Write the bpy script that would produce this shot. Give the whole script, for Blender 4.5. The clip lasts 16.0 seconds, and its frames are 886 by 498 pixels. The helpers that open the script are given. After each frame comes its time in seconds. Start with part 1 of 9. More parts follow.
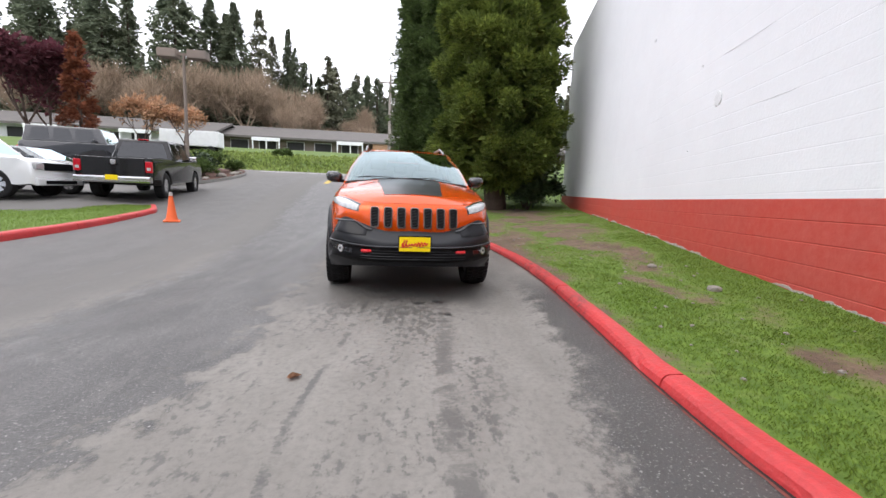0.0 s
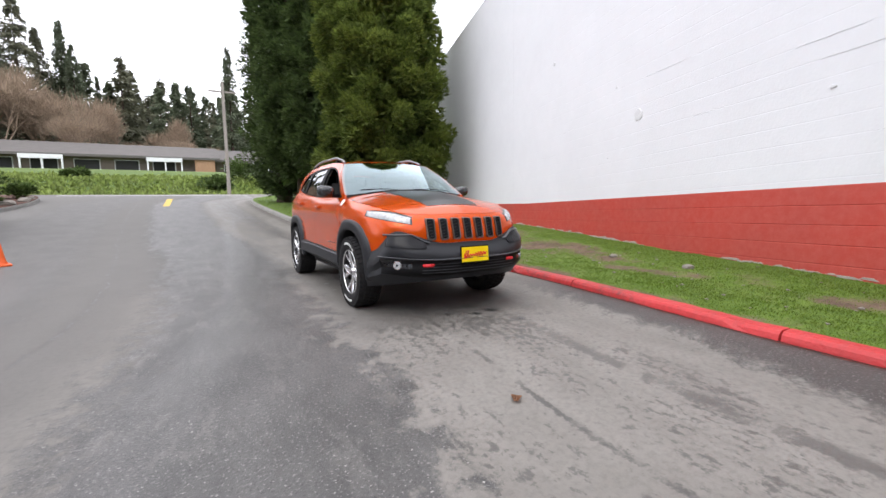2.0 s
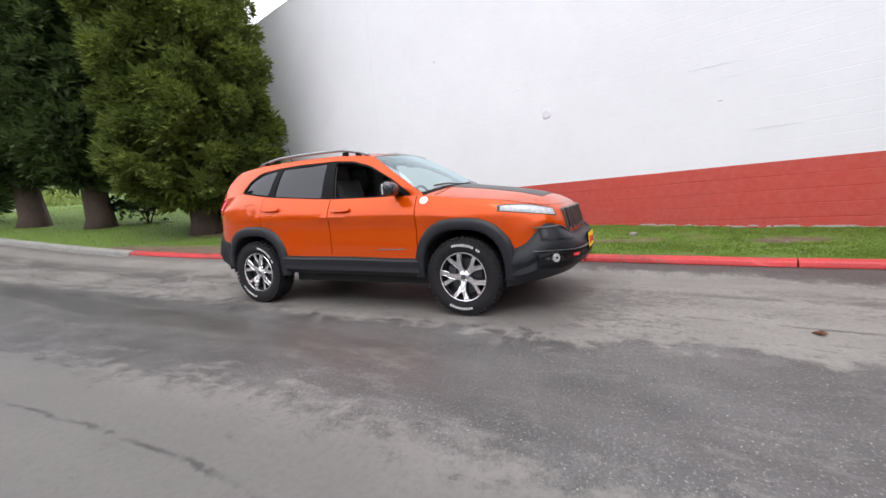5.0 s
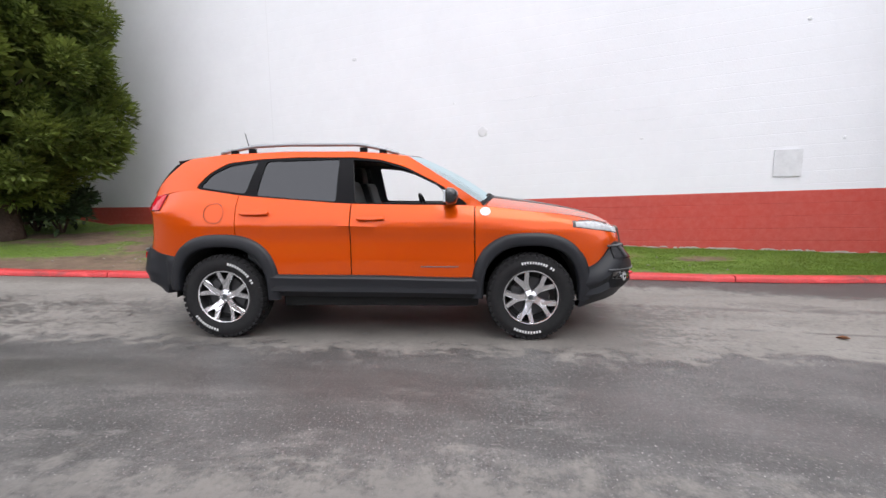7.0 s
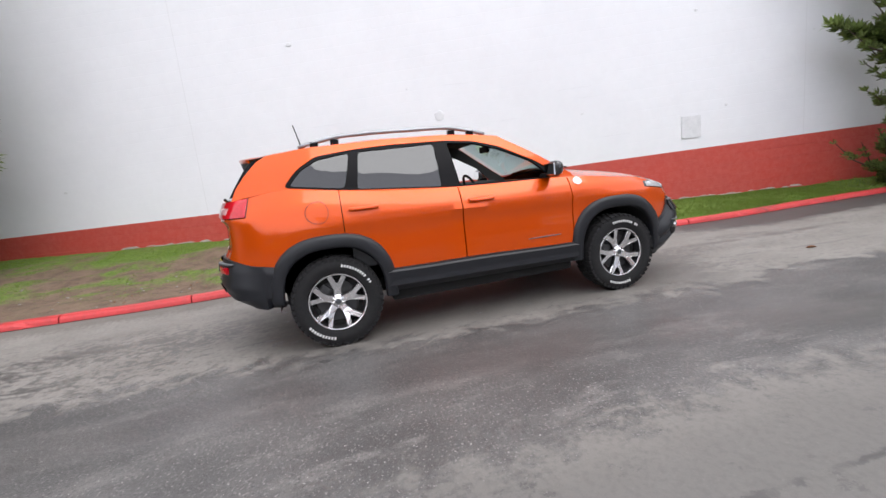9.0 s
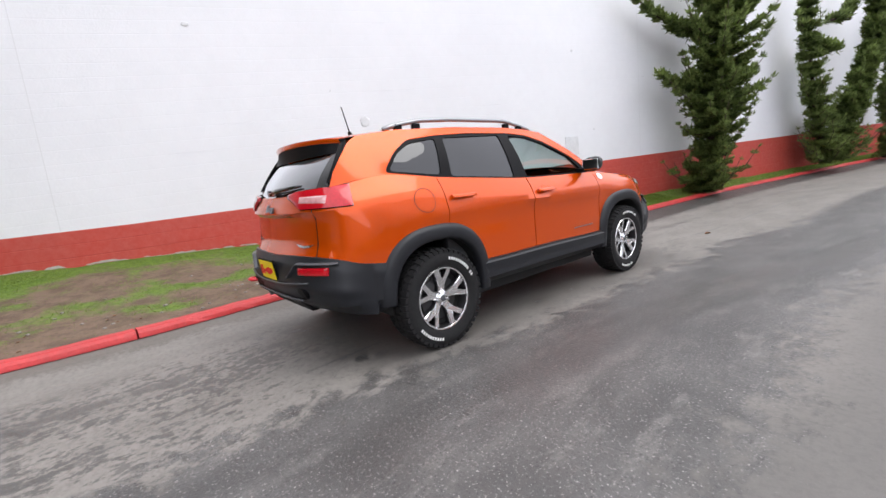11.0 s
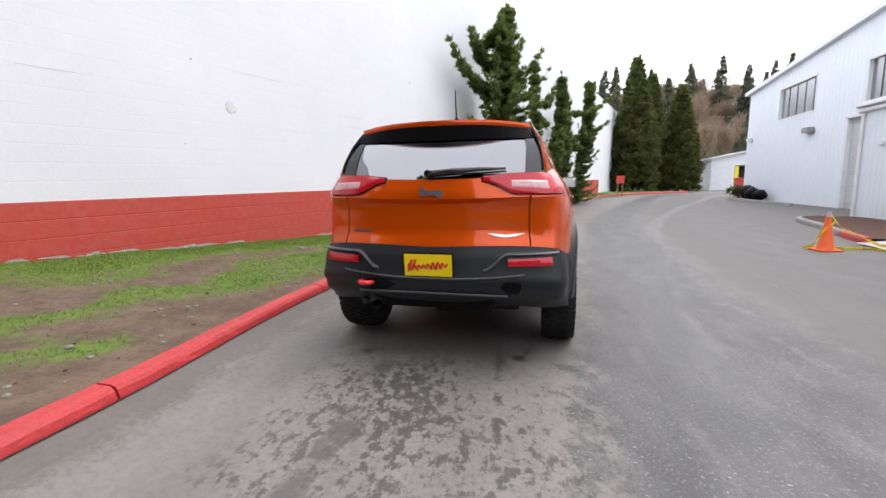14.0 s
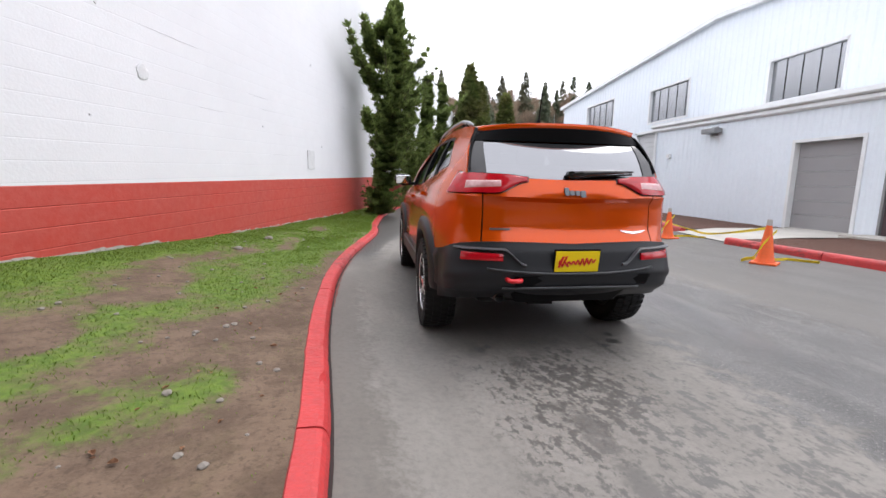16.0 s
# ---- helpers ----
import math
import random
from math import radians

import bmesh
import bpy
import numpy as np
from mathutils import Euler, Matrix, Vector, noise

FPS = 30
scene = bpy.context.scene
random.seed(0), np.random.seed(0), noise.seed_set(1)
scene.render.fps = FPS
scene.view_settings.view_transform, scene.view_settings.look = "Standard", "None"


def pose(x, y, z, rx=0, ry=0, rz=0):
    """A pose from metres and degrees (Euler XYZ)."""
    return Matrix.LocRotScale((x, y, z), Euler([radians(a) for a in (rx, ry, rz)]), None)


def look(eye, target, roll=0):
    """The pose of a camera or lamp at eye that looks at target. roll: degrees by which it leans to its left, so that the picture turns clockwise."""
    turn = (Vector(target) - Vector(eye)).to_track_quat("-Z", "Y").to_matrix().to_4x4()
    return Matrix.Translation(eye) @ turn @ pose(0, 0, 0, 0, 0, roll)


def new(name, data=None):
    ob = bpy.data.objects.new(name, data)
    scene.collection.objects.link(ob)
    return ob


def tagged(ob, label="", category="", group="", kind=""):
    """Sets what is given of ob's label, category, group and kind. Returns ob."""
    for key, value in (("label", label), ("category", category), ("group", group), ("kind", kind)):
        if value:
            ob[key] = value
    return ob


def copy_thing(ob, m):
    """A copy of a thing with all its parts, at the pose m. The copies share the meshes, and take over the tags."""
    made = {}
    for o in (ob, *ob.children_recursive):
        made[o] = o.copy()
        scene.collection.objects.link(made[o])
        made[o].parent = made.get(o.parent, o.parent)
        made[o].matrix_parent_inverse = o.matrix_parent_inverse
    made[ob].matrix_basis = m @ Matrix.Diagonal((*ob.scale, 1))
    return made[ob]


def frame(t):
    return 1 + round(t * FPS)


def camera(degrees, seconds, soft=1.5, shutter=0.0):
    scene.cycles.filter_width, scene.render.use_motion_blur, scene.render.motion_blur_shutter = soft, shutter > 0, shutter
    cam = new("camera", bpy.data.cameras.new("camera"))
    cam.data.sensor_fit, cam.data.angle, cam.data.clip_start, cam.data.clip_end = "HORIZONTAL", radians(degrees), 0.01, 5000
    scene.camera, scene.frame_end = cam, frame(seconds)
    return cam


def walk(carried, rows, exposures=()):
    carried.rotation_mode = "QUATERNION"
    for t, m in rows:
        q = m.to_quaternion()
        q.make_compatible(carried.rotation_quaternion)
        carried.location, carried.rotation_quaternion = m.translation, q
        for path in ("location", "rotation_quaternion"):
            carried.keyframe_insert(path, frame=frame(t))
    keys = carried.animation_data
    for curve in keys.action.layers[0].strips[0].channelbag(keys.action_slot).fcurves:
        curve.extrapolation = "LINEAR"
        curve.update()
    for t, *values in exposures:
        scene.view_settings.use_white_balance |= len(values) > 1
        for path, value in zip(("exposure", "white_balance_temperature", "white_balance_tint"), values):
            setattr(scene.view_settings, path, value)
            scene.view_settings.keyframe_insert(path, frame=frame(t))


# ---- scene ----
cam = camera(91.6, 16.0)
PATH = [
    (0, (-0.333, -6.5, 1.152), (-0.043, -4.541, 0.869), 2.3),
    (0.5, (-0.762, -6.402, 1.113), (-0.331, -4.464, 0.87), 0.3),
    (1, (-1.235, -6.203, 1.102), (-0.679, -4.294, 0.89), 1.0),
    (1.5, (-1.784, -6.034, 1.101), (-0.958, -4.229, 0.859), 0.2),
    (2, (-2.288, -5.758, 1.083), (-1.296, -4.034, 0.87), -0.8),
    (2.5, (-2.811, -5.452, 1.076), (-1.601, -3.878, 0.835), -0.3),
    (3, (-3.318, -5.025, 1.09), (-1.971, -3.574, 0.808), -0.9),
    (3.5, (-3.756, -4.573, 1.104), (-2.271, -3.258, 0.848), -0.9),
    (4, (-4.103, -4.08, 1.107), (-2.495, -2.932, 0.797), -3.4),
    (4.2, (-4.198, -3.862, 1.125), (-2.574, -2.733, 0.829), -3.4),
    (6.3, (-4.715, -1.517, 1.247), (-2.764, -1.194, 0.954), -3.9),
    (6.5, (-4.633, -1.302, 1.25), (-2.676, -0.991, 0.983), -2.0),
    (7, (-4.516, -0.816, 1.242), (-2.534, -0.706, 0.995), -0.6),
    (7.5, (-4.48, -0.3, 1.253), (-2.51, -0.306, 0.91), -3.3),
    (8, (-4.448, 0.247, 1.277), (-2.484, 0.063, 0.95), -4.4),
    (8.5, (-4.513, 0.793, 1.294), (-2.582, 0.41, 0.945), -7.1),
    (8.7, (-4.486, 1.011, 1.288), (-2.561, 0.589, 0.945), -7.0),
    (10.8, (-3.482, 3.091, 1.263), (-1.921, 1.883, 0.944), -5.6),
    (11, (-3.32, 3.253, 1.244), (-1.784, 2.013, 0.923), -5.9),
    (11.5, (-2.934, 3.602, 1.23), (-1.478, 2.255, 0.975), -1.7),
    (12, (-2.578, 3.97, 1.202), (-1.281, 2.48, 0.892), -2.7),
    (12.5, (-2.115, 4.221, 1.171), (-0.937, 2.635, 0.86), -1.0),
    (13, (-1.666, 4.489, 1.149), (-0.774, 2.724, 0.849), -0.9),
    (13.5, (-1.171, 4.647, 1.155), (-0.475, 2.797, 0.85), -1.2),
    (14, (-0.7, 4.779, 1.157), (-0.234, 2.852, 0.889), -0.5),
    (14.5, (-0.228, 4.869, 1.16), (0.027, 2.909, 0.856), -0.6),
    (15, (0.261, 4.87, 1.159), (0.335, 2.891, 0.885), 1.8),
    (15.5, (0.78, 4.938, 1.171), (0.57, 2.975, 0.85), 1.8),
    (16, (1.295, 4.853, 1.184), (0.981, 2.901, 0.887), 1.1),
]
walk(cam, [(t, look(eye, target, roll)) for t, eye, target, roll in PATH])

# ---- light: a bright overcast sky ----
world = bpy.data.worlds.new("overcast_sky")
world.use_nodes = True
scene.world = world
wt = world.node_tree
wt.nodes.clear()
w_out = wt.nodes.new("ShaderNodeOutputWorld")
w_bg = wt.nodes.new("ShaderNodeBackground")
w_sky = wt.nodes.new("ShaderNodeTexSky")
w_sky.sky_type, w_sky.sun_disc = "NISHITA", False
w_sky.sun_elevation, w_sky.sun_rotation = radians(50), radians(215)
w_mix = wt.nodes.new("ShaderNodeMix")
w_mix.data_type = "RGBA"
w_mix.inputs[0].default_value = 0.9
w_mix.inputs[7].default_value = (23.6, 23.6, 25.6, 1)
wt.links.new(w_sky.outputs[0], w_mix.inputs[6])
wt.links.new(w_mix.outputs[2], w_bg.inputs[0])
w_bg.inputs[1].default_value = 0.1
wt.links.new(w_bg.outputs[0], w_out.inputs[0])
sun = new("sun", bpy.data.lights.new("sun", "SUN"))
sun.data.energy, sun.data.angle, sun.data.color = 1.4, radians(40), (1.0, 0.97, 0.92)
sun.matrix_world = look((0, 0, 30), (14, 10, 0))

# ---- materials ----
def material(name, base, rough=0.6, metal=0.0, grain=None, stain=None, bump=None, coat=0.0, spec=0.5, rand=0.0, leafy=0.0):
    """Principled material, leafy is the share of light that passes through; grain and stain are (scale, colour, amount) noise layers, bump (scale, strength, distance)."""
    m = bpy.data.materials.new(name)
    m.use_nodes = True
    nt = m.node_tree
    bs = nt.nodes["Principled BSDF"]
    bs.inputs["Roughness"].default_value = rough
    bs.inputs["Metallic"].default_value = metal
    bs.inputs["Coat Weight"].default_value = coat
    bs.inputs["Coat Roughness"].default_value = 0.04
    bs.inputs["Specular IOR Level"].default_value = spec
    bs.inputs["Base Color"].default_value = (*base, 1)
    tc = nt.nodes.new("ShaderNodeTexCoord")
    col = None
    for layer in (stain, grain):
        if not layer:
            continue
        scale, colour, amount = layer
        nz = nt.nodes.new("ShaderNodeTexNoise")
        nz.inputs["Scale"].default_value = scale
        nz.inputs["Detail"].default_value = 6
        nz.inputs["Roughness"].default_value = 0.65
        nt.links.new(tc.outputs["Object"], nz.inputs["Vector"])
        rp = nt.nodes.new("ShaderNodeMapRange")
        rp.inputs[1].default_value, rp.inputs[2].default_value = 0.38, 0.66
        rp.inputs[3].default_value, rp.inputs[4].default_value = 0.0, amount
        nt.links.new(nz.outputs[0], rp.inputs[0])
        mx = nt.nodes.new("ShaderNodeMix")
        mx.data_type = "RGBA"
        nt.links.new(rp.outputs[0], mx.inputs[0])
        if col is None:
            mx.inputs[6].default_value = (*base, 1)
        else:
            nt.links.new(col, mx.inputs[6])
        mx.inputs[7].default_value = (*colour, 1)
        col = mx.outputs[2]
    if rand:
        oi = nt.nodes.new("ShaderNodeNewGeometry")
        hs = nt.nodes.new("ShaderNodeHueSaturation")
        mr = nt.nodes.new("ShaderNodeMapRange")
        mr.inputs[3].default_value, mr.inputs[4].default_value = 1 - rand, 1 + rand
        nt.links.new(oi.outputs["Random Per Island"], mr.inputs[0])
        nt.links.new(mr.outputs[0], hs.inputs["Value"])
        if col is None:
            hs.inputs["Color"].default_value = (*base, 1)
        else:
            nt.links.new(col, hs.inputs["Color"])
        col = hs.outputs[0]
    if col is not None:
        nt.links.new(col, bs.inputs["Base Color"])
    if leafy:
        tl = nt.nodes.new("ShaderNodeBsdfTranslucent")
        ms = nt.nodes.new("ShaderNodeMixShader")
        ms.inputs[0].default_value = leafy
        tl.inputs[0].default_value = (*base, 1)
        if col is not None:
            nt.links.new(col, tl.inputs[0])
        nt.links.new(bs.outputs[0], ms.inputs[1])
        nt.links.new(tl.outputs[0], ms.inputs[2])
        nt.links.new(ms.outputs[0], nt.nodes["Material Output"].inputs[0])
    if bump:
        nz = nt.nodes.new("ShaderNodeTexNoise")
        nz.inputs["Scale"].default_value = bump[0]
        nz.inputs["Detail"].default_value = 5
        nt.links.new(tc.outputs["Object"], nz.inputs["Vector"])
        bp = nt.nodes.new("ShaderNodeBump")
        bp.inputs["Strength"].default_value = bump[1]
        bp.inputs["Distance"].default_value = bump[2]
        nt.links.new(nz.outputs[0], bp.inputs["Height"])
        nt.links.new(bp.outputs[0], bs.inputs["Normal"])
    return m


def node(nt, kind, **values):
    nd = nt.nodes.new(kind)
    for key, value in values.items():
        nd.inputs[key.replace("_", " ")].default_value = value
    return nd


def math_node(nt, op, a, b=None):
    nd = nt.nodes.new("ShaderNodeMath")
    nd.operation = op
    for k, v in enumerate((a, b)):
        if v is None:
            continue
        if isinstance(v, (int, float)):
            nd.inputs[k].default_value = v
        else:
            nt.links.new(v, nd.inputs[k])
    return nd.outputs[0]


def ramp(nt, value, lo, hi, to_lo=0.0, to_hi=1.0):
    nd = nt.nodes.new("ShaderNodeMapRange")
    nd.interpolation_type = "SMOOTHSTEP"
    nd.inputs[1].default_value, nd.inputs[2].default_value = lo, hi
    nd.inputs[3].default_value, nd.inputs[4].default_value = to_lo, to_hi
    nt.links.new(value, nd.inputs[0])
    return nd.outputs[0]


def mix_col(nt, fac, a, b):
    nd = nt.nodes.new("ShaderNodeMix")
    nd.data_type = "RGBA"
    for k, v in ((0, fac), (6, a), (7, b)):
        if isinstance(v, tuple):
            nd.inputs[k].default_value = (*v, 1)
        elif isinstance(v, (int, float)):
            nd.inputs[k].default_value = v
        else:
            nt.links.new(v, nd.inputs[k])
    return nd.outputs[2]


def asphalt_material():
    """Worn grey asphalt: a dark coarse lane, clustered damp flecks, drip lines, fine stones.
    The attribute road_u is the distance from the kerb's foot."""
    m = bpy.data.materials.new("worn_asphalt")
    m.use_nodes = True
    nt = m.node_tree
    bs = nt.nodes["Principled BSDF"]
    tc = nt.nodes.new("ShaderNodeTexCoord")
    xyz = nt.nodes.new("ShaderNodeSeparateXYZ")
    nt.links.new(tc.outputs["Object"], xyz.inputs[0])
    at = nt.nodes.new("ShaderNodeAttribute")
    at.attribute_name = "road_u"
    u = at.outputs["Fac"]
    y = xyz.outputs[1]
    # road coordinates: across, along
    uv = nt.nodes.new("ShaderNodeCombineXYZ")
    nt.links.new(u, uv.inputs[0])
    nt.links.new(y, uv.inputs[1])

    def noise_at(scale, sx=1.0, sy=1.0, detail=6, rough=0.6, shift=0.0):
        mp = nt.nodes.new("ShaderNodeMapping")
        mp.inputs["Scale"].default_value = (sx, sy, 1)
        mp.inputs["Location"].default_value = (shift, shift * 0.7, 0)
        nt.links.new(uv.outputs[0], mp.inputs[0])
        nz = node(nt, "ShaderNodeTexNoise", Scale=scale, Detail=detail, Roughness=rough)
        nt.links.new(mp.outputs[0], nz.inputs["Vector"])
        return nz.outputs[0]

    def mul(a, b):
        return math_node(nt, "MULTIPLY", a, b)

    def add(a, b):
        return math_node(nt, "ADD", a, b)

    def most(a, b):
        return math_node(nt, "MAXIMUM", a, b)

    def centred(v, amount):
        return mul(math_node(nt, "SUBTRACT", v, 0.5), amount)

    def between(v, a, b, soft):
        return mul(ramp(nt, v, a - soft, a + soft), ramp(nt, v, b + soft, b - soft))

    broad = noise_at(0.55, 1.0, 0.45)
    mid = noise_at(2.0, 1.2, 0.6, 6, 0.6, 3.0)
    blob = noise_at(15.0, 1.1, 0.62, 6, 0.66, 11.0)
    blob2 = noise_at(6.0, 1.1, 0.8, 7, 0.68, 71.0)
    cluster = noise_at(1.15, 1.5, 0.8, 3, 0.55, 27.0)
    small = noise_at(26, 1, 1, 5, 0.7, 17.0)
    fine = noise_at(130, 1, 1, 3, 0.7)
    grit = noise_at(62, 1, 1, 2.5, 0.6, 5.0)
    chip = noise_at(58, 1, 1, 1.0, 0.5, 31.0)

    # the dark coarse lane, its edges broken into flecks
    uw = add(u, add(centred(broad, 0.7), add(centred(blob2, 1.7), centred(small, 0.35))))
    lane = mul(ramp(nt, uw, -4.55, -4.15), ramp(nt, math_node(nt, "SUBTRACT", uw, add(mul(ramp(nt, y, -0.2, 3.2), 0.55), mul(mul(ramp(nt, y, -2.2, -3.2), ramp(nt, y, -5.0, -4.0)), 0.20))), -2.80, -3.04))
    lane2 = mul(between(uw, -7.8, -5.6, 0.25), 0.45)
    dark_side = mul(ramp(nt, math_node(nt, "SUBTRACT", add(u, centred(broad, 1.2)), mul(ramp(nt, y, 0.0, 2.5), 0.8)), -3.9, -5.0), 0.72)
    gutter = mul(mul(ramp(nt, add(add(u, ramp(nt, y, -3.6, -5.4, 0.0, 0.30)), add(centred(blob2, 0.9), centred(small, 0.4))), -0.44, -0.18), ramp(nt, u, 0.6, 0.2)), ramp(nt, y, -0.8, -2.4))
    light = mix_col(nt, ramp(nt, mid, 0.30, 0.70), (0.182, 0.169, 0.152), (0.226, 0.211, 0.191))
    light = mix_col(nt, dark_side, light, (0.098, 0.094, 0.089))
    dark = mix_col(nt, ramp(nt, mid, 0.34, 0.66), (0.064, 0.062, 0.060), (0.112, 0.108, 0.104))
    coarse = most(lane, most(gutter, lane2))
    col = mix_col(nt, most(lane, lane2), light, dark)
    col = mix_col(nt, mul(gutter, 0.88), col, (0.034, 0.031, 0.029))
    silt = mul(ramp(nt, add(u, add(centred(blob2, 0.5), centred(small, 0.3))), -0.36, -0.16), ramp(nt, y, -1.0, 0.5))
    col = mix_col(nt, mul(silt, 0.48), col, (0.080, 0.068, 0.055))
    # dusty pale streaks lying along the lane, heavier towards its far edge
    dust = ramp(nt, add(noise_at(3.4, 1.3, 0.42, 8, 0.7, 51.0), add(centred(small, 0.16), centred(blob, 0.25))), 0.52, 0.62)
    col = mix_col(nt, mul(mul(dust, lane), ramp(nt, uw, -3.1, -4.3, 0.40, 0.80)), col, (0.185, 0.176, 0.165))
    # damp flecks, singly at the rim of each cluster and running together inside it
    zone = between(add(u, centred(cluster, 0.6)), -2.6, -0.80, 0.14)
    behind = ramp(nt, y, 1.6, 2.4)
    ahead = ramp(nt, y, -2.2, -2.7)
    v = add(blob, add(centred(cluster, 0.50), centred(small, 0.24)))
    bias = add(mul(add(mul(behind, ramp(nt, u, -2.2, -1.3)), ramp(nt, y, 3.2, 4.8, 0.0, 0.5)), 0.075), mul(mul(ahead, ramp(nt, y, -3.6, -2.6)), 0.05))
    fl = ramp(nt, add(v, bias), 0.545, 0.655)
    flecks = mul(mul(zone, fl), add(mul(behind, 0.10), 0.66))
    stray = mul(mul(ramp(nt, add(blob2, centred(broad, 0.30)), 0.635, 0.665), 0.55), ramp(nt, u, -0.3, -0.9))
    flecks = most(flecks, stray)

    # drip lines under the engine and long cracks
    def line(centre, width, sx, amount, sway):
        o = add(math_node(nt, "SUBTRACT", u, centre), add(centred(noise_at(0.7, 0.0, 1.0, 3, 0.5, sx), sway), add(centred(small, 0.10), centred(blob, width * 3))))
        dash = ramp(nt, noise_at(3.2, 0.5, 1.0, 6, 0.7, sx + 2.0), 0.43, 0.55)
        return mul(mul(ramp(nt, math_node(nt, "ABSOLUTE", o), width, width * 0.4), dash), amount)
    for c, w, sh, a, sway in ((-2.0, 0.030, 1.0, 0.80, 0.10), (-1.22, 0.085, 5.0, 0.62, 0.15), (-5.05, 0.022, 9.0, 0.8, 0.3)):
        flecks = most(flecks, line(c, w, sh, a, sway))
    # shade under the parked car, put into the tarmac colour through the fleck mask
    car_shade = mul(mul(between(add(u, centred(blob, 0.7)), -2.75, -0.72, 0.2), between(add(y, centred(blob2, 1.6)), -2.45, 1.95, 0.25)), 0.42)
    flecks = most(flecks, car_shade)
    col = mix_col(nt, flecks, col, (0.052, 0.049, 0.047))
    # stones and grain, strong where the surface is coarse
    col = mix_col(nt, mul(ramp(nt, fine, 0.35, 0.75), add(mul(coarse, 0.30), 0.10)), col, (0.055, 0.053, 0.051))
    col = mix_col(nt, mul(ramp(nt, small, 0.42, 0.66), add(mul(coarse, 0.28), 0.22)), col, (0.060, 0.057, 0.055))
    col = mix_col(nt, mul(ramp(nt, grit, 0.42, 0.31), mul(coarse, 0.75)), col, (0.030, 0.029, 0.029))
    col = mix_col(nt, mul(ramp(nt, grit, 0.58, 0.70), add(mul(coarse, 0.70), 0.04)), col, (0.28, 0.268, 0.255))
    col = mix_col(nt, mul(ramp(nt, chip, 0.69, 0.74), add(mul(most(lane, lane2), 0.62), add(mul(gutter, 0.22), 0.05))), col, (0.42, 0.405, 0.38))
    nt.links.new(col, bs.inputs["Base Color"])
    # polished wheel track that shines at a low angle
    track = math_node(nt, "SUBTRACT", add(u, centred(broad, 0.4)), mul(math_node(nt, "SUBTRACT", y, 0.6), 0.135))
    polish = mul(most(between(track, -3.65, -3.2, 0.12), mul(between(u, -2.2, -0.9, 0.2), ramp(nt, y, 9.0, 14.0))), 0.9)
    rough = math_node(nt, "SUBTRACT", ramp(nt, most(flecks, mul(coarse, 0.8)), 0.0, 1.0, 0.72, 0.45), mul(polish, 0.17))
    nt.links.new(rough, bs.inputs["Roughness"])
    bp = node(nt, "ShaderNodeBump", Strength=0.5, Distance=0.004)
    nt.links.new(mul(add(fine, add(mul(grit, 1.1), mul(small, 0.6))), add(mul(coarse, 0.8), 0.3)), bp.inputs["Height"])
    nt.links.new(bp.outputs[0], bs.inputs["Normal"])
    return m


def verge_material():
    """Mown grass with bare brown earth showing through in patches."""
    m = bpy.data.materials.new("verge_soil")
    m.use_nodes = True
    nt = m.node_tree
    bs = nt.nodes["Principled BSDF"]
    bs.inputs["Roughness"].default_value = 0.95
    tc = nt.nodes.new("ShaderNodeTexCoord")

    def nz(scale, detail=6, rough=0.65):
        nd = node(nt, "ShaderNodeTexNoise", Scale=scale, Detail=detail, Roughness=rough)
        nt.links.new(tc.outputs["Object"], nd.inputs["Vector"])
        return nd.outputs[0]

    soil = mix_col(nt, ramp(nt, nz(3.5, 10, 0.72), 0.36, 0.64), (0.098, 0.064, 0.042), (0.172, 0.117, 0.079))
    soil = mix_col(nt, ramp(nt, nz(32, 5, 0.7), 0.50, 0.66, 0.0, 0.6), soil, (0.060, 0.039, 0.027))
    green = mix_col(nt, ramp(nt, nz(14), 0.35, 0.65), (0.070, 0.128, 0.013), (0.122, 0.196, 0.021))
    at = nt.nodes.new("ShaderNodeAttribute")
    at.attribute_name = "turf"
    patch = math_node(nt, "ADD", at.outputs["Fac"], math_node(nt, "MULTIPLY", math_node(nt, "SUBTRACT", nz(5, 12, 0.8), 0.5), 1.9))
    col = mix_col(nt, ramp(nt, patch, 0.22, 0.78), soil, green)
    # dead straw among the blades
    col = mix_col(nt, ramp(nt, nz(3.1, 9, 0.75), 0.50, 0.70, 0.0, 0.22), col, (0.19, 0.155, 0.075))
    nt.links.new(col, bs.inputs["Base Color"])
    bp = node(nt, "ShaderNodeBump", Strength=0.6, Distance=0.012)
    nt.links.new(nz(40, 6, 0.75), bp.inputs["Height"])
    nt.links.new(bp.outputs[0], bs.inputs["Normal"])
    return m


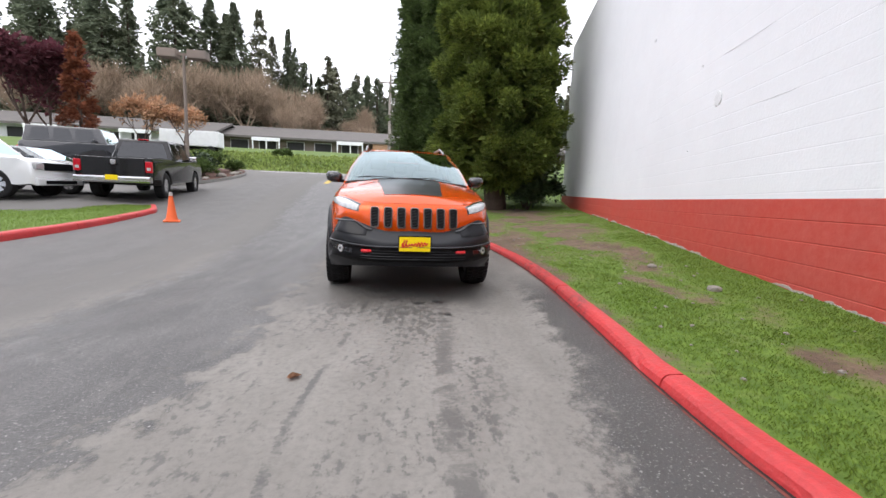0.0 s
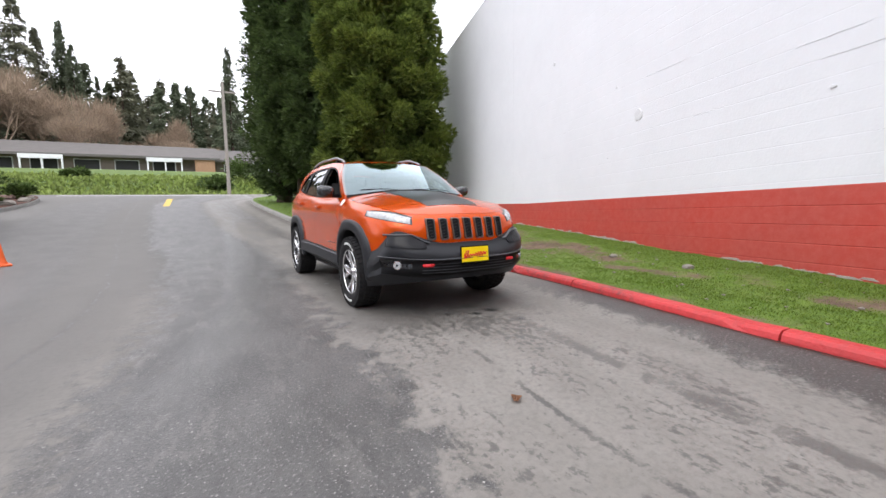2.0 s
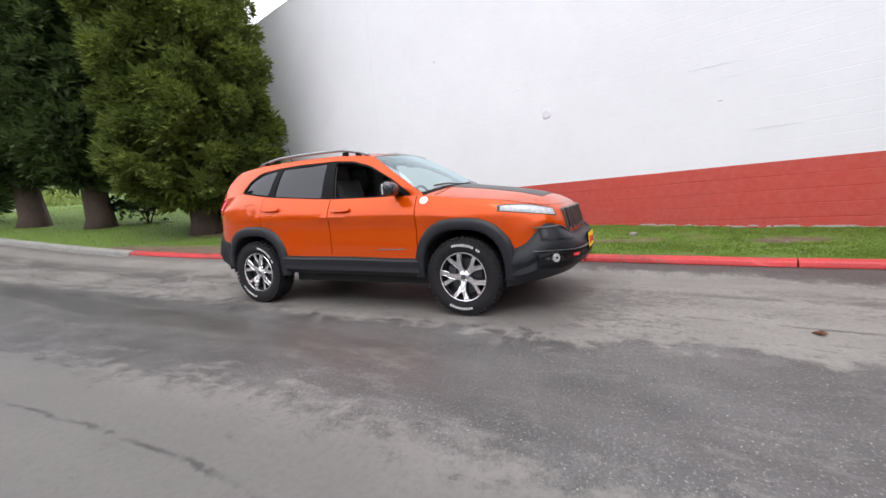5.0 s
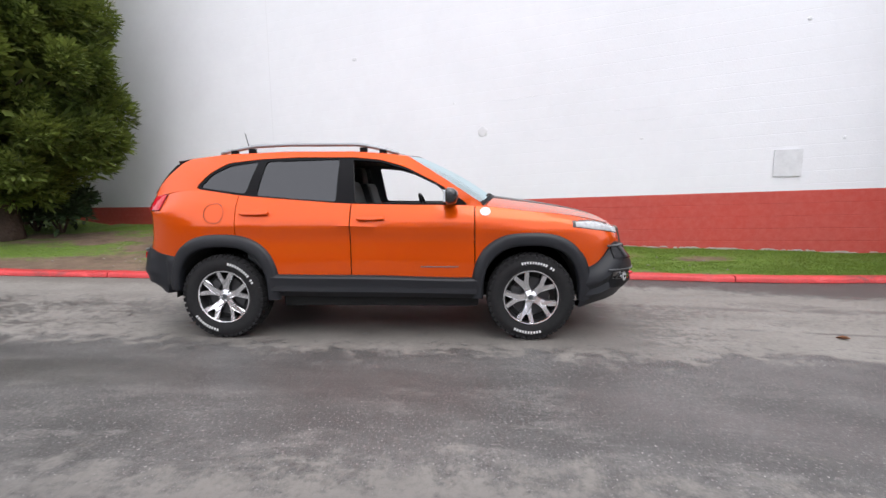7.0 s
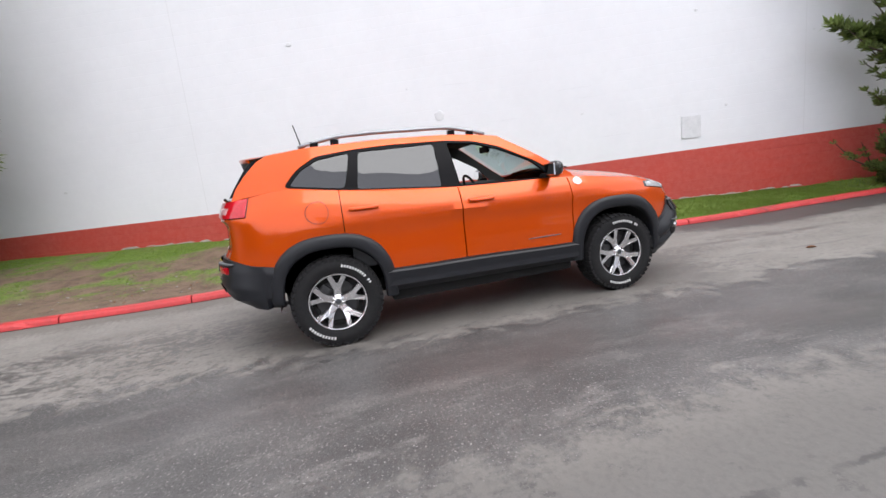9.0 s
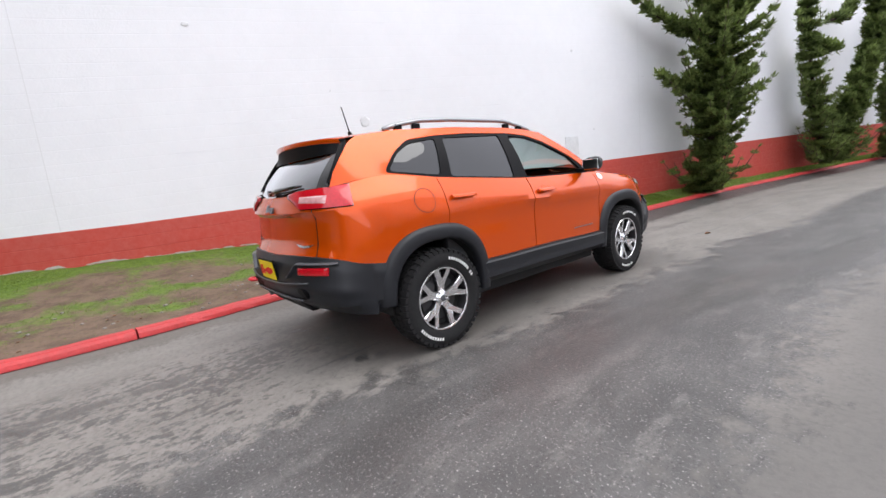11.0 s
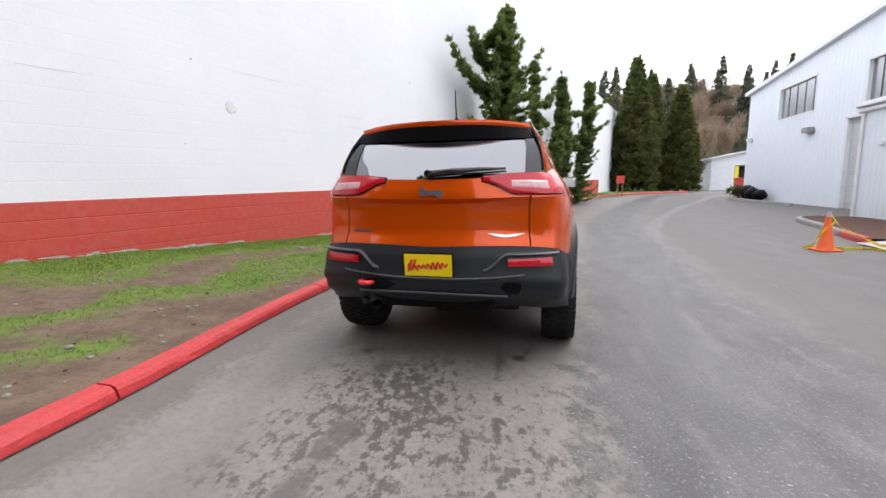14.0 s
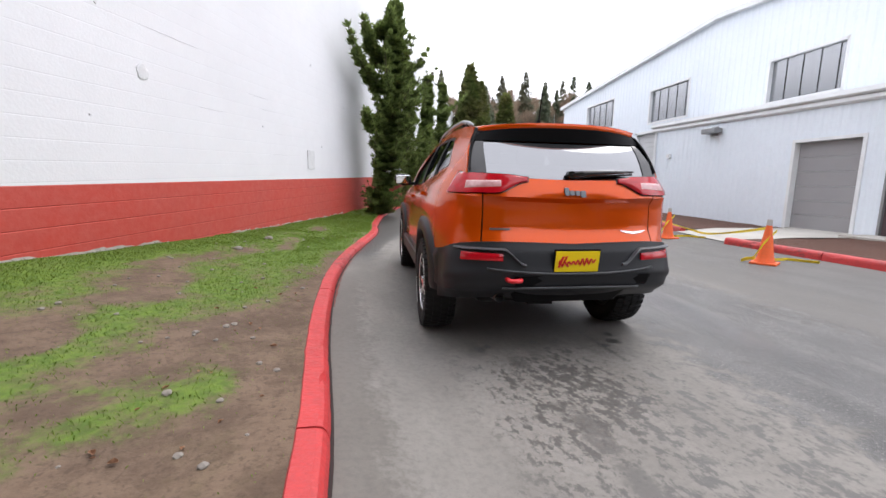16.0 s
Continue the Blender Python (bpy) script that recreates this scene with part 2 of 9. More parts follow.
def kerb_material():
    """Red paint on rough concrete: uneven coats, black tyre scuffs, small chips down to the grey."""
    m = material("red_painted_concrete", (0.57, 0.040, 0.042), 0.5, stain=(2.2, (0.44, 0.033, 0.034), 0.8), grain=(22, (0.30, 0.032, 0.032), 0.40), bump=(38, 0.9, 0.008))
    nt = m.node_tree
    bs = nt.nodes["Principled BSDF"]
    col = bs.inputs["Base Color"].links[0].from_socket
    tc = nt.nodes.new("ShaderNodeTexCoord")

    def nz(scale, stretch, detail, rough):
        mp = nt.nodes.new("ShaderNodeMapping")
        mp.inputs["Scale"].default_value = stretch
        nt.links.new(tc.outputs["Object"], mp.inputs[0])
        nd = node(nt, "ShaderNodeTexNoise", Scale=scale, Detail=detail, Roughness=rough)
        nt.links.new(mp.outputs[0], nd.inputs["Vector"])
        return nd.outputs[0]
    scuff = math_node(nt, "MULTIPLY", ramp(nt, nz(1.5, (1, 0.6, 1.6), 3, 0.5), 0.54, 0.66), ramp(nt, nz(17, (1, 0.7, 1), 6, 0.7), 0.42, 0.60))
    col = mix_col(nt, math_node(nt, "MULTIPLY", scuff, 0.62), col, (0.075, 0.036, 0.034))
    col = mix_col(nt, ramp(nt, nz(30, (1, 1, 1), 4, 0.7), 0.69, 0.73, 0.0, 0.7), col, (0.20, 0.17, 0.155))
    nt.links.new(col, bs.inputs["Base Color"])
    return m


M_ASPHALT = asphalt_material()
M_VERGE = verge_material()
M_GRASS = material("grass_blade", (0.140, 0.222, 0.026), 0.7, stain=(2.4, (0.155, 0.20, 0.04), 0.6), rand=0.35, leafy=0.4)
M_BANK = material("bank_turf", (0.085, 0.140, 0.026), 0.9, stain=(0.4, (0.13, 0.18, 0.045), 0.8), grain=(4, (0.06, 0.10, 0.02), 0.6))
M_OIL = material("wet_oil", (0.045, 0.044, 0.043), 0.32, grain=(45, (0.075, 0.073, 0.07), 0.7), bump=(90, 0.4, 0.004))
M_KERB_LINE = material("dark_kerb_line", (0.020, 0.010, 0.009), 0.8)
M_OVERSPRAY = material("red_overspray", (0.30, 0.050, 0.032), 0.75, stain=(9, (0.060, 0.045, 0.040), 0.95), grain=(40, (0.09, 0.045, 0.038), 0.7))
M_IVY = material("ground_cover", (0.18, 0.24, 0.060), 0.75, stain=(0.35, (0.24, 0.30, 0.08), 0.8), rand=0.4, leafy=0.4)
M_KERB = kerb_material()
M_KERB_GREY = material("kerb_concrete", (0.30, 0.29, 0.27), 0.85, stain=(1.5, (0.2, 0.2, 0.18), 0.7), grain=(20, (0.13, 0.13, 0.12), 0.4), bump=(50, 0.6, 0.006))
M_CONCRETE = material("pale_concrete", (0.46, 0.44, 0.40), 0.85, stain=(1.2, (0.36, 0.34, 0.31), 0.7), grain=(25, (0.3, 0.29, 0.27), 0.3), bump=(60, 0.3, 0.004))
M_WHITE_WALL = material("white_painted_block", (0.80, 0.805, 0.83), 0.7, stain=(0.5, (0.74, 0.745, 0.77), 0.7), grain=(7, (0.68, 0.69, 0.71), 0.12), bump=(30, 0.25, 0.006))
M_RED_WALL = material("red_painted_block", (0.50, 0.055, 0.038), 0.68, stain=(0.9, (0.44, 0.07, 0.055), 0.7), grain=(11, (0.56, 0.13, 0.10), 0.35), bump=(34, 0.35, 0.006))
M_CHIPPED = material("bare_block", (0.5, 0.47, 0.44), 0.9, grain=(12, (0.3, 0.28, 0.26), 0.7), bump=(30, 0.6, 0.01))
M_SIDING = material("pale_blue_siding", (0.73, 0.79, 0.85), 0.5, stain=(0.6, (0.68, 0.74, 0.80), 0.6), grain=(9, (0.55, 0.6, 0.65), 0.15))
M_TRIM = material("white_trim_paint", (0.74, 0.76, 0.77), 0.5, stain=(2, (0.62, 0.63, 0.64), 0.6))
M_ROLLER = material("grey_roller_door", (0.29, 0.285, 0.29), 0.5, stain=(0.8, (0.25, 0.245, 0.25), 0.6))
M_ROLLER_PALE = material("pale_roller_door", (0.55, 0.56, 0.57), 0.5, stain=(0.8, (0.48, 0.49, 0.5), 0.6))
M_BARK_MULCH = material("bark_mulch", (0.075, 0.032, 0.02), 0.95, stain=(4, (0.05, 0.022, 0.015), 0.8), grain=(30, (0.15, 0.07, 0.045), 0.6), bump=(40, 1.0, 0.03))
M_TRUNK = material("tree_bark", (0.070, 0.045, 0.034), 0.9, stain=(3, (0.045, 0.030, 0.024), 0.8), grain=(22, (0.11, 0.08, 0.062), 0.5), bump=(14, 1.0, 0.03))
M_CEDAR = material("cedar_foliage", (0.170, 0.210, 0.040), 0.7, stain=(0.9, (0.075, 0.115, 0.026), 0.8), rand=0.45, leafy=0.4)
M_CEDAR_DARK = material("dark_cedar_foliage", (0.080, 0.118, 0.034), 0.7, stain=(0.7, (0.050, 0.080, 0.025), 0.8), rand=0.45, leafy=0.4)
M_JUNIPER = material("juniper_foliage", (0.180, 0.238, 0.068), 0.7, stain=(1.6, (0.115, 0.160, 0.050), 0.8), rand=0.5, leafy=0.5)
M_CYPRESS = material("cypress_foliage", (0.105, 0.140, 0.036), 0.75, stain=(0.45, (0.15, 0.125, 0.05), 0.7), rand=0.4, leafy=0.4)
# pale grey-green: the distance haze over the firs is put into this colour
M_FIR = material("hazed_fir_foliage", (0.150, 0.185, 0.120), 0.85, stain=(0.2, (0.17, 0.185, 0.12), 0.8), rand=0.35, leafy=0.4)
M_FIR_PALE = material("thin_fir_foliage", (0.20, 0.205, 0.14), 0.8, rand=0.35, leafy=0.4)
M_TWIGS = material("bare_twigs", (0.30, 0.225, 0.160), 0.9, rand=0.4)
M_RUST_LEAF = material("rust_leaves", (0.24, 0.085, 0.045), 0.8, rand=0.35, leafy=0.4)
M_TAN_LEAF = material("tan_leaves", (0.46, 0.27, 0.16), 0.8, rand=0.35, leafy=0.4)
M_MAROON_LEAF = material("maroon_leaves", (0.10, 0.03, 0.04), 0.8, rand=0.35, leafy=0.4)
M_SHRUB = material("shrub_leaves", (0.075, 0.115, 0.03), 0.75, rand=0.45, leafy=0.4)
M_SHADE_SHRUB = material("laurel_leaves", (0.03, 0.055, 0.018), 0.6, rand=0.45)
M_SHINGLE = material("grey_shingle", (0.115, 0.105, 0.098), 0.9, stain=(1, (0.085, 0.08, 0.076), 0.8), grain=(20, (0.16, 0.15, 0.14), 0.4))
M_BRICK_FAR = material("tan_brick", (0.36, 0.22, 0.13), 0.85, grain=(6, (0.28, 0.16, 0.1), 0.6))
# near-black standing in for unlit interiors; the wall's downpipe shares it
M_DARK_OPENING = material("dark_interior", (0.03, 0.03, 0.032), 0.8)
M_CONE = material("cone_orange", (0.85, 0.13, 0.02), 0.5, stain=(6, (0.7, 0.12, 0.03), 0.6), grain=(30, (0.4, 0.1, 0.05), 0.25))
M_TAPE = material("yellow_tape", (0.80, 0.62, 0.03), 0.45, rand=0.1)
M_YELLOW_PAINT = material("yellow_road_paint", (0.68, 0.45, 0.06), 0.7, grain=(18, (0.3, 0.25, 0.12), 0.6))
M_WHITE_PAINT = material("white_road_paint", (0.62, 0.62, 0.6), 0.7, grain=(18, (0.3, 0.3, 0.28), 0.6))
M_STEEL = material("weathered_steel", (0.30, 0.31, 0.32), 0.5, metal=0.6, stain=(3, (0.22, 0.22, 0.22), 0.6))
M_ROCK = material("pale_rock", (0.24, 0.215, 0.185), 0.9, grain=(15, (0.22, 0.2, 0.18), 0.6), bump=(12, 0.6, 0.02))
M_LEAF_LITTER = material("fallen_leaf", (0.34, 0.17, 0.09), 0.8, rand=0.4)
M_WOOD_POST = material("weathered_wood", (0.27, 0.17, 0.11), 0.85, grain=(25, (0.17, 0.11, 0.08), 0.6))

# car materials
M_ORANGE = material("mango_orange_paint", (0.56, 0.058, 0.001), 0.26, metal=0.35, coat=0.7, spec=0.1, grain=(900, (0.78, 0.125, 0.002), 0.5))
M_CLAD = material("charcoal_plastic", (0.011, 0.012, 0.015), 0.44, spec=0.36, grain=(400, (0.02, 0.021, 0.025), 0.5))
M_BLACK = material("gloss_black", (0.008, 0.008, 0.009), 0.12, coat=0.5)
M_SATIN_BLACK = material("satin_black", (0.005, 0.005, 0.006), 0.5, spec=0.1)
M_VALANCE = material("black_valance_plastic", (0.006, 0.006, 0.007), 0.5, spec=0.14, grain=(300, (0.012, 0.012, 0.013), 0.5))
M_DECAL = material("matt_black_decal", (0.02, 0.021, 0.022), 0.32)
M_WELL = material("wheel_well_liner", (0.012, 0.012, 0.012), 0.9)
M_TYRE = material("tyre_rubber", (0.011, 0.011, 0.012), 0.8, spec=0.3, grain=(40, (0.018, 0.017, 0.017), 0.6))
M_RIM = material("machined_alloy", (0.86, 0.86, 0.87), 0.24, metal=1.0)
M_RIM_DARK = material("dark_alloy", (0.022, 0.022, 0.024), 0.45, metal=0.4)
M_CHROME = material("satin_chrome", (0.66, 0.66, 0.67), 0.25, metal=1.0)
M_GREY_RAIL = material("grey_roof_rail", (0.30, 0.31, 0.32), 0.35, metal=0.7)
M_RED_HOOK = material("red_tow_hook", (0.72, 0.02, 0.03), 0.35, coat=0.5)
M_SEAT = material("black_upholstery", (0.02, 0.02, 0.021), 0.7, grain=(60, (0.03, 0.03, 0.03), 0.5))
M_DASH = material("dashboard_plastic", (0.035, 0.036, 0.038), 0.6)
M_LETTER = material("white_lettering", (0.72, 0.72, 0.71), 0.6)
M_PLATE = material("yellow_plate", (0.88, 0.66, 0.0), 0.4)
M_PLATE_RED = material("red_script", (0.62, 0.03, 0.02), 0.4)
M_BADGE = material("grey_badge", (0.10, 0.11, 0.12), 0.3, metal=0.6)
M_DISC = material("brake_disc", (0.06, 0.06, 0.062), 0.5, metal=0.6)


def glass_material(name, tint, rough=0.0, gain=1.6, gloss=0.08, sheen_tint=(0.95, 0.97, 1.0)):
    """Thin automotive glass: tinted transparency under a mirror-like sheen."""
    m = bpy.data.materials.new(name)
    m.use_nodes = True
    nt = m.node_tree
    nt.nodes.clear()
    out = nt.nodes.new("ShaderNodeOutputMaterial")
    tr = nt.nodes.new("ShaderNodeBsdfTransparent")
    tr.inputs[0].default_value = (*tint, 1)
    gl = nt.nodes.new("ShaderNodeBsdfGlossy")
    gl.inputs["Roughness"].default_value = rough
    gl.inputs["Color"].default_value = (*sheen_tint, 1)
    lw = nt.nodes.new("ShaderNodeLayerWeight")
    lw.inputs["Blend"].default_value = 0.5
    sheen = math_node(nt, "ADD", math_node(nt, "MULTIPLY", math_node(nt, "POWER", lw.outputs["Facing"], 5.0), 0.96), 0.04)
    boost = math_node(nt, "ADD", math_node(nt, "MULTIPLY", sheen, gain), gloss)
    cl = nt.nodes.new("ShaderNodeMath")
    cl.operation, cl.use_clamp = "MULTIPLY", True
    nt.links.new(boost, cl.inputs[0])
    cl.inputs[1].default_value = 1.0
    mx = nt.nodes.new("ShaderNodeMixShader")
    nt.links.new(cl.outputs[0], mx.inputs[0])
    nt.links.new(tr.outputs[0], mx.inputs[1])
    nt.links.new(gl.outputs[0], mx.inputs[2])
    nt.links.new(mx.outputs[0], out.inputs[0])
    return m


M_GLASS = glass_material("clear_glass", (0.58, 0.69, 0.67), gain=2.1, gloss=0.13, sheen_tint=(0.76, 0.92, 0.95))
M_PRIVACY = glass_material("privacy_glass", (0.07, 0.072, 0.076), gain=1.45, gloss=0.01)
M_REAR_GLASS = glass_material("rear_privacy_glass", (0.06, 0.062, 0.066), gain=2.1, gloss=0.19)
M_LENS = material("clear_lamp_lens", (0.50, 0.51, 0.52), 0.12, coat=1.0, grain=(30, (0.20, 0.20, 0.21), 0.7))
M_RED_LENS = material("red_lamp_lens", (0.52, 0.006, 0.016), 0.15, coat=0.6, grain=(60, (0.28, 0.004, 0.01), 0.5), spec=0.3)
M_TAIL_CLEAR = material("pale_lamp_lens", (0.60, 0.34, 0.34), 0.12, coat=0.8, grain=(30, (0.42, 0.16, 0.17), 0.7))
M_SMOKE_LENS = material("smoked_lamp_lens", (0.014, 0.014, 0.016), 0.22, spec=0.16)


import functools

# ---- mesh helpers ----
def fill_mesh(me, verts, faces):
    """Fill a mesh from lists, or quickly from arrays whose faces all have the same number of corners."""
    if isinstance(faces, np.ndarray):
        k = faces.shape[1]
        me.vertices.add(len(verts))
        me.vertices.foreach_set("co", np.asarray(verts, dtype=np.float32).ravel())
        me.loops.add(faces.size)
        me.loops.foreach_set("vertex_index", faces.astype(np.int32).ravel())
        me.polygons.add(len(faces))
        me.polygons.foreach_set("loop_start", np.arange(0, faces.size, k, dtype=np.int32))
        me.update(calc_edges=True)
    else:
        me.from_pydata([tuple(map(float, v)) for v in verts], [], [tuple(map(int, f)) for f in faces])


def mesh_object(name, verts, faces, mat, parent=None, smooth=False, label=""):
    me = bpy.data.meshes.new(name)
    fill_mesh(me, verts, faces)
    me.materials.append(mat)
    if smooth:
        me.polygons.foreach_set("use_smooth", [True] * len(me.polygons))
    me.update()
    ob = new(name, me)
    if parent is not None:
        ob.parent = parent
    if label:
        ob["label"] = label
    return ob


def part(name, bm, mat, parent=None, label="", smooth=False):
    me = bpy.data.meshes.new(name)
    bm.to_mesh(me)
    bm.free()
    me.materials.append(mat)
    if smooth:
        me.polygons.foreach_set("use_smooth", [True] * len(me.polygons))
    ob = new(name, me)
    if parent is not None:
        ob.parent = parent
    if label:
        ob["label"] = label
    return ob


def add_box(bm, x0, x1, y0, y1, z0, z1, bevel=0.0, m=None):
    """A box with optional bevelled edges, added to bm."""
    r = bmesh.ops.create_cube(bm, size=1.0)
    vs = r["verts"]
    for v in vs:
        v.co = Vector(((x0 + x1) / 2 + v.co.x * (x1 - x0), (y0 + y1) / 2 + v.co.y * (y1 - y0), (z0 + z1) / 2 + v.co.z * (z1 - z0)))
    if bevel:
        es = list({e for v in vs for e in v.link_edges})
        r2 = bmesh.ops.bevel(bm, geom=es, offset=bevel, segments=2, profile=0.6, affect="EDGES")
        vs = list({v for v in r2["verts"]} | {v for v in vs if v.is_valid})
    if m is not None:
        bmesh.ops.transform(bm, matrix=m, verts=[v for v in vs if v.is_valid])
    return bm


def box_bm(*args, **kw):
    return add_box(bmesh.new(), *args, **kw)


def tube_data(points, radii, sides=8, cap=True):
    """Vertices and faces of a tube through the points."""
    pts = [Vector(p) for p in points]
    verts, faces = [], []
    n = len(pts)
    ref = Vector((0, 0, 1))
    for i, p in enumerate(pts):
        d = (pts[min(i + 1, n - 1)] - pts[max(i - 1, 0)]).normalized()
        a = d.cross(ref if abs(d.z) < 0.9 else Vector((1, 0, 0))).normalized()
        b = d.cross(a)
        r = radii[i] if hasattr(radii, "__len__") else radii
        for k in range(sides):
            t = 2 * math.pi * k / sides
            verts.append(p + a * (r * math.cos(t)) + b * (r * math.sin(t)))
    for i in range(n - 1):
        for k in range(sides):
            k2 = (k + 1) % sides
            faces.append((i * sides + k, i * sides + k2, (i + 1) * sides + k2, (i + 1) * sides + k))
    if cap:
        faces.append(tuple(range(sides))[::-1])
        faces.append(tuple((n - 1) * sides + k for k in range(sides)))
    return verts, faces


def merge(datas):
    verts, faces = [], []
    for v, f in datas:
        o = len(verts)
        verts.extend(v)
        faces.extend(tuple(i + o for i in q) for q in f)
    return verts, faces


def interp(x, xs, ys):
    return float(np.interp(x, xs, ys))


def spline(x, xs, ys):
    """Smooth curve through the knots (monotone in x)."""
    i = 0
    while i < len(xs) - 2 and xs[i + 1] < x:
        i += 1
    h = xs[i + 1] - xs[i]
    t = min(max((x - xs[i]) / h, 0.0), 1.0)
    m0 = (ys[i + 1] - ys[i - 1]) / (xs[i + 1] - xs[i - 1]) if i > 0 else (ys[1] - ys[0]) / (xs[1] - xs[0])
    m1 = (ys[i + 2] - ys[i]) / (xs[i + 2] - xs[i]) if i + 2 < len(xs) else (ys[i + 1] - ys[i]) / h
    t2, t3 = t * t, t * t * t
    return (2 * t3 - 3 * t2 + 1) * ys[i] + (t3 - 2 * t2 + t) * h * m0 + (-2 * t3 + 3 * t2) * ys[i + 1] + (t3 - t2) * h * m1


def smooth01(a, b, x):
    t = min(max((x - a) / (b - a), 0.0), 1.0)
    return t * t * (3 - 2 * t)


# ---- the plan ----
def ground_z(x, y):
    """Height of the tarmac: level at the car, rising gently both ways and up to the street."""
    if y < -6:
        k = -6 - y
        z = 0.0245 * k * k / (k + 3)
        return min(z, 1.1) if y > -60 else 1.1
    if y < 2:
        return 0.0
    if y < 9:
        z = 0.006 * (y - 2) ** 2
    elif y < 28:
        z = 0.294 + 0.084 * (y - 9)
    else:
        z = 0.294 + 0.084 * 19
    if x < -6.5:
        lot = interp(y, [2, 4, 7, 12, 16, 26], [0.0, 0.08, 0.38, 0.55, 0.95, 1.89])
        f = smooth01(-6.5, -8.5, x) if y < 12 else smooth01(-6.5 - 3.0 * smooth01(12, 15, y), -8.5 - 5.0 * smooth01(12, 15, y), x)
        z += (lot - z) * f
    return z


KERB_Y = [-41.5, -38.8, -35.2, -33.0, -29.6, -27.8, -23.2, -21.0, -18.6, -15.0, -11.7, -9.0, -6.6, -5.2, -4.3, -2.8, -1.5, 0.0, 1.65, 3.2, 4.4, 5.2, 7.9, 11.5, 19.3, 22.0, 25.0]
KERB_X = [-14.5, -10.8, -7.0, -5.7, -4.35, -3.8, -2.5, -1.8, -1.1, -0.2, 0.55, 1.0, 1.2, 1.20, 1.27, 1.48, 1.635, 1.70, 1.625, 1.465, 1.415, 1.34, 1.05, 0.76, 0.43, 0.8, 2.6]


@functools.lru_cache(maxsize=200000)
def kerb_x(y):
    return spline(y, KERB_Y, KERB_X)


WALL_P, WALL_D, WALL_N = Vector((4.066, -1.135, 0)), Vector((0.258, 0.966, 0)), Vector((-0.966, 0.258, 0))


def wall_at(s, off=0.0, z=0.0):
    p = WALL_P + WALL_D * s + WALL_N * off
    return Vector((p.x, p.y, z))


def wall_base(s):
    return spline(s, [-45, -35, -24, -15, -8, -3, 0, 3, 6, 9.7, 20], [1.02, 0.86, 0.66, 0.42, 0.29, 0.29, 0.36, 0.46, 0.52, 0.58, 0.9])


def red_top(s):
    return 1.135 - 0.0245 * min(s, 4.0) - 0.004 * max(s - 4.0, 0.0)


def wall_top(s):
    return 7.47 - 0.036 * s


def build_ground():
    xs = np.concatenate([[-400, -200, -120, -80], np.arange(-60, 61, 1.5), [80, 120, 200, 400]])
    ys = np.concatenate([[-400, -200, -120, -90, -75], np.arange(-62, -12, 1.5), np.arange(-12, 34.1, 0.75)])
    verts = [(x, y, ground_z(x, y)) for y in ys for x in xs]
    n = len(xs)
    faces = [(j * n + i, j * n + i + 1, (j + 1) * n + i + 1, (j + 1) * n + i) for j in range(len(ys) - 1) for i in range(n - 1)]
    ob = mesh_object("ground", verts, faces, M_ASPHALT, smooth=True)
    a = ob.data.attributes.new("road_u", "FLOAT", "POINT")
    a.data.foreach_set("value", [x - kerb_x(min(max(y, -41.0), 24.0)) for y in ys for x in xs])
    tagged(ob, "worn grey asphalt driveway with a darker damp lane", "asphalt", kind="structure")


def far_z(x, y):
    """Land beyond the street: a planted bank, then a raised car park and wooded ground."""
    z = 1.86 + 1.55 * smooth01(34, 41, y) + 2.0 * smooth01(41, 58, y) + 1.5 * smooth01(75, 140, y)
    return z + 0.12 * noise.noise(Vector((x * 0.5, y * 0.5, 0)))


def build_far_ground():
    xs = np.concatenate([[-400, -250, -160], np.arange(-120, 121, 4.0), [160, 250, 400]])
    ys = np.concatenate([np.arange(34, 62, 1.5), [66, 75, 90, 120, 160, 220, 400]])
    n = len(xs)
    verts = [(x, y, far_z(x, y) if y > 34.2 else 1.80) for y in ys for x in xs]
    faces = [(j * n + i, j * n + i + 1, (j + 1) * n + i + 1, (j + 1) * n + i) for j in range(len(ys) - 1) for i in range(n - 1)]
    tagged(mesh_object("far_ground", verts, faces, M_BANK, smooth=True), "green planted bank rising beyond the street", "bank", kind="structure")


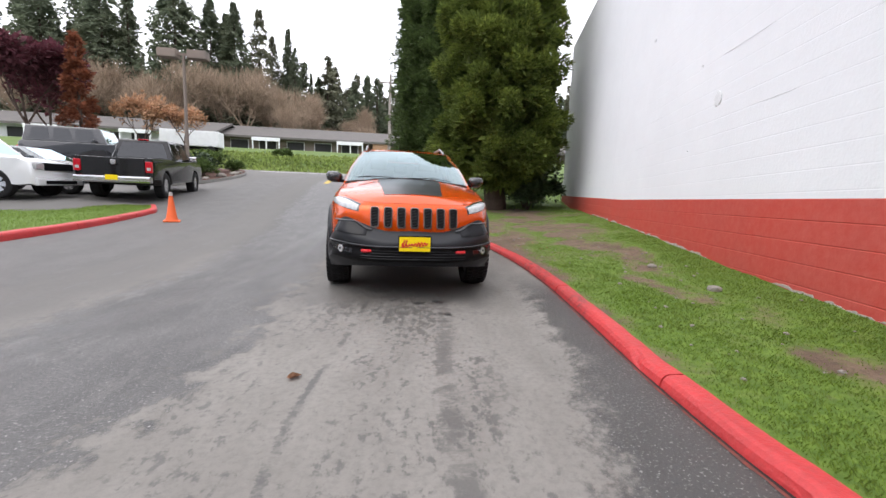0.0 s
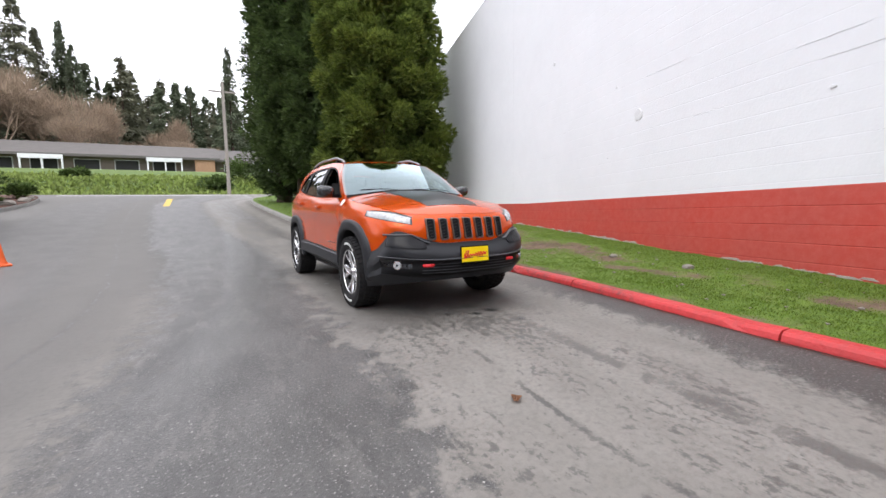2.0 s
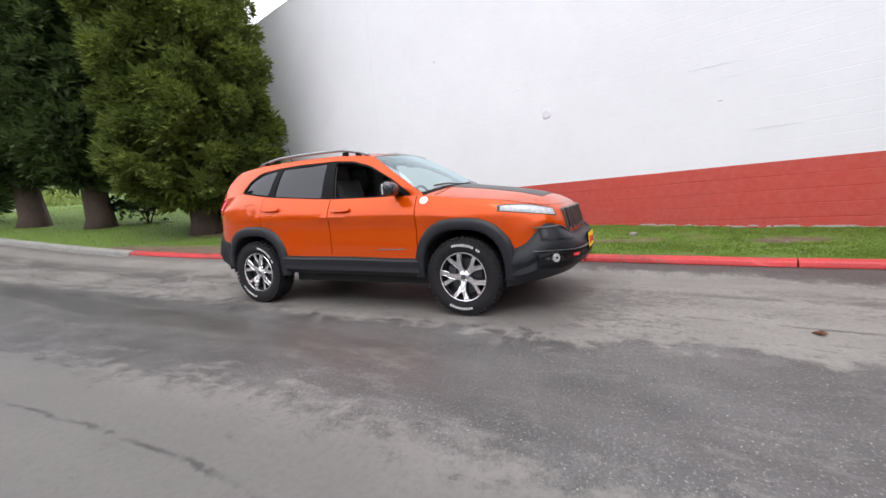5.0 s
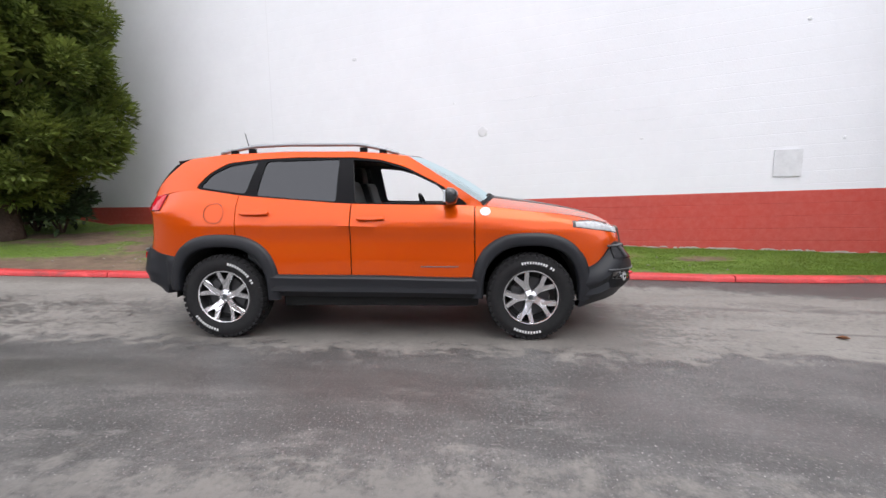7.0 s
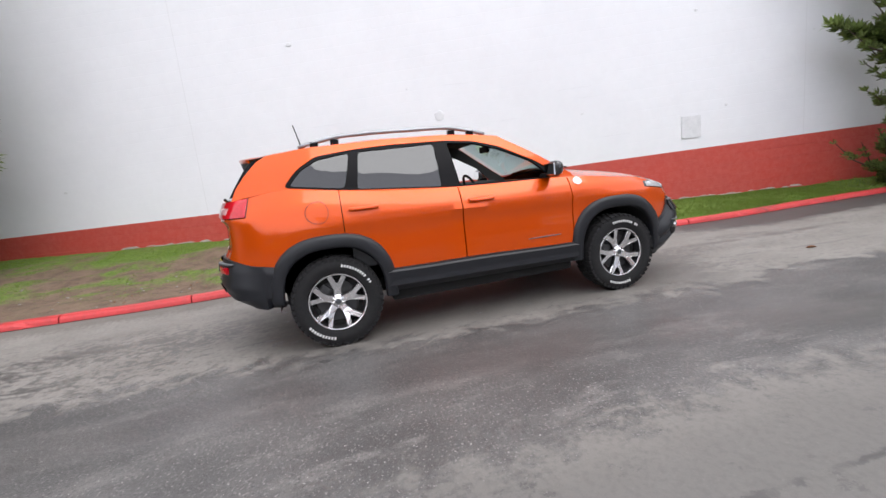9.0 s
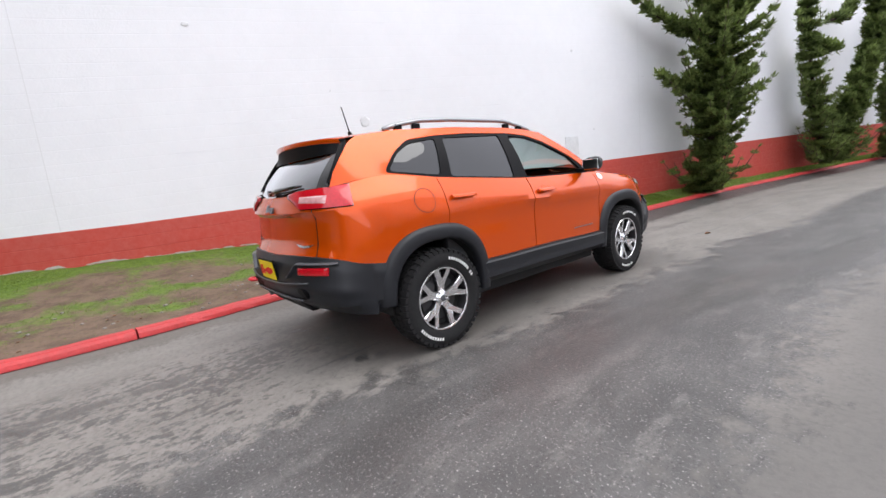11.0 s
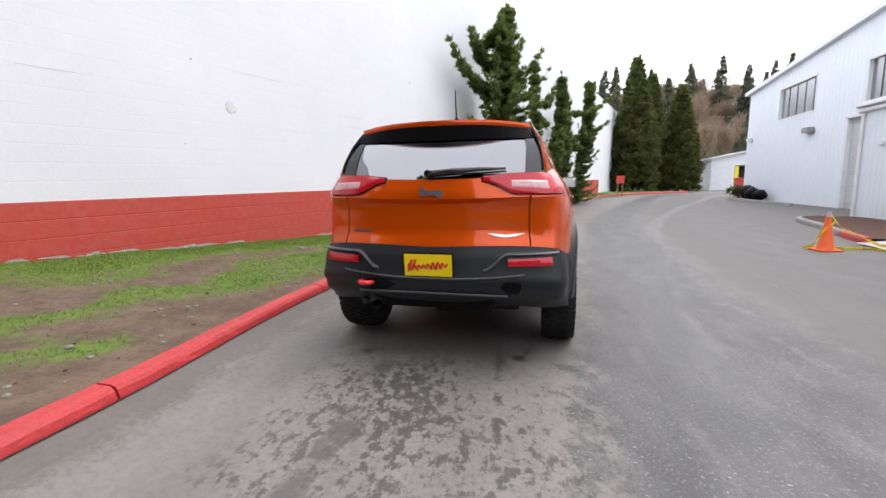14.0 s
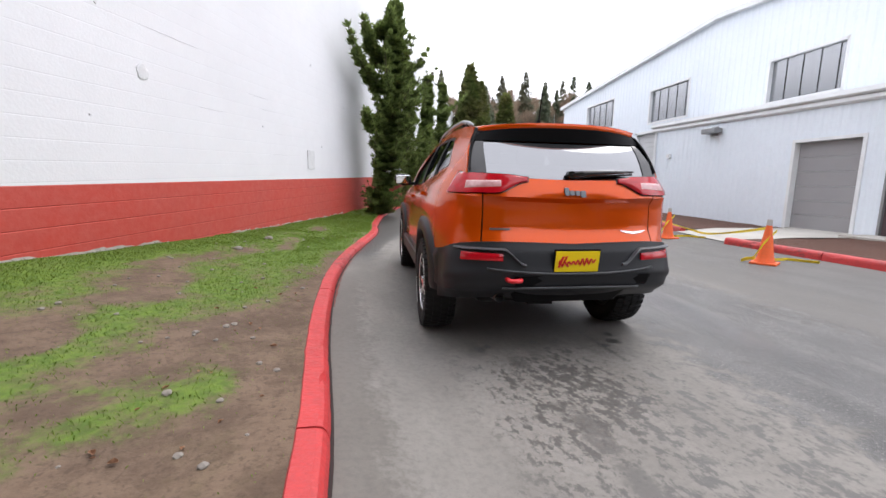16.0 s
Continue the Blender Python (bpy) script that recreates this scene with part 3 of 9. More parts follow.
def kerb_section(name, a, b, xf, mat, h=0.14, w=0.155, step=0.10, inward=1.0):
    """One kerb length from y=a to y=b, with a rounded front edge; xf gives the foot of its face."""
    n = max(2, int(abs(b - a) / step))
    prof = [(0.0, -0.05), (0.012, h * 0.55), (0.022, h - 0.03), (0.04, h - 0.008), (0.065, h), (w - 0.01, h + 0.004), (w, h - 0.01), (w, -0.05)]
    verts, faces = [], []
    for i in range(n + 1):
        y = a + (b - a) * i / n
        x = xf(y)
        d = Vector((xf(y + 0.05) - xf(y - 0.05), 0.1, 0)).normalized()
        nn = Vector((d.y, -d.x, 0)) * inward
        z = ground_z(x, y)
        wob = 0.006 * noise.noise(Vector((x * 2, y * 2, 3))) + 0.004 * noise.noise(Vector((x * 9, y * 9, 7)))
        chip = 0.012 * smooth01(0.25, 0.6, noise.noise(Vector((x * 4, y * 6, 11))))
        for o, hh in prof:
            worn = chip if 0.02 < o < 0.05 else 0.0
            p = Vector((x, y, z + hh + (wob if hh > 0.05 else 0) - worn)) + nn * (o + wob + worn)
            verts.append(p)
    k = len(prof)
    for i in range(n):
        for j in range(k - 1):
            faces.append((i * k + j, i * k + j + 1, (i + 1) * k + j + 1, (i + 1) * k + j))
    faces.append(tuple(range(k))[::-1])
    faces.append(tuple(n * k + j for j in range(k)))
    return mesh_object(name, verts, faces, mat)


def build_kerbs():
    root = tagged(new("kerb"), "red painted concrete kerb, scuffed and cracked at its joints", "kerb", kind="structure")
    cuts = [-41, -37, -33, -29, -25, -21, -17, -13.6, -10.6, -7.45, -4.36, -2.1, 0.55, 3.08, 4.45, 6.2, 7.75]
    for a, b in zip(cuts, cuts[1:]):
        kerb_section("kerb_stone", a + 0.008, b - 0.008, kerb_x, M_KERB).parent = root
    root = tagged(new("grey_kerb"), "bare grey concrete kerb along the tree lawn", "kerb", kind="structure")
    cuts = [7.76, 11.0, 14.0, 17.0, 20.0, 22.4, 24.6]
    for a, b in zip(cuts, cuts[1:]):
        kerb_section("kerb_stone", a + 0.008, b - 0.008, kerb_x, M_KERB_GREY).parent = root
    root = tagged(new("far_side_kerb"), "red painted concrete kerb beside the grass plot", "kerb", kind="structure")
    cuts = [-3.5, -1.4, 0.9, 3.2, 5.4, 7.3]

    def left_x(y):
        return -6.33 - 0.012 * (y + 3) - 0.6 * smooth01(6.2, 8.0, y)
    for a, b in zip(cuts, cuts[1:]):
        kerb_section("kerb_stone", a + 0.008, b - 0.008, left_x, M_KERB, inward=-1.0).parent = root
    root = tagged(new("planter_kerb"), "grey concrete planter kerb with a short red end", "kerb", kind="structure")

    def planter_x(y):
        return spline(y, [-12.4, -11.6, -9.0, -5.7], [-9.6, -8.6, -7.9, -6.95])
    kerb_section("kerb_stone", -12.3, -7.3, planter_x, M_KERB_GREY, inward=-1.0).parent = root
    kerb_section("kerb_stone", -7.28, -5.75, planter_x, M_KERB, inward=-1.0).parent = root

    def depot_x(y):
        return spline(y, [-29, -27.5, -24, -19], [-13.6, -12.3, -12.0, -12.1])
    r2 = tagged(new("depot_kerb"), "grey concrete kerb round a planted corner of the depot", "kerb", kind="structure")
    kerb_section("kerb_stone", -28.6, -19.5, depot_x, M_KERB_GREY, inward=-1.0).parent = r2
    return left_x, planter_x


GUTTER_RISE = 0.06


def build_gutter():
    """The tarmac swells up to the kerb's face, so that only part of the face stands free."""
    us = [-0.60, -0.45, -0.32, -0.2, -0.1, -0.03, 0.03]
    ys = np.arange(-34.0, 7.8, 0.15)
    verts, vals = [], []
    for y in ys:
        for u in us:
            x = kerb_x(y) + u
            verts.append((x, y, ground_z(x, y) + 0.003 - 0.012 * smooth01(-0.50, -0.60, u) + GUTTER_RISE * smooth01(-0.60, 0.05, u)))
            vals.append(u)
    n = len(us)
    faces = [(j * n + i, j * n + i + 1, (j + 1) * n + i + 1, (j + 1) * n + i) for j in range(len(ys) - 1) for i in range(n - 1)]
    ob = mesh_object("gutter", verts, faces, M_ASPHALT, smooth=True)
    a = ob.data.attributes.new("road_u", "FLOAT", "POINT")
    a.data.foreach_set("value", vals)
    tagged(ob, "strip of asphalt swelling up to the red kerb", "asphalt", kind="structure")


def build_kerb_foot():
    """The dark line under the kerb's face and the red paint that strayed onto the tarmac."""
    rng = random.Random(77)
    for nm, lab, mat, inner, outer, lift, y0, y1 in (("kerb_foot_line", "dark line under the kerb", M_KERB_LINE, 0.02, 0.004, GUTTER_RISE + 0.006, -30.0, 7.7), ("paint_overspray", "red paint strayed onto the tarmac", M_OVERSPRAY, 0.01, 0.022, GUTTER_RISE + 0.004, -9.0, 1.0)):
        verts, faces = [], []
        ys = np.arange(y0, y1, 0.05)
        for y in ys:
            x = kerb_x(y)
            w = outer * (0.7 + 0.9 * abs(noise.noise(Vector((0.0, y * 3.1, outer * 90)))) + rng.uniform(-0.15, 0.15))
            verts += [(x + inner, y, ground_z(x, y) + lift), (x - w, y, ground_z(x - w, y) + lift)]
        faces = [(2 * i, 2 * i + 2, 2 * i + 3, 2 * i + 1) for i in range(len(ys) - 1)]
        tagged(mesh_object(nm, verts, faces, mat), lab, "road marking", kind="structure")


def turf_at(x, y):
    """How much grass grows at a place of the verge: 0 bare earth, 1 full turf."""
    xk = kerb_x(y) + 0.16
    wx = WALL_P.x + WALL_D.x / WALL_D.y * (y - WALL_P.y)
    f = (x - xk) / max(wx - xk, 0.3)
    n1 = noise.noise(Vector((x * 0.8, y * 0.5, 1.7)))
    n2 = noise.noise(Vector((x * 2.2, y * 1.6, 5.1)))
    n3 = noise.noise(Vector((x * 6.5, y * 5.0, 8.3)))
    v = 1.02 - 0.16 * smooth01(-1.5, 1.5, y) + 0.40 * n1 + 0.32 * n2 + 0.26 * n3
    # trodden band along the middle, nearer the wall
    mid = 0.64 - 0.05 * smooth01(0, 4, y)
    n4 = noise.noise(Vector((x * 0.5, y * 0.9, 12.0)))
    g = f + 0.22 * n1 + 0.20 * n4 + 0.14 * n2
    band = smooth01(0.30, 0.05, abs(g - mid)) * smooth01(-6.2, -4.2, y) * smooth01(11, 8, y)
    v -= band * (0.62 + 1.1 * n2 + 0.6 * n3)
    # worn edge at the kerb behind the car
    edge = smooth01(0.42, 0.10, g) * smooth01(-1.4, 1.8, y) * smooth01(9.5, 7, y)
    v -= edge * (0.55 + 1.1 * n2 + 0.6 * n3 + 0.5 * n4)
    v -= 0.6 * smooth01(0.16, 0.0, f + 0.08 * n2) * smooth01(-5.5, -3.0, y)
    return min(max(v, 0.0), 1.0)


def verge_z(x, y):
    """Top of the verge between kerb and wall."""
    s = (Vector((x, y, 0)) - WALL_P).dot(WALL_D)
    d = -(Vector((x, y, 0)) - WALL_P).dot(WALL_N) * -1
    xk = kerb_x(y) + 0.16
    zk = ground_z(xk, y) + 0.135
    wx = WALL_P.x + WALL_D.x / WALL_D.y * (y - WALL_P.y)
    if y > 8.5:
        wx = xk + 9
        zb = zk + 0.25
    else:
        zb = wall_base(s)
    f = min(max((x - xk) / max(wx - xk, 0.2), 0.0), 1.0)
    z = zk + (zb - zk) * (0.35 * f + 0.65 * f * f) if zb > zk else zk + (zb - zk) * f
    return z + 0.025 * noise.noise(Vector((x * 1.3, y * 1.3, 0))) * smooth01(0, 0.15, f) + 0.012 * noise.noise(Vector((x * 5, y * 5, 3))) * smooth01(0, 0.1, f)


def build_verge():
    ys = np.concatenate([np.arange(-41, -10, 0.6), np.arange(-10, 8.6, 0.12), np.arange(8.7, 24.4, 0.4)])
    nx = 40
    verts, faces, turf = [], [], []
    for y in ys:
        xk = kerb_x(y) + 0.15
        wx = WALL_P.x + WALL_D.x / WALL_D.y * (y - WALL_P.y) + 0.1
        if y > 8.5:
            wx = max(wx, xk + 9 * smooth01(8.4, 9.5, y))
        if y < -34:
            wx = xk + 0.4 + 4 * smooth01(-34, -36, y)
        wx = max(wx, xk + 0.05)
        for i in range(nx + 1):
            x = xk + (wx - xk) * (i / nx)
            verts.append((x, y, verge_z(x, y)))
            turf.append(turf_at(x, y) if y < 9 else 0.95)
    n = nx + 1
    faces = [(j * n + i, j * n + i + 1, (j + 1) * n + i + 1, (j + 1) * n + i) for j in range(len(ys) - 1) for i in range(nx)]
    ob = mesh_object("verge", verts, faces, M_VERGE, smooth=True)
    a = ob.data.attributes.new("turf", "FLOAT", "POINT")
    a.data.foreach_set("value", turf)
    tagged(ob, "patchy grass verge with bare brown earth between kerb and wall", "verge", kind="structure")


def blades(count, sampler, height, width, seed, lean=0.5):
    """Grass: thin bent blades, three vertices below and a tip."""
    rng = random.Random(seed)
    verts, faces = [], []
    made = 0
    while made < count:
        p = sampler(rng)
        if p is None:
            continue
        made += 1
        x, y, z, k = p
        a = rng.uniform(0, 2 * math.pi)
        h = height * rng.uniform(0.5, 1.25) * k
        w = width * rng.uniform(0.6, 1.3)
        dx, dy = math.cos(a), math.sin(a)
        l = lean * h * rng.uniform(0.2, 1.3)
        o = len(verts)
        verts += [(x - dy * w, y + dx * w, z - 0.01), (x + dy * w, y - dx * w, z - 0.01), (x + dx * l * 0.4 + dy * w * 0.6, y + dy * l * 0.4 - dx * w * 0.6, z + h * 0.6), (x + dx * l, y + dy * l, z + h)]
        faces += [(o, o + 1, o + 2), (o, o + 2, o + 3)]
    return verts, faces


def build_grass():
    def near(rng):
        y = rng.uniform(-8.5, 8.0)
        xk = kerb_x(y) + 0.18
        wx = WALL_P.x + WALL_D.x / WALL_D.y * (y - WALL_P.y) - 0.02
        x = rng.uniform(xk, wx)
        t = turf_at(x, y)
        if rng.random() > 0.04 + t * t * 0.9:
            return None
        return x, y, verge_z(x, y), 0.5 + 0.5 * t
    v, f = blades(110000, near, 0.017, 0.0017, 3, 1.1)
    tagged(mesh_object("verge_grass", v, f, M_GRASS), "short green grass growing in patches on the verge", "grass", kind="stuff")

    def lawn(rng):
        y = rng.uniform(8.5, 23)
        xk = kerb_x(y) + 0.2
        x = rng.uniform(xk, xk + 8)
        return x, y, verge_z(x, y), 1.0
    v, f = blades(9000, lawn, 0.05, 0.008, 4)
    tagged(mesh_object("lawn_grass", v, f, M_GRASS), "short green lawn under the cedars", "grass", kind="stuff")

    def strip(rng):
        y = rng.uniform(-34, -8.5)
        xk = kerb_x(y) + 0.18
        wx = WALL_P.x + WALL_D.x / WALL_D.y * (y - WALL_P.y)
        if wx < xk + 0.05:
            return None
        x = rng.uniform(xk, wx)
        return x, y, verge_z(x, y), 1.0
    v, f = blades(9000, strip, 0.045, 0.006, 5)
    tagged(mesh_object("strip_grass", v, f, M_GRASS), "green grass strip along the far wall", "grass", kind="stuff")


def build_left_plots(left_x, planter_x):
    """The grass plot beyond the far kerb, the mulch beds and the concrete apron of the depot."""
    def sheet(name, ys, x_in, x_out, zf, mat, label, cat):
        verts, faces = [], []
        n = 13
        for y in ys:
            for i in range(n):
                x = x_in(y) + (x_out(y) - x_in(y)) * i / (n - 1)
                verts.append((x, y, zf(x, y)))
        for j in range(len(ys) - 1):
            for i in range(n - 1):
                q = (j * n + i, j * n + i + 1, (j + 1) * n + i + 1, (j + 1) * n + i)
                faces.append(q[::-1])
        return tagged(mesh_object(name, verts, faces, mat, smooth=True), label, cat, kind="structure")

    def top(x, y):
        return ground_z(-6.4, y) + 0.135 + 0.02 * noise.noise(Vector((x, y, 0)))
    ob = sheet("grass_plot", np.arange(1.2, 7.4, 0.4), lambda y: left_x(y) - 0.15, lambda y: -7.6 - 3.6 * smooth01(8, 2, y), top, M_VERGE, "green grass plot between kerb and parking lot", "grass")
    a = ob.data.attributes.new("turf", "FLOAT", "POINT")
    a.data.foreach_set("value", [0.97] * len(ob.data.vertices))

    def plot(rng):
        y = rng.uniform(1.3, 7.2)
        x = rng.uniform(-7.6 - 3.6 * smooth01(8, 2, y), left_x(y) - 0.18)
        return x, y, top(x, y), 1.0
    v, f = blades(16000, plot, 0.028, 0.005, 9)
    tagged(mesh_object("plot_grass", v, f, M_GRASS), "short green grass on the plot", "grass", kind="stuff")
    sheet("mulch_bed", np.arange(-3.55, 1.3, 0.4), lambda y: left_x(y) - 0.15, lambda y: -10.58, lambda x, y: 0.10 + 0.03 * noise.noise(Vector((x * 2, y * 2, 0))) + 0.05 * smooth01(-9, -10.5, x), M_BARK_MULCH, "dark brown bark mulch bed by the depot", "mulch")
    sheet("planter_mulch", np.arange(-12.3, -5.7, 0.4), lambda y: planter_x(y) - 0.14, lambda y: -10.58, lambda x, y: ground_z(x, y) + 0.10 + 0.03 * noise.noise(Vector((x * 2, y * 2, 7))), M_BARK_MULCH, "dark brown bark mulch in a kerbed planter", "mulch")
    sheet("concrete_apron", np.array([-5.74, -5.1, -4.4, -3.56]), lambda y: -6.55 - 0.3 * smooth01(-3.6, -5.7, y), lambda y: -10.58, lambda x, y: 0.02 + 0.11 * smooth01(-6.6, -8.2, x), M_CONCRETE, "pale concrete apron in front of the roller door", "pavement")


def build_wall():
    """The long block wall: grooved courses extruded along its length, red below and white above, with a top and a return."""
    s0, s1, sr = -45.0, 12.85, -35.0
    course = 0.203

    def strip(name, a, b, zlo, zhi, mat, off, groove=0.0012):
        ss = np.arange(a, b + 0.01, 1.0)
        ss = np.append(ss[ss < b - 0.3], b)
        verts, faces = [], []
        rows = None
        zmax = max(zhi(a) - zlo(a), zhi(b) - zlo(b))
        k = int(math.ceil(zmax / course))
        prof = []
        for i in range(k + 1):
            for dz, dd in ((-0.008, 0.0), (0.0, -groove), (0.008, 0.0)):
                prof.append((i * course + dz, dd))
        prof = prof[1:]
        n = len(prof)
        for s in ss:
            hi, lo = zhi(s), zlo(s)
            for h, d in prof:
                # courses count downwards from the top of the strip
                z = hi - h
                if z < lo:
                    z, d = lo, 0.0
                verts.append(wall_at(s, off + d, z))
        for j in range(len(ss) - 1):
            for i in range(n - 1):
                faces.append((j * n + i, (j + 1) * n + i, (j + 1) * n + i + 1, j * n + i + 1))
        return mesh_object(name, verts, faces, mat)
    root = tagged(new("wall_depot"), "long block wall painted white above a red band", "wall", kind="structure")
    for ob in (strip("white_courses", sr, s1, red_top, wall_top, M_WHITE_WALL, 0.0),
               strip("red_courses", sr, s1, lambda s: wall_base(s) - 0.35, red_top, M_RED_WALL, 0.003, 0.006),
               strip("plain_white_courses", s0, sr, lambda s: wall_base(s) - 0.4, wall_top, M_WHITE_WALL, 0.0)):
        ob.parent = root
    # body of the building behind the face, 30 m deep, with a metal coping
    verts, faces = [], []
    for s in (s0, s1):
        for d in (-0.02, -30.0):
            for z in (-0.5, wall_top(s) - 0.02):
                verts.append(wall_at(s, d, z))
    for q in ((0, 1, 3, 2), (4, 6, 7, 5), (1, 5, 7, 3), (2, 3, 7, 6)):
        faces.append(q)
    ob = mesh_object("building_body", verts, faces, M_WHITE_WALL, root)
    verts, faces = [], []
    for s in (s0 - 0.05, s1 + 0.05):
        for d, z in ((0.004, -0.02), (0.004, 0.05), (-0.35, 0.05), (-0.35, -0.02)):
            verts.append(wall_at(s, d, wall_top(s) + z))
    faces = [(0, 1, 5, 4), (1, 2, 6, 5), (2, 3, 7, 6), (3, 0, 4, 7), (0, 3, 2, 1), (4, 5, 6, 7)]
    mesh_object("coping", verts, faces, M_TRIM, root)
    # bare chipped blocks along the foot
    rng = random.Random(12)
    datas = []
    for k in range(150):
        s = rng.choice((-6.2, -4.4, -2.6, 0.6, 1.4, 3.4, 5.2)) + rng.gauss(0, 0.55)
        w, h = rng.uniform(0.06, 0.34), rng.uniform(0.008, 0.035)
        z = wall_base(s) + rng.uniform(-0.01, 0.012)
        base = [wall_at(s, 0.002, z), wall_at(s + w, 0.002, z + rng.uniform(-0.01, 0.01)), wall_at(s + w * 0.8, 0.004, z + h), wall_at(s + w * 0.3, 0.004, z + h * rng.uniform(0.8, 1.4))]
        outp = [p + WALL_N * rng.uniform(0.003, 0.007) for p in base]
        datas.append((base + outp, [(4, 5, 6, 7), (0, 1, 5, 4), (1, 2, 6, 5), (2, 3, 7, 6), (3, 0, 4, 7)]))
    v, f = merge(datas)
    tagged(mesh_object("chipped_mortar", v, f, M_CHIPPED, root), kind="stuff")

    def plaque(s, z, w, h, mat, name, label, thick=0.006):
        vs, fs = [], []
        for d in (0.001, thick):
            for a, b in ((-0.5, -0.5), (0.5, -0.5), (0.5, 0.5), (-0.5, 0.5)):
                vs.append(wall_at(s + a * w, d, z + b * h))
        fs = [(4, 5, 6, 7), (0, 1, 5, 4), (1, 2, 6, 5), (2, 3, 7, 6), (3, 0, 4, 7)]
        return mesh_object(name, vs, fs, mat, root, label=label)
    grey = material("grey_patch_paint", (0.64, 0.645, 0.66), 0.7, stain=(9, (0.74, 0.745, 0.76), 0.8))
    plaque(-4.98, 1.70, 0.38, 0.42, grey, "wall_hatch", "pale grey square cover on the wall", 0.02)
    # a round repaired spot and small scars
    def scar(s, z, r, squash=1.0, name="repair_patch"):
        vs, fs = [], []
        m = 18
        rg = random.Random(int((s + 50) * 100))
        for d, k in ((0.001, 1.15), (0.010, 1.0), (0.012, 0.6)):
            for i in range(m):
                t = 2 * math.pi * i / m
                q = r * k * (1 + 0.14 * rg.uniform(-1, 1))
                vs.append(wall_at(s + q * math.cos(t), d, z + q * math.sin(t) * squash))
        for l in range(2):
            for i in range(m):
                fs.append((l * m + i, l * m + (i + 1) % m, (l + 1) * m + (i + 1) % m, (l + 1) * m + i))
        fs.append(tuple(2 * m + i for i in range(m)))
        mesh_object(name, vs, fs, grey, root)
    scar(0.0, 2.46, 0.085)
    scar(2.73, 4.07, 0.05, 0.6)
    rg = random.Random(7)
    for k in range(9):
        scar(rg.uniform(-8, 8), rg.uniform(1.6, 5.5), rg.uniform(0.015, 0.04), rg.uniform(0.4, 1.2))
    # vertical control joints and step cracks as thin sunk lines standing a hair proud
    for s in (-7.25, 4.88):
        vs = [wall_at(s - 0.006, 0.002, red_top(s)), wall_at(s + 0.006, 0.002, red_top(s)), wall_at(s + 0.006, 0.002, wall_top(s)), wall_at(s - 0.006, 0.002, wall_top(s))]
        mesh_object("control_joint", vs, [(0, 1, 2, 3)], material("joint_sealant", (0.72, 0.725, 0.74), 0.8), root)
    for k in range(9):
        s, w = rg.uniform(-7, 6), rg.uniform(0.25, 1.2)
        z = wall_top(s) - course * rg.randint(14, 30)
        pts = []
        n = 7
        for i in range(n):
            ss = s + w * i / (n - 1)
            pts.append(wall_at(ss, 0.002, z - 0.036 * (ss - s) + rg.uniform(-0.004, 0.004)))
        v, f = tube_data(pts, [0.0015] + [0.0025] * (n - 2) + [0.0015], 4)
        mesh_object("hairline_crack", v, f, grey, root)
    # dark downpipe at the far corner
    v, f = tube_data([wall_at(-44.6, 0.1, 0.9), wall_at(-44.6, 0.1, 8.7)], 0.16, 8)
    mesh_object("downpipe", v, f, M_DARK_OPENING, root)


# ---- depot on the other side ----
def corrugated(name, x, y0, y1, zlo, zhi, mat, parent, rib=0.3, depth=0.02, holes=()):
    """Upright metal siding in the plane x, ribs every rib metres, facing +x; zlo and zhi are functions of y. holes: (y0, y1, z0, z1)."""
    cols = set()
    y = y0
    while y < y1:
        for o in (0.0, 0.05, 0.08, 0.13):
            if y + o < y1:
                cols.add(round(y + o, 4))
        y += rib
    cols.add(y1)
    for h in holes:
        cols |= {h[0], h[1]}
    cols = sorted(cols)

    def off(yy):
        k = (yy - y0) % rib
        return depth if 0.04 < k < 0.09 else 0.0
    datas = []
    for a, b in zip(cols, cols[1:]):
        mid = (a + b) / 2
        spans = [(zlo(mid), None)]
        cuts = sorted((h[2], h[3]) for h in holes if h[0] - 1e-6 <= a and b <= h[1] + 1e-6)
        lo = "lo"
        segs = []
        for c0, c1 in cuts:
            segs.append((lo, c0))
            lo = c1
        segs.append((lo, "hi"))
        for p, q in segs:
            za0, zb0 = (zlo(a), zlo(b)) if p == "lo" else (p, p)
            za1, zb1 = (zhi(a), zhi(b)) if q == "hi" else (q, q)
            datas.append(([(x + off(a), a, za0), (x + off(b), b, zb0), (x + off(b), b, zb1), (x + off(a), a, za1)], [(0, 1, 2, 3)]))
    v, f = merge(datas)
    return mesh_object(name, v, f, mat, parent)


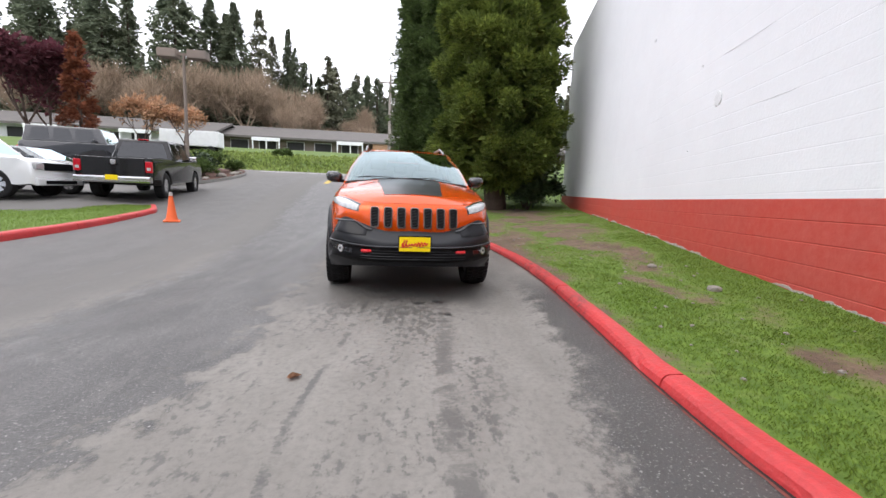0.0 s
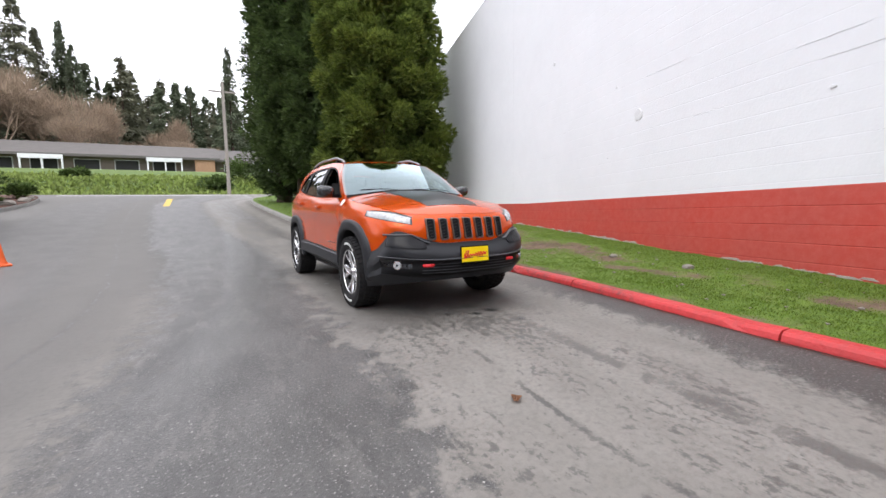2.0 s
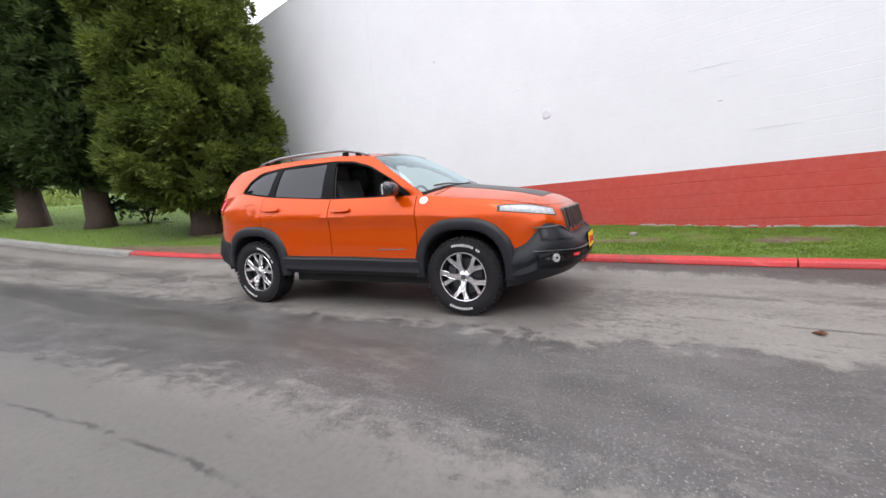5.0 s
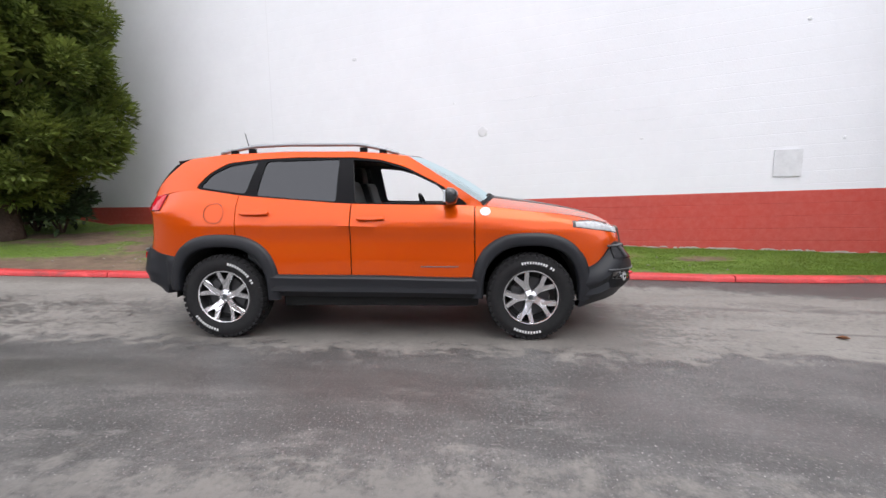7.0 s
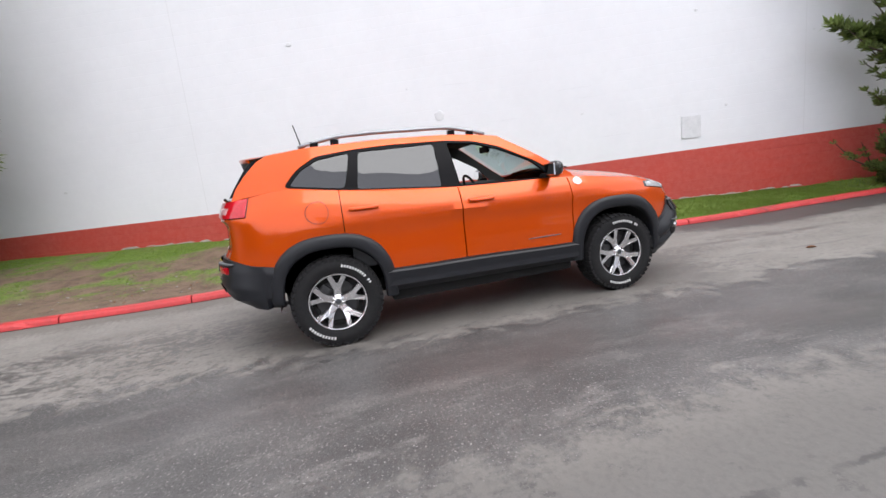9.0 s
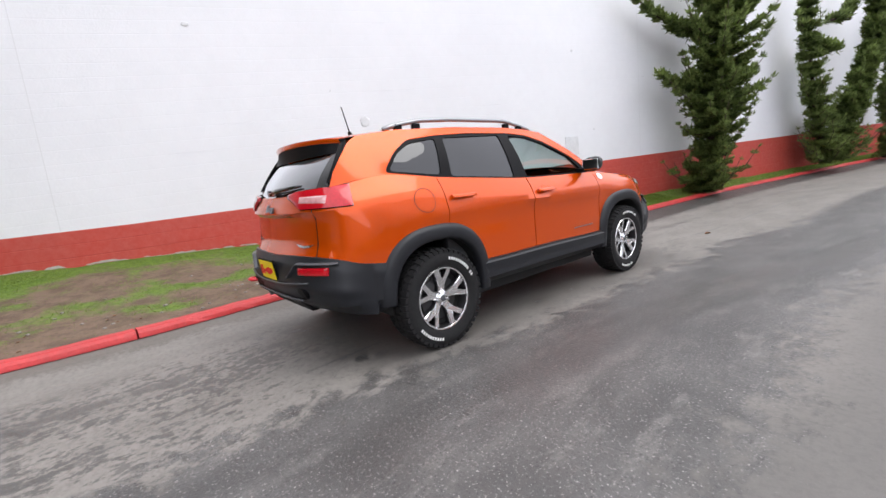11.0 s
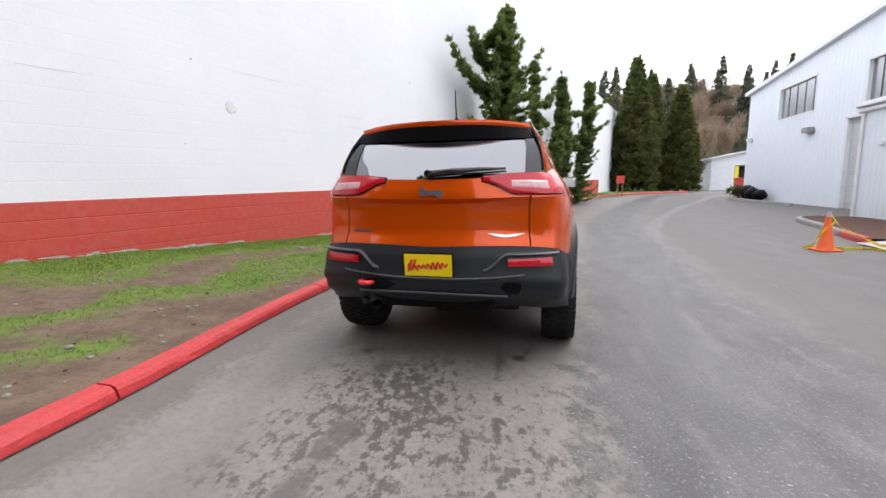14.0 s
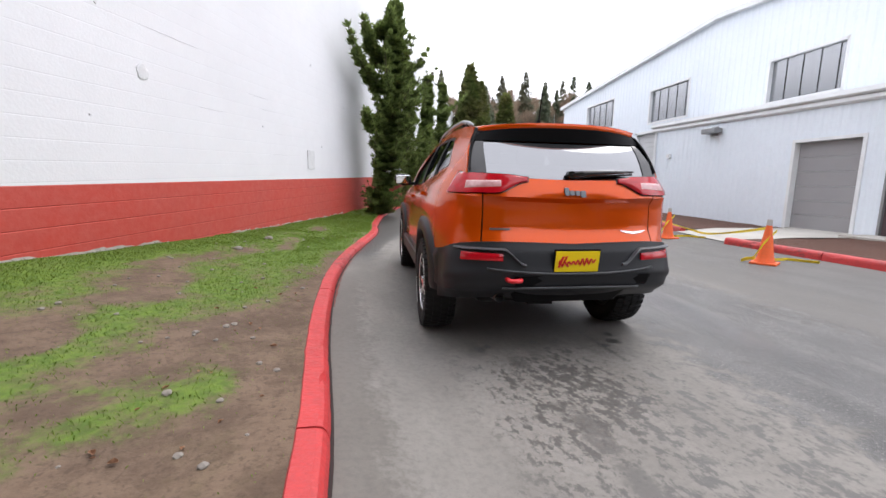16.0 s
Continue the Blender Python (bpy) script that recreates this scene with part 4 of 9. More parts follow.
def build_depot():
    root = tagged(new("metal_building"), "pale blue corrugated metal building with strip windows", "building")
    X = -13.3

    def eave(y):
        return interp(y, [-27.9, -12.6, 2.0], [7.2, 8.45, 7.36])

    def foot(y):
        return ground_z(X, y) - 0.1
    windows = [(-24.1, -20.65, 4.9, 6.6), (-17.1, -14.15, 4.6, 6.3), (-9.95, -7.2, 4.4, 5.95), (-3.0, -0.2, 4.3, 5.8)]
    door = (-18.0, -14.4, -1.0, 4.1)
    corrugated("siding", X, -27.9, 2.0, foot, eave, M_SIDING, root, holes=windows + [door])
    v = [(X - 24, -27.9, 0), (X, -27.9, 0), (X, -27.9, 7.2), (X - 24, -27.9, 7.2), (X - 24, 2, 0), (X, 2, 0), (X, 2, 7.36), (X - 24, 2, 7.36)]
    mesh_object("end_wall", v[:4], [(0, 1, 2, 3)], M_SIDING, root)
    mesh_object("end_wall", v[4:], [(1, 0, 3, 2)], M_SIDING, root)
    v = [(X + 0.25, -28.1, 7.25), (X + 0.25, -12.6, 8.55), (X + 0.25, 2.2, 7.44), (X - 24, -28.1, 7.25), (X - 24, -12.6, 8.55), (X - 24, 2.2, 7.44)]
    v += [(a, b, c - 0.22) for a, b, c in v]
    f = [(0, 1, 4, 3), (1, 2, 5, 4), (6, 9, 10, 7), (7, 10, 11, 8), (0, 6, 7, 1), (1, 7, 8, 2), (0, 3, 9, 6), (2, 8, 11, 5)]
    mesh_object("roof", v, f, M_TRIM, root)
    haze = glass_material("cloudy_glazing", (0.25, 0.26, 0.28), rough=0.25, gloss=0.25)
    for y0, y1, z0, z1 in windows:
        win = new("window")
        win.parent = root
        for a, b, c, d, nm in ((y0, y1, z0 - 0.05, z0 + 0.04, "sill"), (y0, y1, z1 - 0.04, z1 + 0.05, "head"), (y0 - 0.05, y0 + 0.04, z0 - 0.05, z1 + 0.05, "jamb"), (y1 - 0.04, y1 + 0.05, z0 - 0.05, z1 + 0.05, "jamb")):
            part(nm, box_bm(X - 0.16, X + 0.03, a, b, c, d), M_TRIM, win)
        n = 9
        for i in range(n):
            a, b = y0 + (y1 - y0) * i / n, y0 + (y1 - y0) * (i + 1) / n
            part("pane", box_bm(X - 0.14, X - 0.12 + (0.03 if i % 2 else 0), a + 0.01, b - 0.01, z0, z1), haze, win)
        # dark board added for the unlit room behind the panes
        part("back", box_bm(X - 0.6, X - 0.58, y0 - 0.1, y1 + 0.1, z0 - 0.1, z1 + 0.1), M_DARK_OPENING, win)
    dr = new("roller_door")
    dr.parent = root
    k = 0
    z = ground_z(X, -16) + 0.02
    while z < 4.05:
        part("slat", box_bm(X - 0.22, X - 0.16, -18.0, -14.4, z, min(z + 0.235, 4.1), bevel=0.012), M_ROLLER_PALE, dr)
        z += 0.245
    part("door_frame", box_bm(X - 0.25, X + 0.04, -18.1, -18.0, 0.2, 4.2), M_TRIM, dr)
    part("door_frame", box_bm(X - 0.25, X + 0.04, -18.1, -14.3, 4.1, 4.22), M_TRIM, dr)
    part("wall_lamp", box_bm(X + 0.02, X + 0.32, -21.0, -20.45, 3.85, 4.1, bevel=0.03), M_STEEL, root)
    part("wall_lamp", box_bm(X + 0.02, X + 0.3, -27.3, -27.0, 4.1, 4.3, bevel=0.03), M_TRIM, root)

    ann = tagged(new("annex"), "low pale metal annex with a grey roller door and white eaves", "building")
    A = -10.6

    def a_eave(y):
        return interp(y, [-12.35, 2], [3.62, 3.37])
    gd = (-6.02, -4.27, 0.05, 2.54)
    sd = (-3.62, -2.7, 0.05, 2.1)
    corrugated("siding", A, -12.35, 2.0, lambda y: ground_z(A, y) - 0.05, a_eave, M_SIDING, ann, rib=0.23, depth=0.012, holes=[gd, sd])
    mesh_object("end_wall", [(A, -12.35, 0), (X, -12.35, 0), (X, -12.35, 3.9), (A, -12.35, 3.62)], [(0, 1, 2, 3)], M_SIDING, ann)
    v = [(A + 0.18, -12.5, 3.86), (X, -12.5, 4.25), (X, 2, 4.0), (A + 0.18, 2, 3.61)]
    v += [(a, b, c - 0.06) for a, b, c in v]
    mesh_object("roof", v, [(0, 1, 2, 3), (4, 7, 6, 5), (0, 4, 5, 1), (0, 3, 7, 4)], M_TRIM, ann)
    for off, h, nm in ((0.18, 0.0, "gutter"), (0.10, -0.16, "fascia")):
        v, f = [], []
        for y in (-12.52, 2.0):
            ze = a_eave(y) + 0.22 + h
            for dx, dz in ((0, 0), (off, 0), (off + 0.02, -0.10), (off - 0.02, -0.14), (0, -0.16)):
                v.append((A + dx, y, ze + dz))
        f = [(i, (i + 1) % 5, 5 + (i + 1) % 5, 5 + i) for i in range(5)] + [(4, 3, 2, 1, 0), (5, 6, 7, 8, 9)]
        mesh_object(nm, v, f, M_TRIM, ann)
    v, f = tube_data([(A + 0.07, -12.3, 3.5), (A + 0.07, -12.3, 0.2)], 0.05, 8)
    mesh_object("downpipe", v, f, M_TRIM, ann)
    dr = new("roller_door")
    dr.parent = ann
    z = 0.13
    while z < 2.5:
        part("slat", box_bm(A - 0.2, A - 0.15, gd[0], gd[1], z, min(z + 0.395, 2.54), bevel=0.004), M_ROLLER, dr)
        z += 0.4
    for a, b, c, d in ((gd[0] - 0.09, gd[0], 0.08, 2.62), (gd[1], gd[1] + 0.09, 0.08, 2.62), (gd[0], gd[1], 2.54, 2.62)):
        part("door_frame", box_bm(A - 0.2, A + 0.03, a, b, c, d), M_TRIM, dr)
    part("threshold", box_bm(A - 0.2, A + 0.02, gd[0], gd[1], 0.05, 0.135), M_CONCRETE, dr)
    sdo = new("side_door")
    sdo.parent = ann
    part("leaf", box_bm(A - 0.1, A - 0.05, sd[0], sd[1], 0.1, 2.1), M_MAROON_DOOR, sdo)
    for a, b, c, d in ((sd[0] - 0.06, sd[0], 0.08, 2.16), (sd[1], sd[1] + 0.06, 0.08, 2.16), (sd[0], sd[1], 2.1, 2.16)):
        part("frame", box_bm(A - 0.1, A + 0.02, a, b, c, d), M_STEEL, sdo)
    part("door_step", box_bm(A + 0.03, A + 0.9, sd[0] - 0.2, sd[1] + 0.2, 0.0, 0.17, bevel=0.01), M_CONCRETE, sdo)
    lamp = new("wall_lamp")
    lamp.parent = ann
    part("housing", box_bm(A + 0.02, A + 0.34, -9.4, -8.75, 3.12, 3.3, bevel=0.04), M_STEEL, lamp)
    part("bracket", box_bm(A + 0.0, A + 0.06, -9.2, -8.95, 3.05, 3.36), M_STEEL, lamp)
    part("sensor_box", box_bm(A + 0.0, A + 0.10, -11.5, -11.32, 2.42, 2.56, bevel=0.02), M_TRIM, ann)
    # far white shed with an open bay
    shed = tagged(new("far_shed"), "white gabled shed with an open bay and a yellow post", "building")
    gx0, gx1, gy, gz = -25.5, -17.5, -47.0, ground_z(-20, -47)
    part("side_wall", box_bm(gx0, gx0 + 1.0, gy - 8, gy, gz - 0.2, gz + 3.4), M_TRIM, shed)
    part("side_wall", box_bm(gx1 - 2.2, gx1, gy - 8, gy, gz - 0.2, gz + 3.4), M_TRIM, shed)
    part("lintel_wall", box_bm(gx0 + 1.0, gx1 - 2.2, gy - 8, gy, gz + 2.6, gz + 3.4), M_TRIM, shed)
    part("back_wall", box_bm(gx0 + 1.0, gx1 - 2.2, gy - 8, gy - 7.8, gz - 0.2, gz + 2.6), M_TRIM, shed)
    v = [(gx0, gy, gz + 3.4), (gx1, gy, gz + 3.4), (gx0, gy, gz + 5.0)]
    mesh_object("gable", v, [(0, 1, 2)], M_TRIM, shed)
    v = [(gx0 - 0.3, gy + 0.4, gz + 5.1), (gx1 + 0.4, gy + 0.4, gz + 3.4), (gx1 + 0.4, gy - 8.4, gz + 3.4), (gx0 - 0.3, gy - 8.4, gz + 5.1)]
    v += [(a, b, c - 0.16) for a, b, c in v]
    mesh_object("roof", v, [(0, 1, 2, 3)[::-1], (4, 5, 6, 7), (0, 4, 5, 1)[::-1], (1, 5, 6, 2)[::-1]], M_TRIM, shed)
    # solid near-black block added in place of the shade inside the open bay
    part("bay_dark_block", box_bm(gx0 + 1.05, gx1 - 2.25, gy - 7.7, gy - 1.5, gz - 0.1, gz + 2.55), M_DARK_OPENING, shed)
    part("post", box_bm(gx1 - 2.6, gx1 - 2.25, gy - 0.5, gy + 0.05, gz - 0.1, gz + 2.5), M_TAPE, shed)


M_MAROON_DOOR = material("dark_door", (0.10, 0.065, 0.07), 0.5, stain=(2, (0.08, 0.05, 0.055), 0.6))


# ---- trees ----
def unit(a):
    return a / np.maximum(np.linalg.norm(a, axis=1, keepdims=True), 1e-9)


def sprays(P, OUT, K, size, seed, flat=0.35, droop=0.0, wide=0.22):
    """Foliage sprays (three-bladed tufts) at the places P, pointing along OUT."""
    rg = np.random.default_rng(seed)
    n = len(P)
    s = (size * K * rg.uniform(0.6, 1.35, n))[:, None]
    out = OUT.copy()
    out[:, 2] -= droop
    out = unit(out + np.stack([rg.uniform(-0.5, 0.5, n), rg.uniform(-0.5, 0.5, n), rg.uniform(-0.4, 0.4, n)], 1))
    side = unit(np.cross(out, np.stack([rg.uniform(-0.4, 0.4, n), rg.uniform(-0.4, 0.4, n), np.ones(n)], 1)))
    up = np.cross(side, out)
    blocks = []
    for j in range(3):
        a = ((j - 1) * 0.75 + rg.uniform(-0.25, 0.25, n))[:, None]
        d = out * np.cos(a) + side * np.sin(a) + up * rg.uniform(-flat, flat, n)[:, None]
        w = side * np.cos(a) - out * np.sin(a) + up * rg.uniform(-0.7, 0.7, n)[:, None]
        q = s * (1.0 if j == 1 else 0.75)
        blocks.append(np.stack([P, P + d * (q * 0.55) + w * (q * wide), P + d * q, P + d * (q * 0.5) - w * (q * wide)], 1))
    V = np.concatenate(blocks, 0).reshape(-1, 3)
    return V, np.arange(len(V)).reshape(-1, 4)


def spray_cloud(n, sampler, size, seed, flat=0.35, droop=0.0):
    """n sprays at sampled places; each sampler call gives position, outward way and size share."""
    rng = random.Random(seed)
    got = [sampler(rng) for _ in range(n)]
    return sprays(np.array([tuple(g[0]) for g in got]), np.array([tuple(g[1]) for g in got]), np.array([g[2] for g in got]), size, seed, flat, droop)


def puffs(rg, n, centres, radii, squash=0.8, power=0.42):
    """n places inside random puffs, with the way out of each puff."""
    pick = rg.choice(len(centres), n, p=radii ** 2 / np.sum(radii ** 2))
    d = unit(np.stack([rg.normal(0, 1, n), rg.normal(0, 1, n), rg.normal(0, squash, n)], 1))
    return centres[pick] + d * (radii[pick] * rg.random(n) ** power)[:, None], d


def lumpy_crown(base, height, radius, seed, n, size, shape, mat, parent, lumps=70, name="crown", big=(0.20, 0.36), shell=0.42, core=0.0, wide=0.22):
    """A dense conifer crown: sprays gathered in lumps over a tapered column, thinner inside. shape(f) gives the radius share
    at height share f; shell below 0.3 keeps the sprays near the skin of each lump; core is the share of sprays that fill the inside."""
    rng0 = random.Random(seed)
    centres = []
    for i in range(lumps):
        f = (i + rng0.random()) / lumps
        a = rng0.uniform(0, 2 * math.pi)
        r = radius * shape(f) * rng0.uniform(0.3 if core == 0 else 0.68, 0.98)
        centres.append((Vector((base[0] + r * math.cos(a), base[1] + r * math.sin(a), base[2] + height * f)), a, radius * rng0.uniform(*big) * (0.5 + 0.5 * shape(f))))

    rg = np.random.default_rng(seed)
    P, D = puffs(rg, n, np.array([tuple(c[0]) for c in centres]), np.array([c[2] for c in centres]), power=shell)
    k = int(n * core)
    if k:
        f, a, q = rg.random(k), rg.uniform(0, 2 * math.pi, k), rg.random(k) ** 0.5
        r = radius * q * np.array([shape(v) for v in f]) * 0.72
        P[:k] = np.stack([base[0] + r * np.cos(a), base[1] + r * np.sin(a), base[2] + height * f], 1)
    out = P - np.array(base)
    out[:, 2] = 0
    K = np.ones(n)
    K[:k] = 2.6
    v, f = sprays(P, unit(out) * 0.8 + D * 0.7 + np.array((0, 0, 0.15)), K, size, seed + 1, wide=wide)
    return mesh_object(name, v, f, mat, parent)


def trunk(points, radii, parent, name="trunk", mat=None):
    v, f = tube_data(points, radii, 9)
    return mesh_object(name, v, f, mat or M_TRUNK, parent, smooth=True)


def build_cedars():
    def shape(f):
        return 0.50 + 0.54 * smooth01(0.0, 0.10, f) * (1 - 0.85 * f ** 2.2)
    for x, y, h, r, mat, n, seed, low, label in ((3.70, 8.75, 11.0, 2.2, M_CEDAR, 95000, 21, 0.85, "tall bright green cedar with dense lumpy foliage"),
                                               (3.2, 13.2, 14.0, 1.85, M_CEDAR_DARK, 30000, 22, 1.3, "tall dark green cedar with a bare trunk base"),
                                               (2.4, 15.5, 15.0, 1.9, M_CEDAR_DARK, 28000, 23, 1.3, "tall dark green cedar with a flared trunk base"),
                                               (2.0, 18.6, 15.0, 1.8, M_CEDAR_DARK, 20000, 24, 0.35, "tall dark green cedar beside the grey kerb")):
        z = verge_z(x, y)
        root = tagged(new("cedar_tree"), label, "tree", group="cedars on the lawn")
        trunk([(x, y, z - 0.2), (x + 0.05, y, z + 0.3), (x, y, z + 1.2), (x, y, z + h * 0.5), (x, y, z + h * 0.96)], [0.52, 0.40, 0.34, 0.2, 0.03], root)
        lumpy_crown((x, y, z + low), h - low, r, seed, n, 0.165 if mat is M_CEDAR else 0.21, shape, mat, root, lumps=430, big=(0.10, 0.19), shell=0.22, core=0.14, wide=0.14)
        rng = random.Random(seed)
        for k in range(14):
            f = rng.uniform(0.06, 0.8)
            a = rng.uniform(0, 2 * math.pi)
            rr = r * shape(f) * 0.8
            p0 = Vector((x, y, z + low + (h - low) * f * 0.95))
            p1 = p0 + Vector((math.cos(a) * rr, math.sin(a) * rr, 0.3))
            v, f2 = tube_data([p0, (p0 + p1) / 2 - Vector((0, 0, 0.1)), p1], [0.06, 0.045, 0.015], 5)
            mesh_object("limb", v, f2, M_TRUNK, root)
    # dark laurels at the wall corner and under the cedars
    for x, y, r, h, seed in ((4.9, 8.5, 0.8, 1.0, 34), (5.0, 9.2, 0.95, 1.2, 31), (5.7, 10.2, 1.1, 1.5, 32), (4.4, 12.6, 1.0, 1.3, 33)):
        shrub(x, y, verge_z(x, y), r, h, M_SHADE_SHRUB, seed, "dark glossy laurel shrub at the wall corner", 1800, 0.16)


def shrub(x, y, z, r, h, mat, seed, label, n=900, size=0.15, cat="shrub"):
    root = tagged(new("shrub"), label, cat)
    rng0 = random.Random(seed)
    lobes = [(Vector((x + rng0.uniform(-0.6, 0.6) * r, y + rng0.uniform(-0.6, 0.6) * r, z + h * rng0.uniform(0.3, 0.75))), r * rng0.uniform(0.35, 0.6)) for _ in range(9)]

    def sampler(rng):
        c, lr = lobes[rng.randrange(len(lobes))]
        d = Vector((rng.gauss(0, 1), rng.gauss(0, 1), abs(rng.gauss(0, 0.9)) - 0.3))
        d.normalize()
        p = c + d * lr * rng.random() ** 0.35
        p.z = max(p.z, z + 0.03)
        return p, d, 1.0
    v, f = spray_cloud(n, sampler, size, seed)
    mesh_object("leaves", v, f, mat, root)
    stems = []
    for k in range(5):
        a = 2 * math.pi * k / 5
        stems.append(tube_data([(x, y, z - 0.05), (x + 0.2 * r * math.cos(a), y + 0.2 * r * math.sin(a), z + 0.3 * h), (x + 0.5 * r * math.cos(a), y + 0.5 * r * math.sin(a), z + 0.7 * h)], [0.03, 0.02, 0.008], 5))
    v, f = merge(stems)
    mesh_object("stems", v, f, M_TRUNK, root)
    return root


def build_junipers():
    """Upright junipers against the wall: one or more leaders, tiers of flat ragged boughs with upswept tips, and a few long arms.
    Each tree: place along the wall and off it, leaders (way along the wall, way off it, foot, top), tier reach low, middle and high, arms (height, along, off, rise)."""
    trees = ((-8.75, 0.62, 41, 78000, 7, ((-0.05, 0.55, 0.0, 6.75),), (1.15, 1.30, 0.12), ((4.0, 2.5, -0.1, 1.0), (3.9, -0.7, 1.55, 1.35), (4.9, 1.3, 0.0, 0.7), (4.7, -1.3, 0.1, 0.9), (5.5, 0.5, 0.6, 0.5), (2.6, 1.7, 0.1, 0.4), (2.2, -1.4, 0.6, 0.4))),
             (-14.8, 0.62, 42, 42000, 5, ((1.55, 0.15, 0.2, 6.1), (-1.3, 0.55, 0.3, 6.1)), (1.35, 0.50, 0.16), ((1.6, 1.9, 0.15, 1.3), (4.5, -1.2, 0.3, 1.1), (3.6, 2.3, 0.2, 0.9))),
             (-18.6, 0.70, 44, 14000, 4, ((-0.1, 0.05, 0.0, 5.7), (0.4, 0.2, 1.6, 4.9)), (0.45, 0.5, 0.2), ()),
             (-21.6, 0.70, 43, 42000, 5, ((-1.2, 0.45, 0.0, 7.2),), (1.35, 1.05, 0.15), ((4.9, -1.5, 2.0, 1.5), (3.6, -1.2, 1.6, 1.0), (3.0, 1.5, 0.1, 0.6))))
    for s, off, seed, n, per_tier, leaders, tiers, arms in trees:
        slim = 0.78 if seed == 41 else 0.95
        spread = 1.20 if seed == 41 else 1.25
        foot = wall_at(s, off)
        x, y = foot.x, foot.y
        z = verge_z(x, y)
        root = tagged(new("juniper_tree"), "dark green twisted juniper growing against the wall", "tree", group="junipers along the wall")
        rng0 = random.Random(seed)
        pads, stems = [], []

        def off_wall(q, gap):
            d = (q - WALL_P).dot(WALL_N)
            return q + WALL_N * (gap - d) if d < gap else q

        def bough(points, r0, r1, rad0, rad1, m):
            """A stem with flat pads of foliage strung along it, smaller towards the tip."""
            k = len(points) - 1
            stems.append(tube_data(points, [r0 + (r1 - r0) * i / k for i in range(k + 1)], 6))
            for j in range(m):
                f = (j + rng0.random()) / m
                i = min(int(f * k), k - 1)
                p = points[i].lerp(points[i + 1], f * k - i)
                way = (points[i + 1] - points[i]).normalized()
                rad = (rad0 + (rad1 - rad0) * f) * rng0.uniform(0.75, 1.2) * slim
                pads.append((p + Vector((rng0.uniform(-1, 1), rng0.uniform(-1, 1), rng0.uniform(-0.3, 0.4))) * rad * 0.5, rad, way))
        for along, outw, f0, top in leaders:
            pts = []
            for i in range(11):
                f = i / 10
                bend = math.sin(min(f * 1.3, 1.0) * math.pi / 2)
                sway = 0.10 * math.sin(f * 7.0 + seed + along * 3) * f
                pts.append(off_wall(Vector((x, y, z + f0 + (top - f0) * f)) + WALL_D * (along * bend + sway) + WALL_N * (outw * bend), 0.25))
            bough(pts, 0.12 if f0 < 0.15 else 0.07, 0.012, 0.34, 0.06, 34)
            lz = f0 + 0.15
            k = 0
            while lz < top - 0.25:
                f = (lz - f0) / (top - f0)
                i = min(int(f * 10), 9)
                p = pts[i].lerp(pts[i + 1], f * 10 - i)
                reach0 = interp(lz / top, [0, 0.45, 1.0], tiers) * (1.0 if lz < 0.8 else rng0.uniform(0.55, 1.15))
                for q in range(per_tier):
                    a = k * 0.9 + q * 2 * math.pi / per_tier + rng0.uniform(-0.35, 0.35)
                    outv = WALL_D * (math.cos(a) * (spread if math.cos(a) > 0 and lz < 0.7 * top else 1.0)) + WALL_N * (math.sin(a) if math.sin(a) > 0 else 0.35 * math.sin(a))
                    reach = reach0 * rng0.uniform(0.45, 1.2)
                    up = reach * rng0.uniform(0.15, 0.65)
                    bp = [off_wall(p + outv * (reach * g) + Vector((0, 0, up * g ** 3 - 0.10 * reach * math.sin(g * math.pi))), 0.12) for g in (0, 0.25, 0.5, 0.75, 1.0)]
                    bough(bp, 0.028, 0.005, 0.27 * (1.1 - 0.55 * lz / top), 0.045, 9)
                lz += rng0.uniform(0.20, 0.38) * (0.95 if seed == 41 else 0.9)
                k += 1
        for hz, along, outw, rise in arms:
            p = off_wall(Vector((x, y, z + hz)), 0.3)
            bp = [off_wall(p + (WALL_D * along + WALL_N * outw) * g + Vector((0, 0, rise * g * g)), 0.15) for g in (0, 0.2, 0.4, 0.6, 0.8, 1.0)]
            bough(bp, 0.045, 0.006, 0.30, 0.06, 16)

        rg = np.random.default_rng(seed)
        C = np.array([tuple(c[0]) for c in pads])
        R = np.array([c[1] for c in pads])
        W = np.array([tuple(c[2]) for c in pads])
        pick = rg.choice(len(pads), n, p=R ** 2 / np.sum(R ** 2))
        d = unit(rg.normal(0, 1, (n, 3)))
        P = C[pick] + d * np.array((1.0, 1.0, 0.42)) * (R[pick] * rg.random(n) ** 0.4)[:, None]
        gap = (P - np.array(WALL_P)) @ np.array(WALL_N)
        P = P + np.maximum(0.03 - gap, 0)[:, None] * np.array(WALL_N)
        v, f = sprays(P, d * 0.45 + W[pick] * 0.75 + np.array((0, 0, 0.35)), np.ones(n), 0.15, seed, flat=0.35, wide=0.13)
        mesh_object("crown", v, f, M_JUNIPER, root)
        for q, (v, f) in enumerate(stems):
            mesh_object("trunk" if q == 0 else "limb", v, f, M_TRUNK, root, smooth=True)


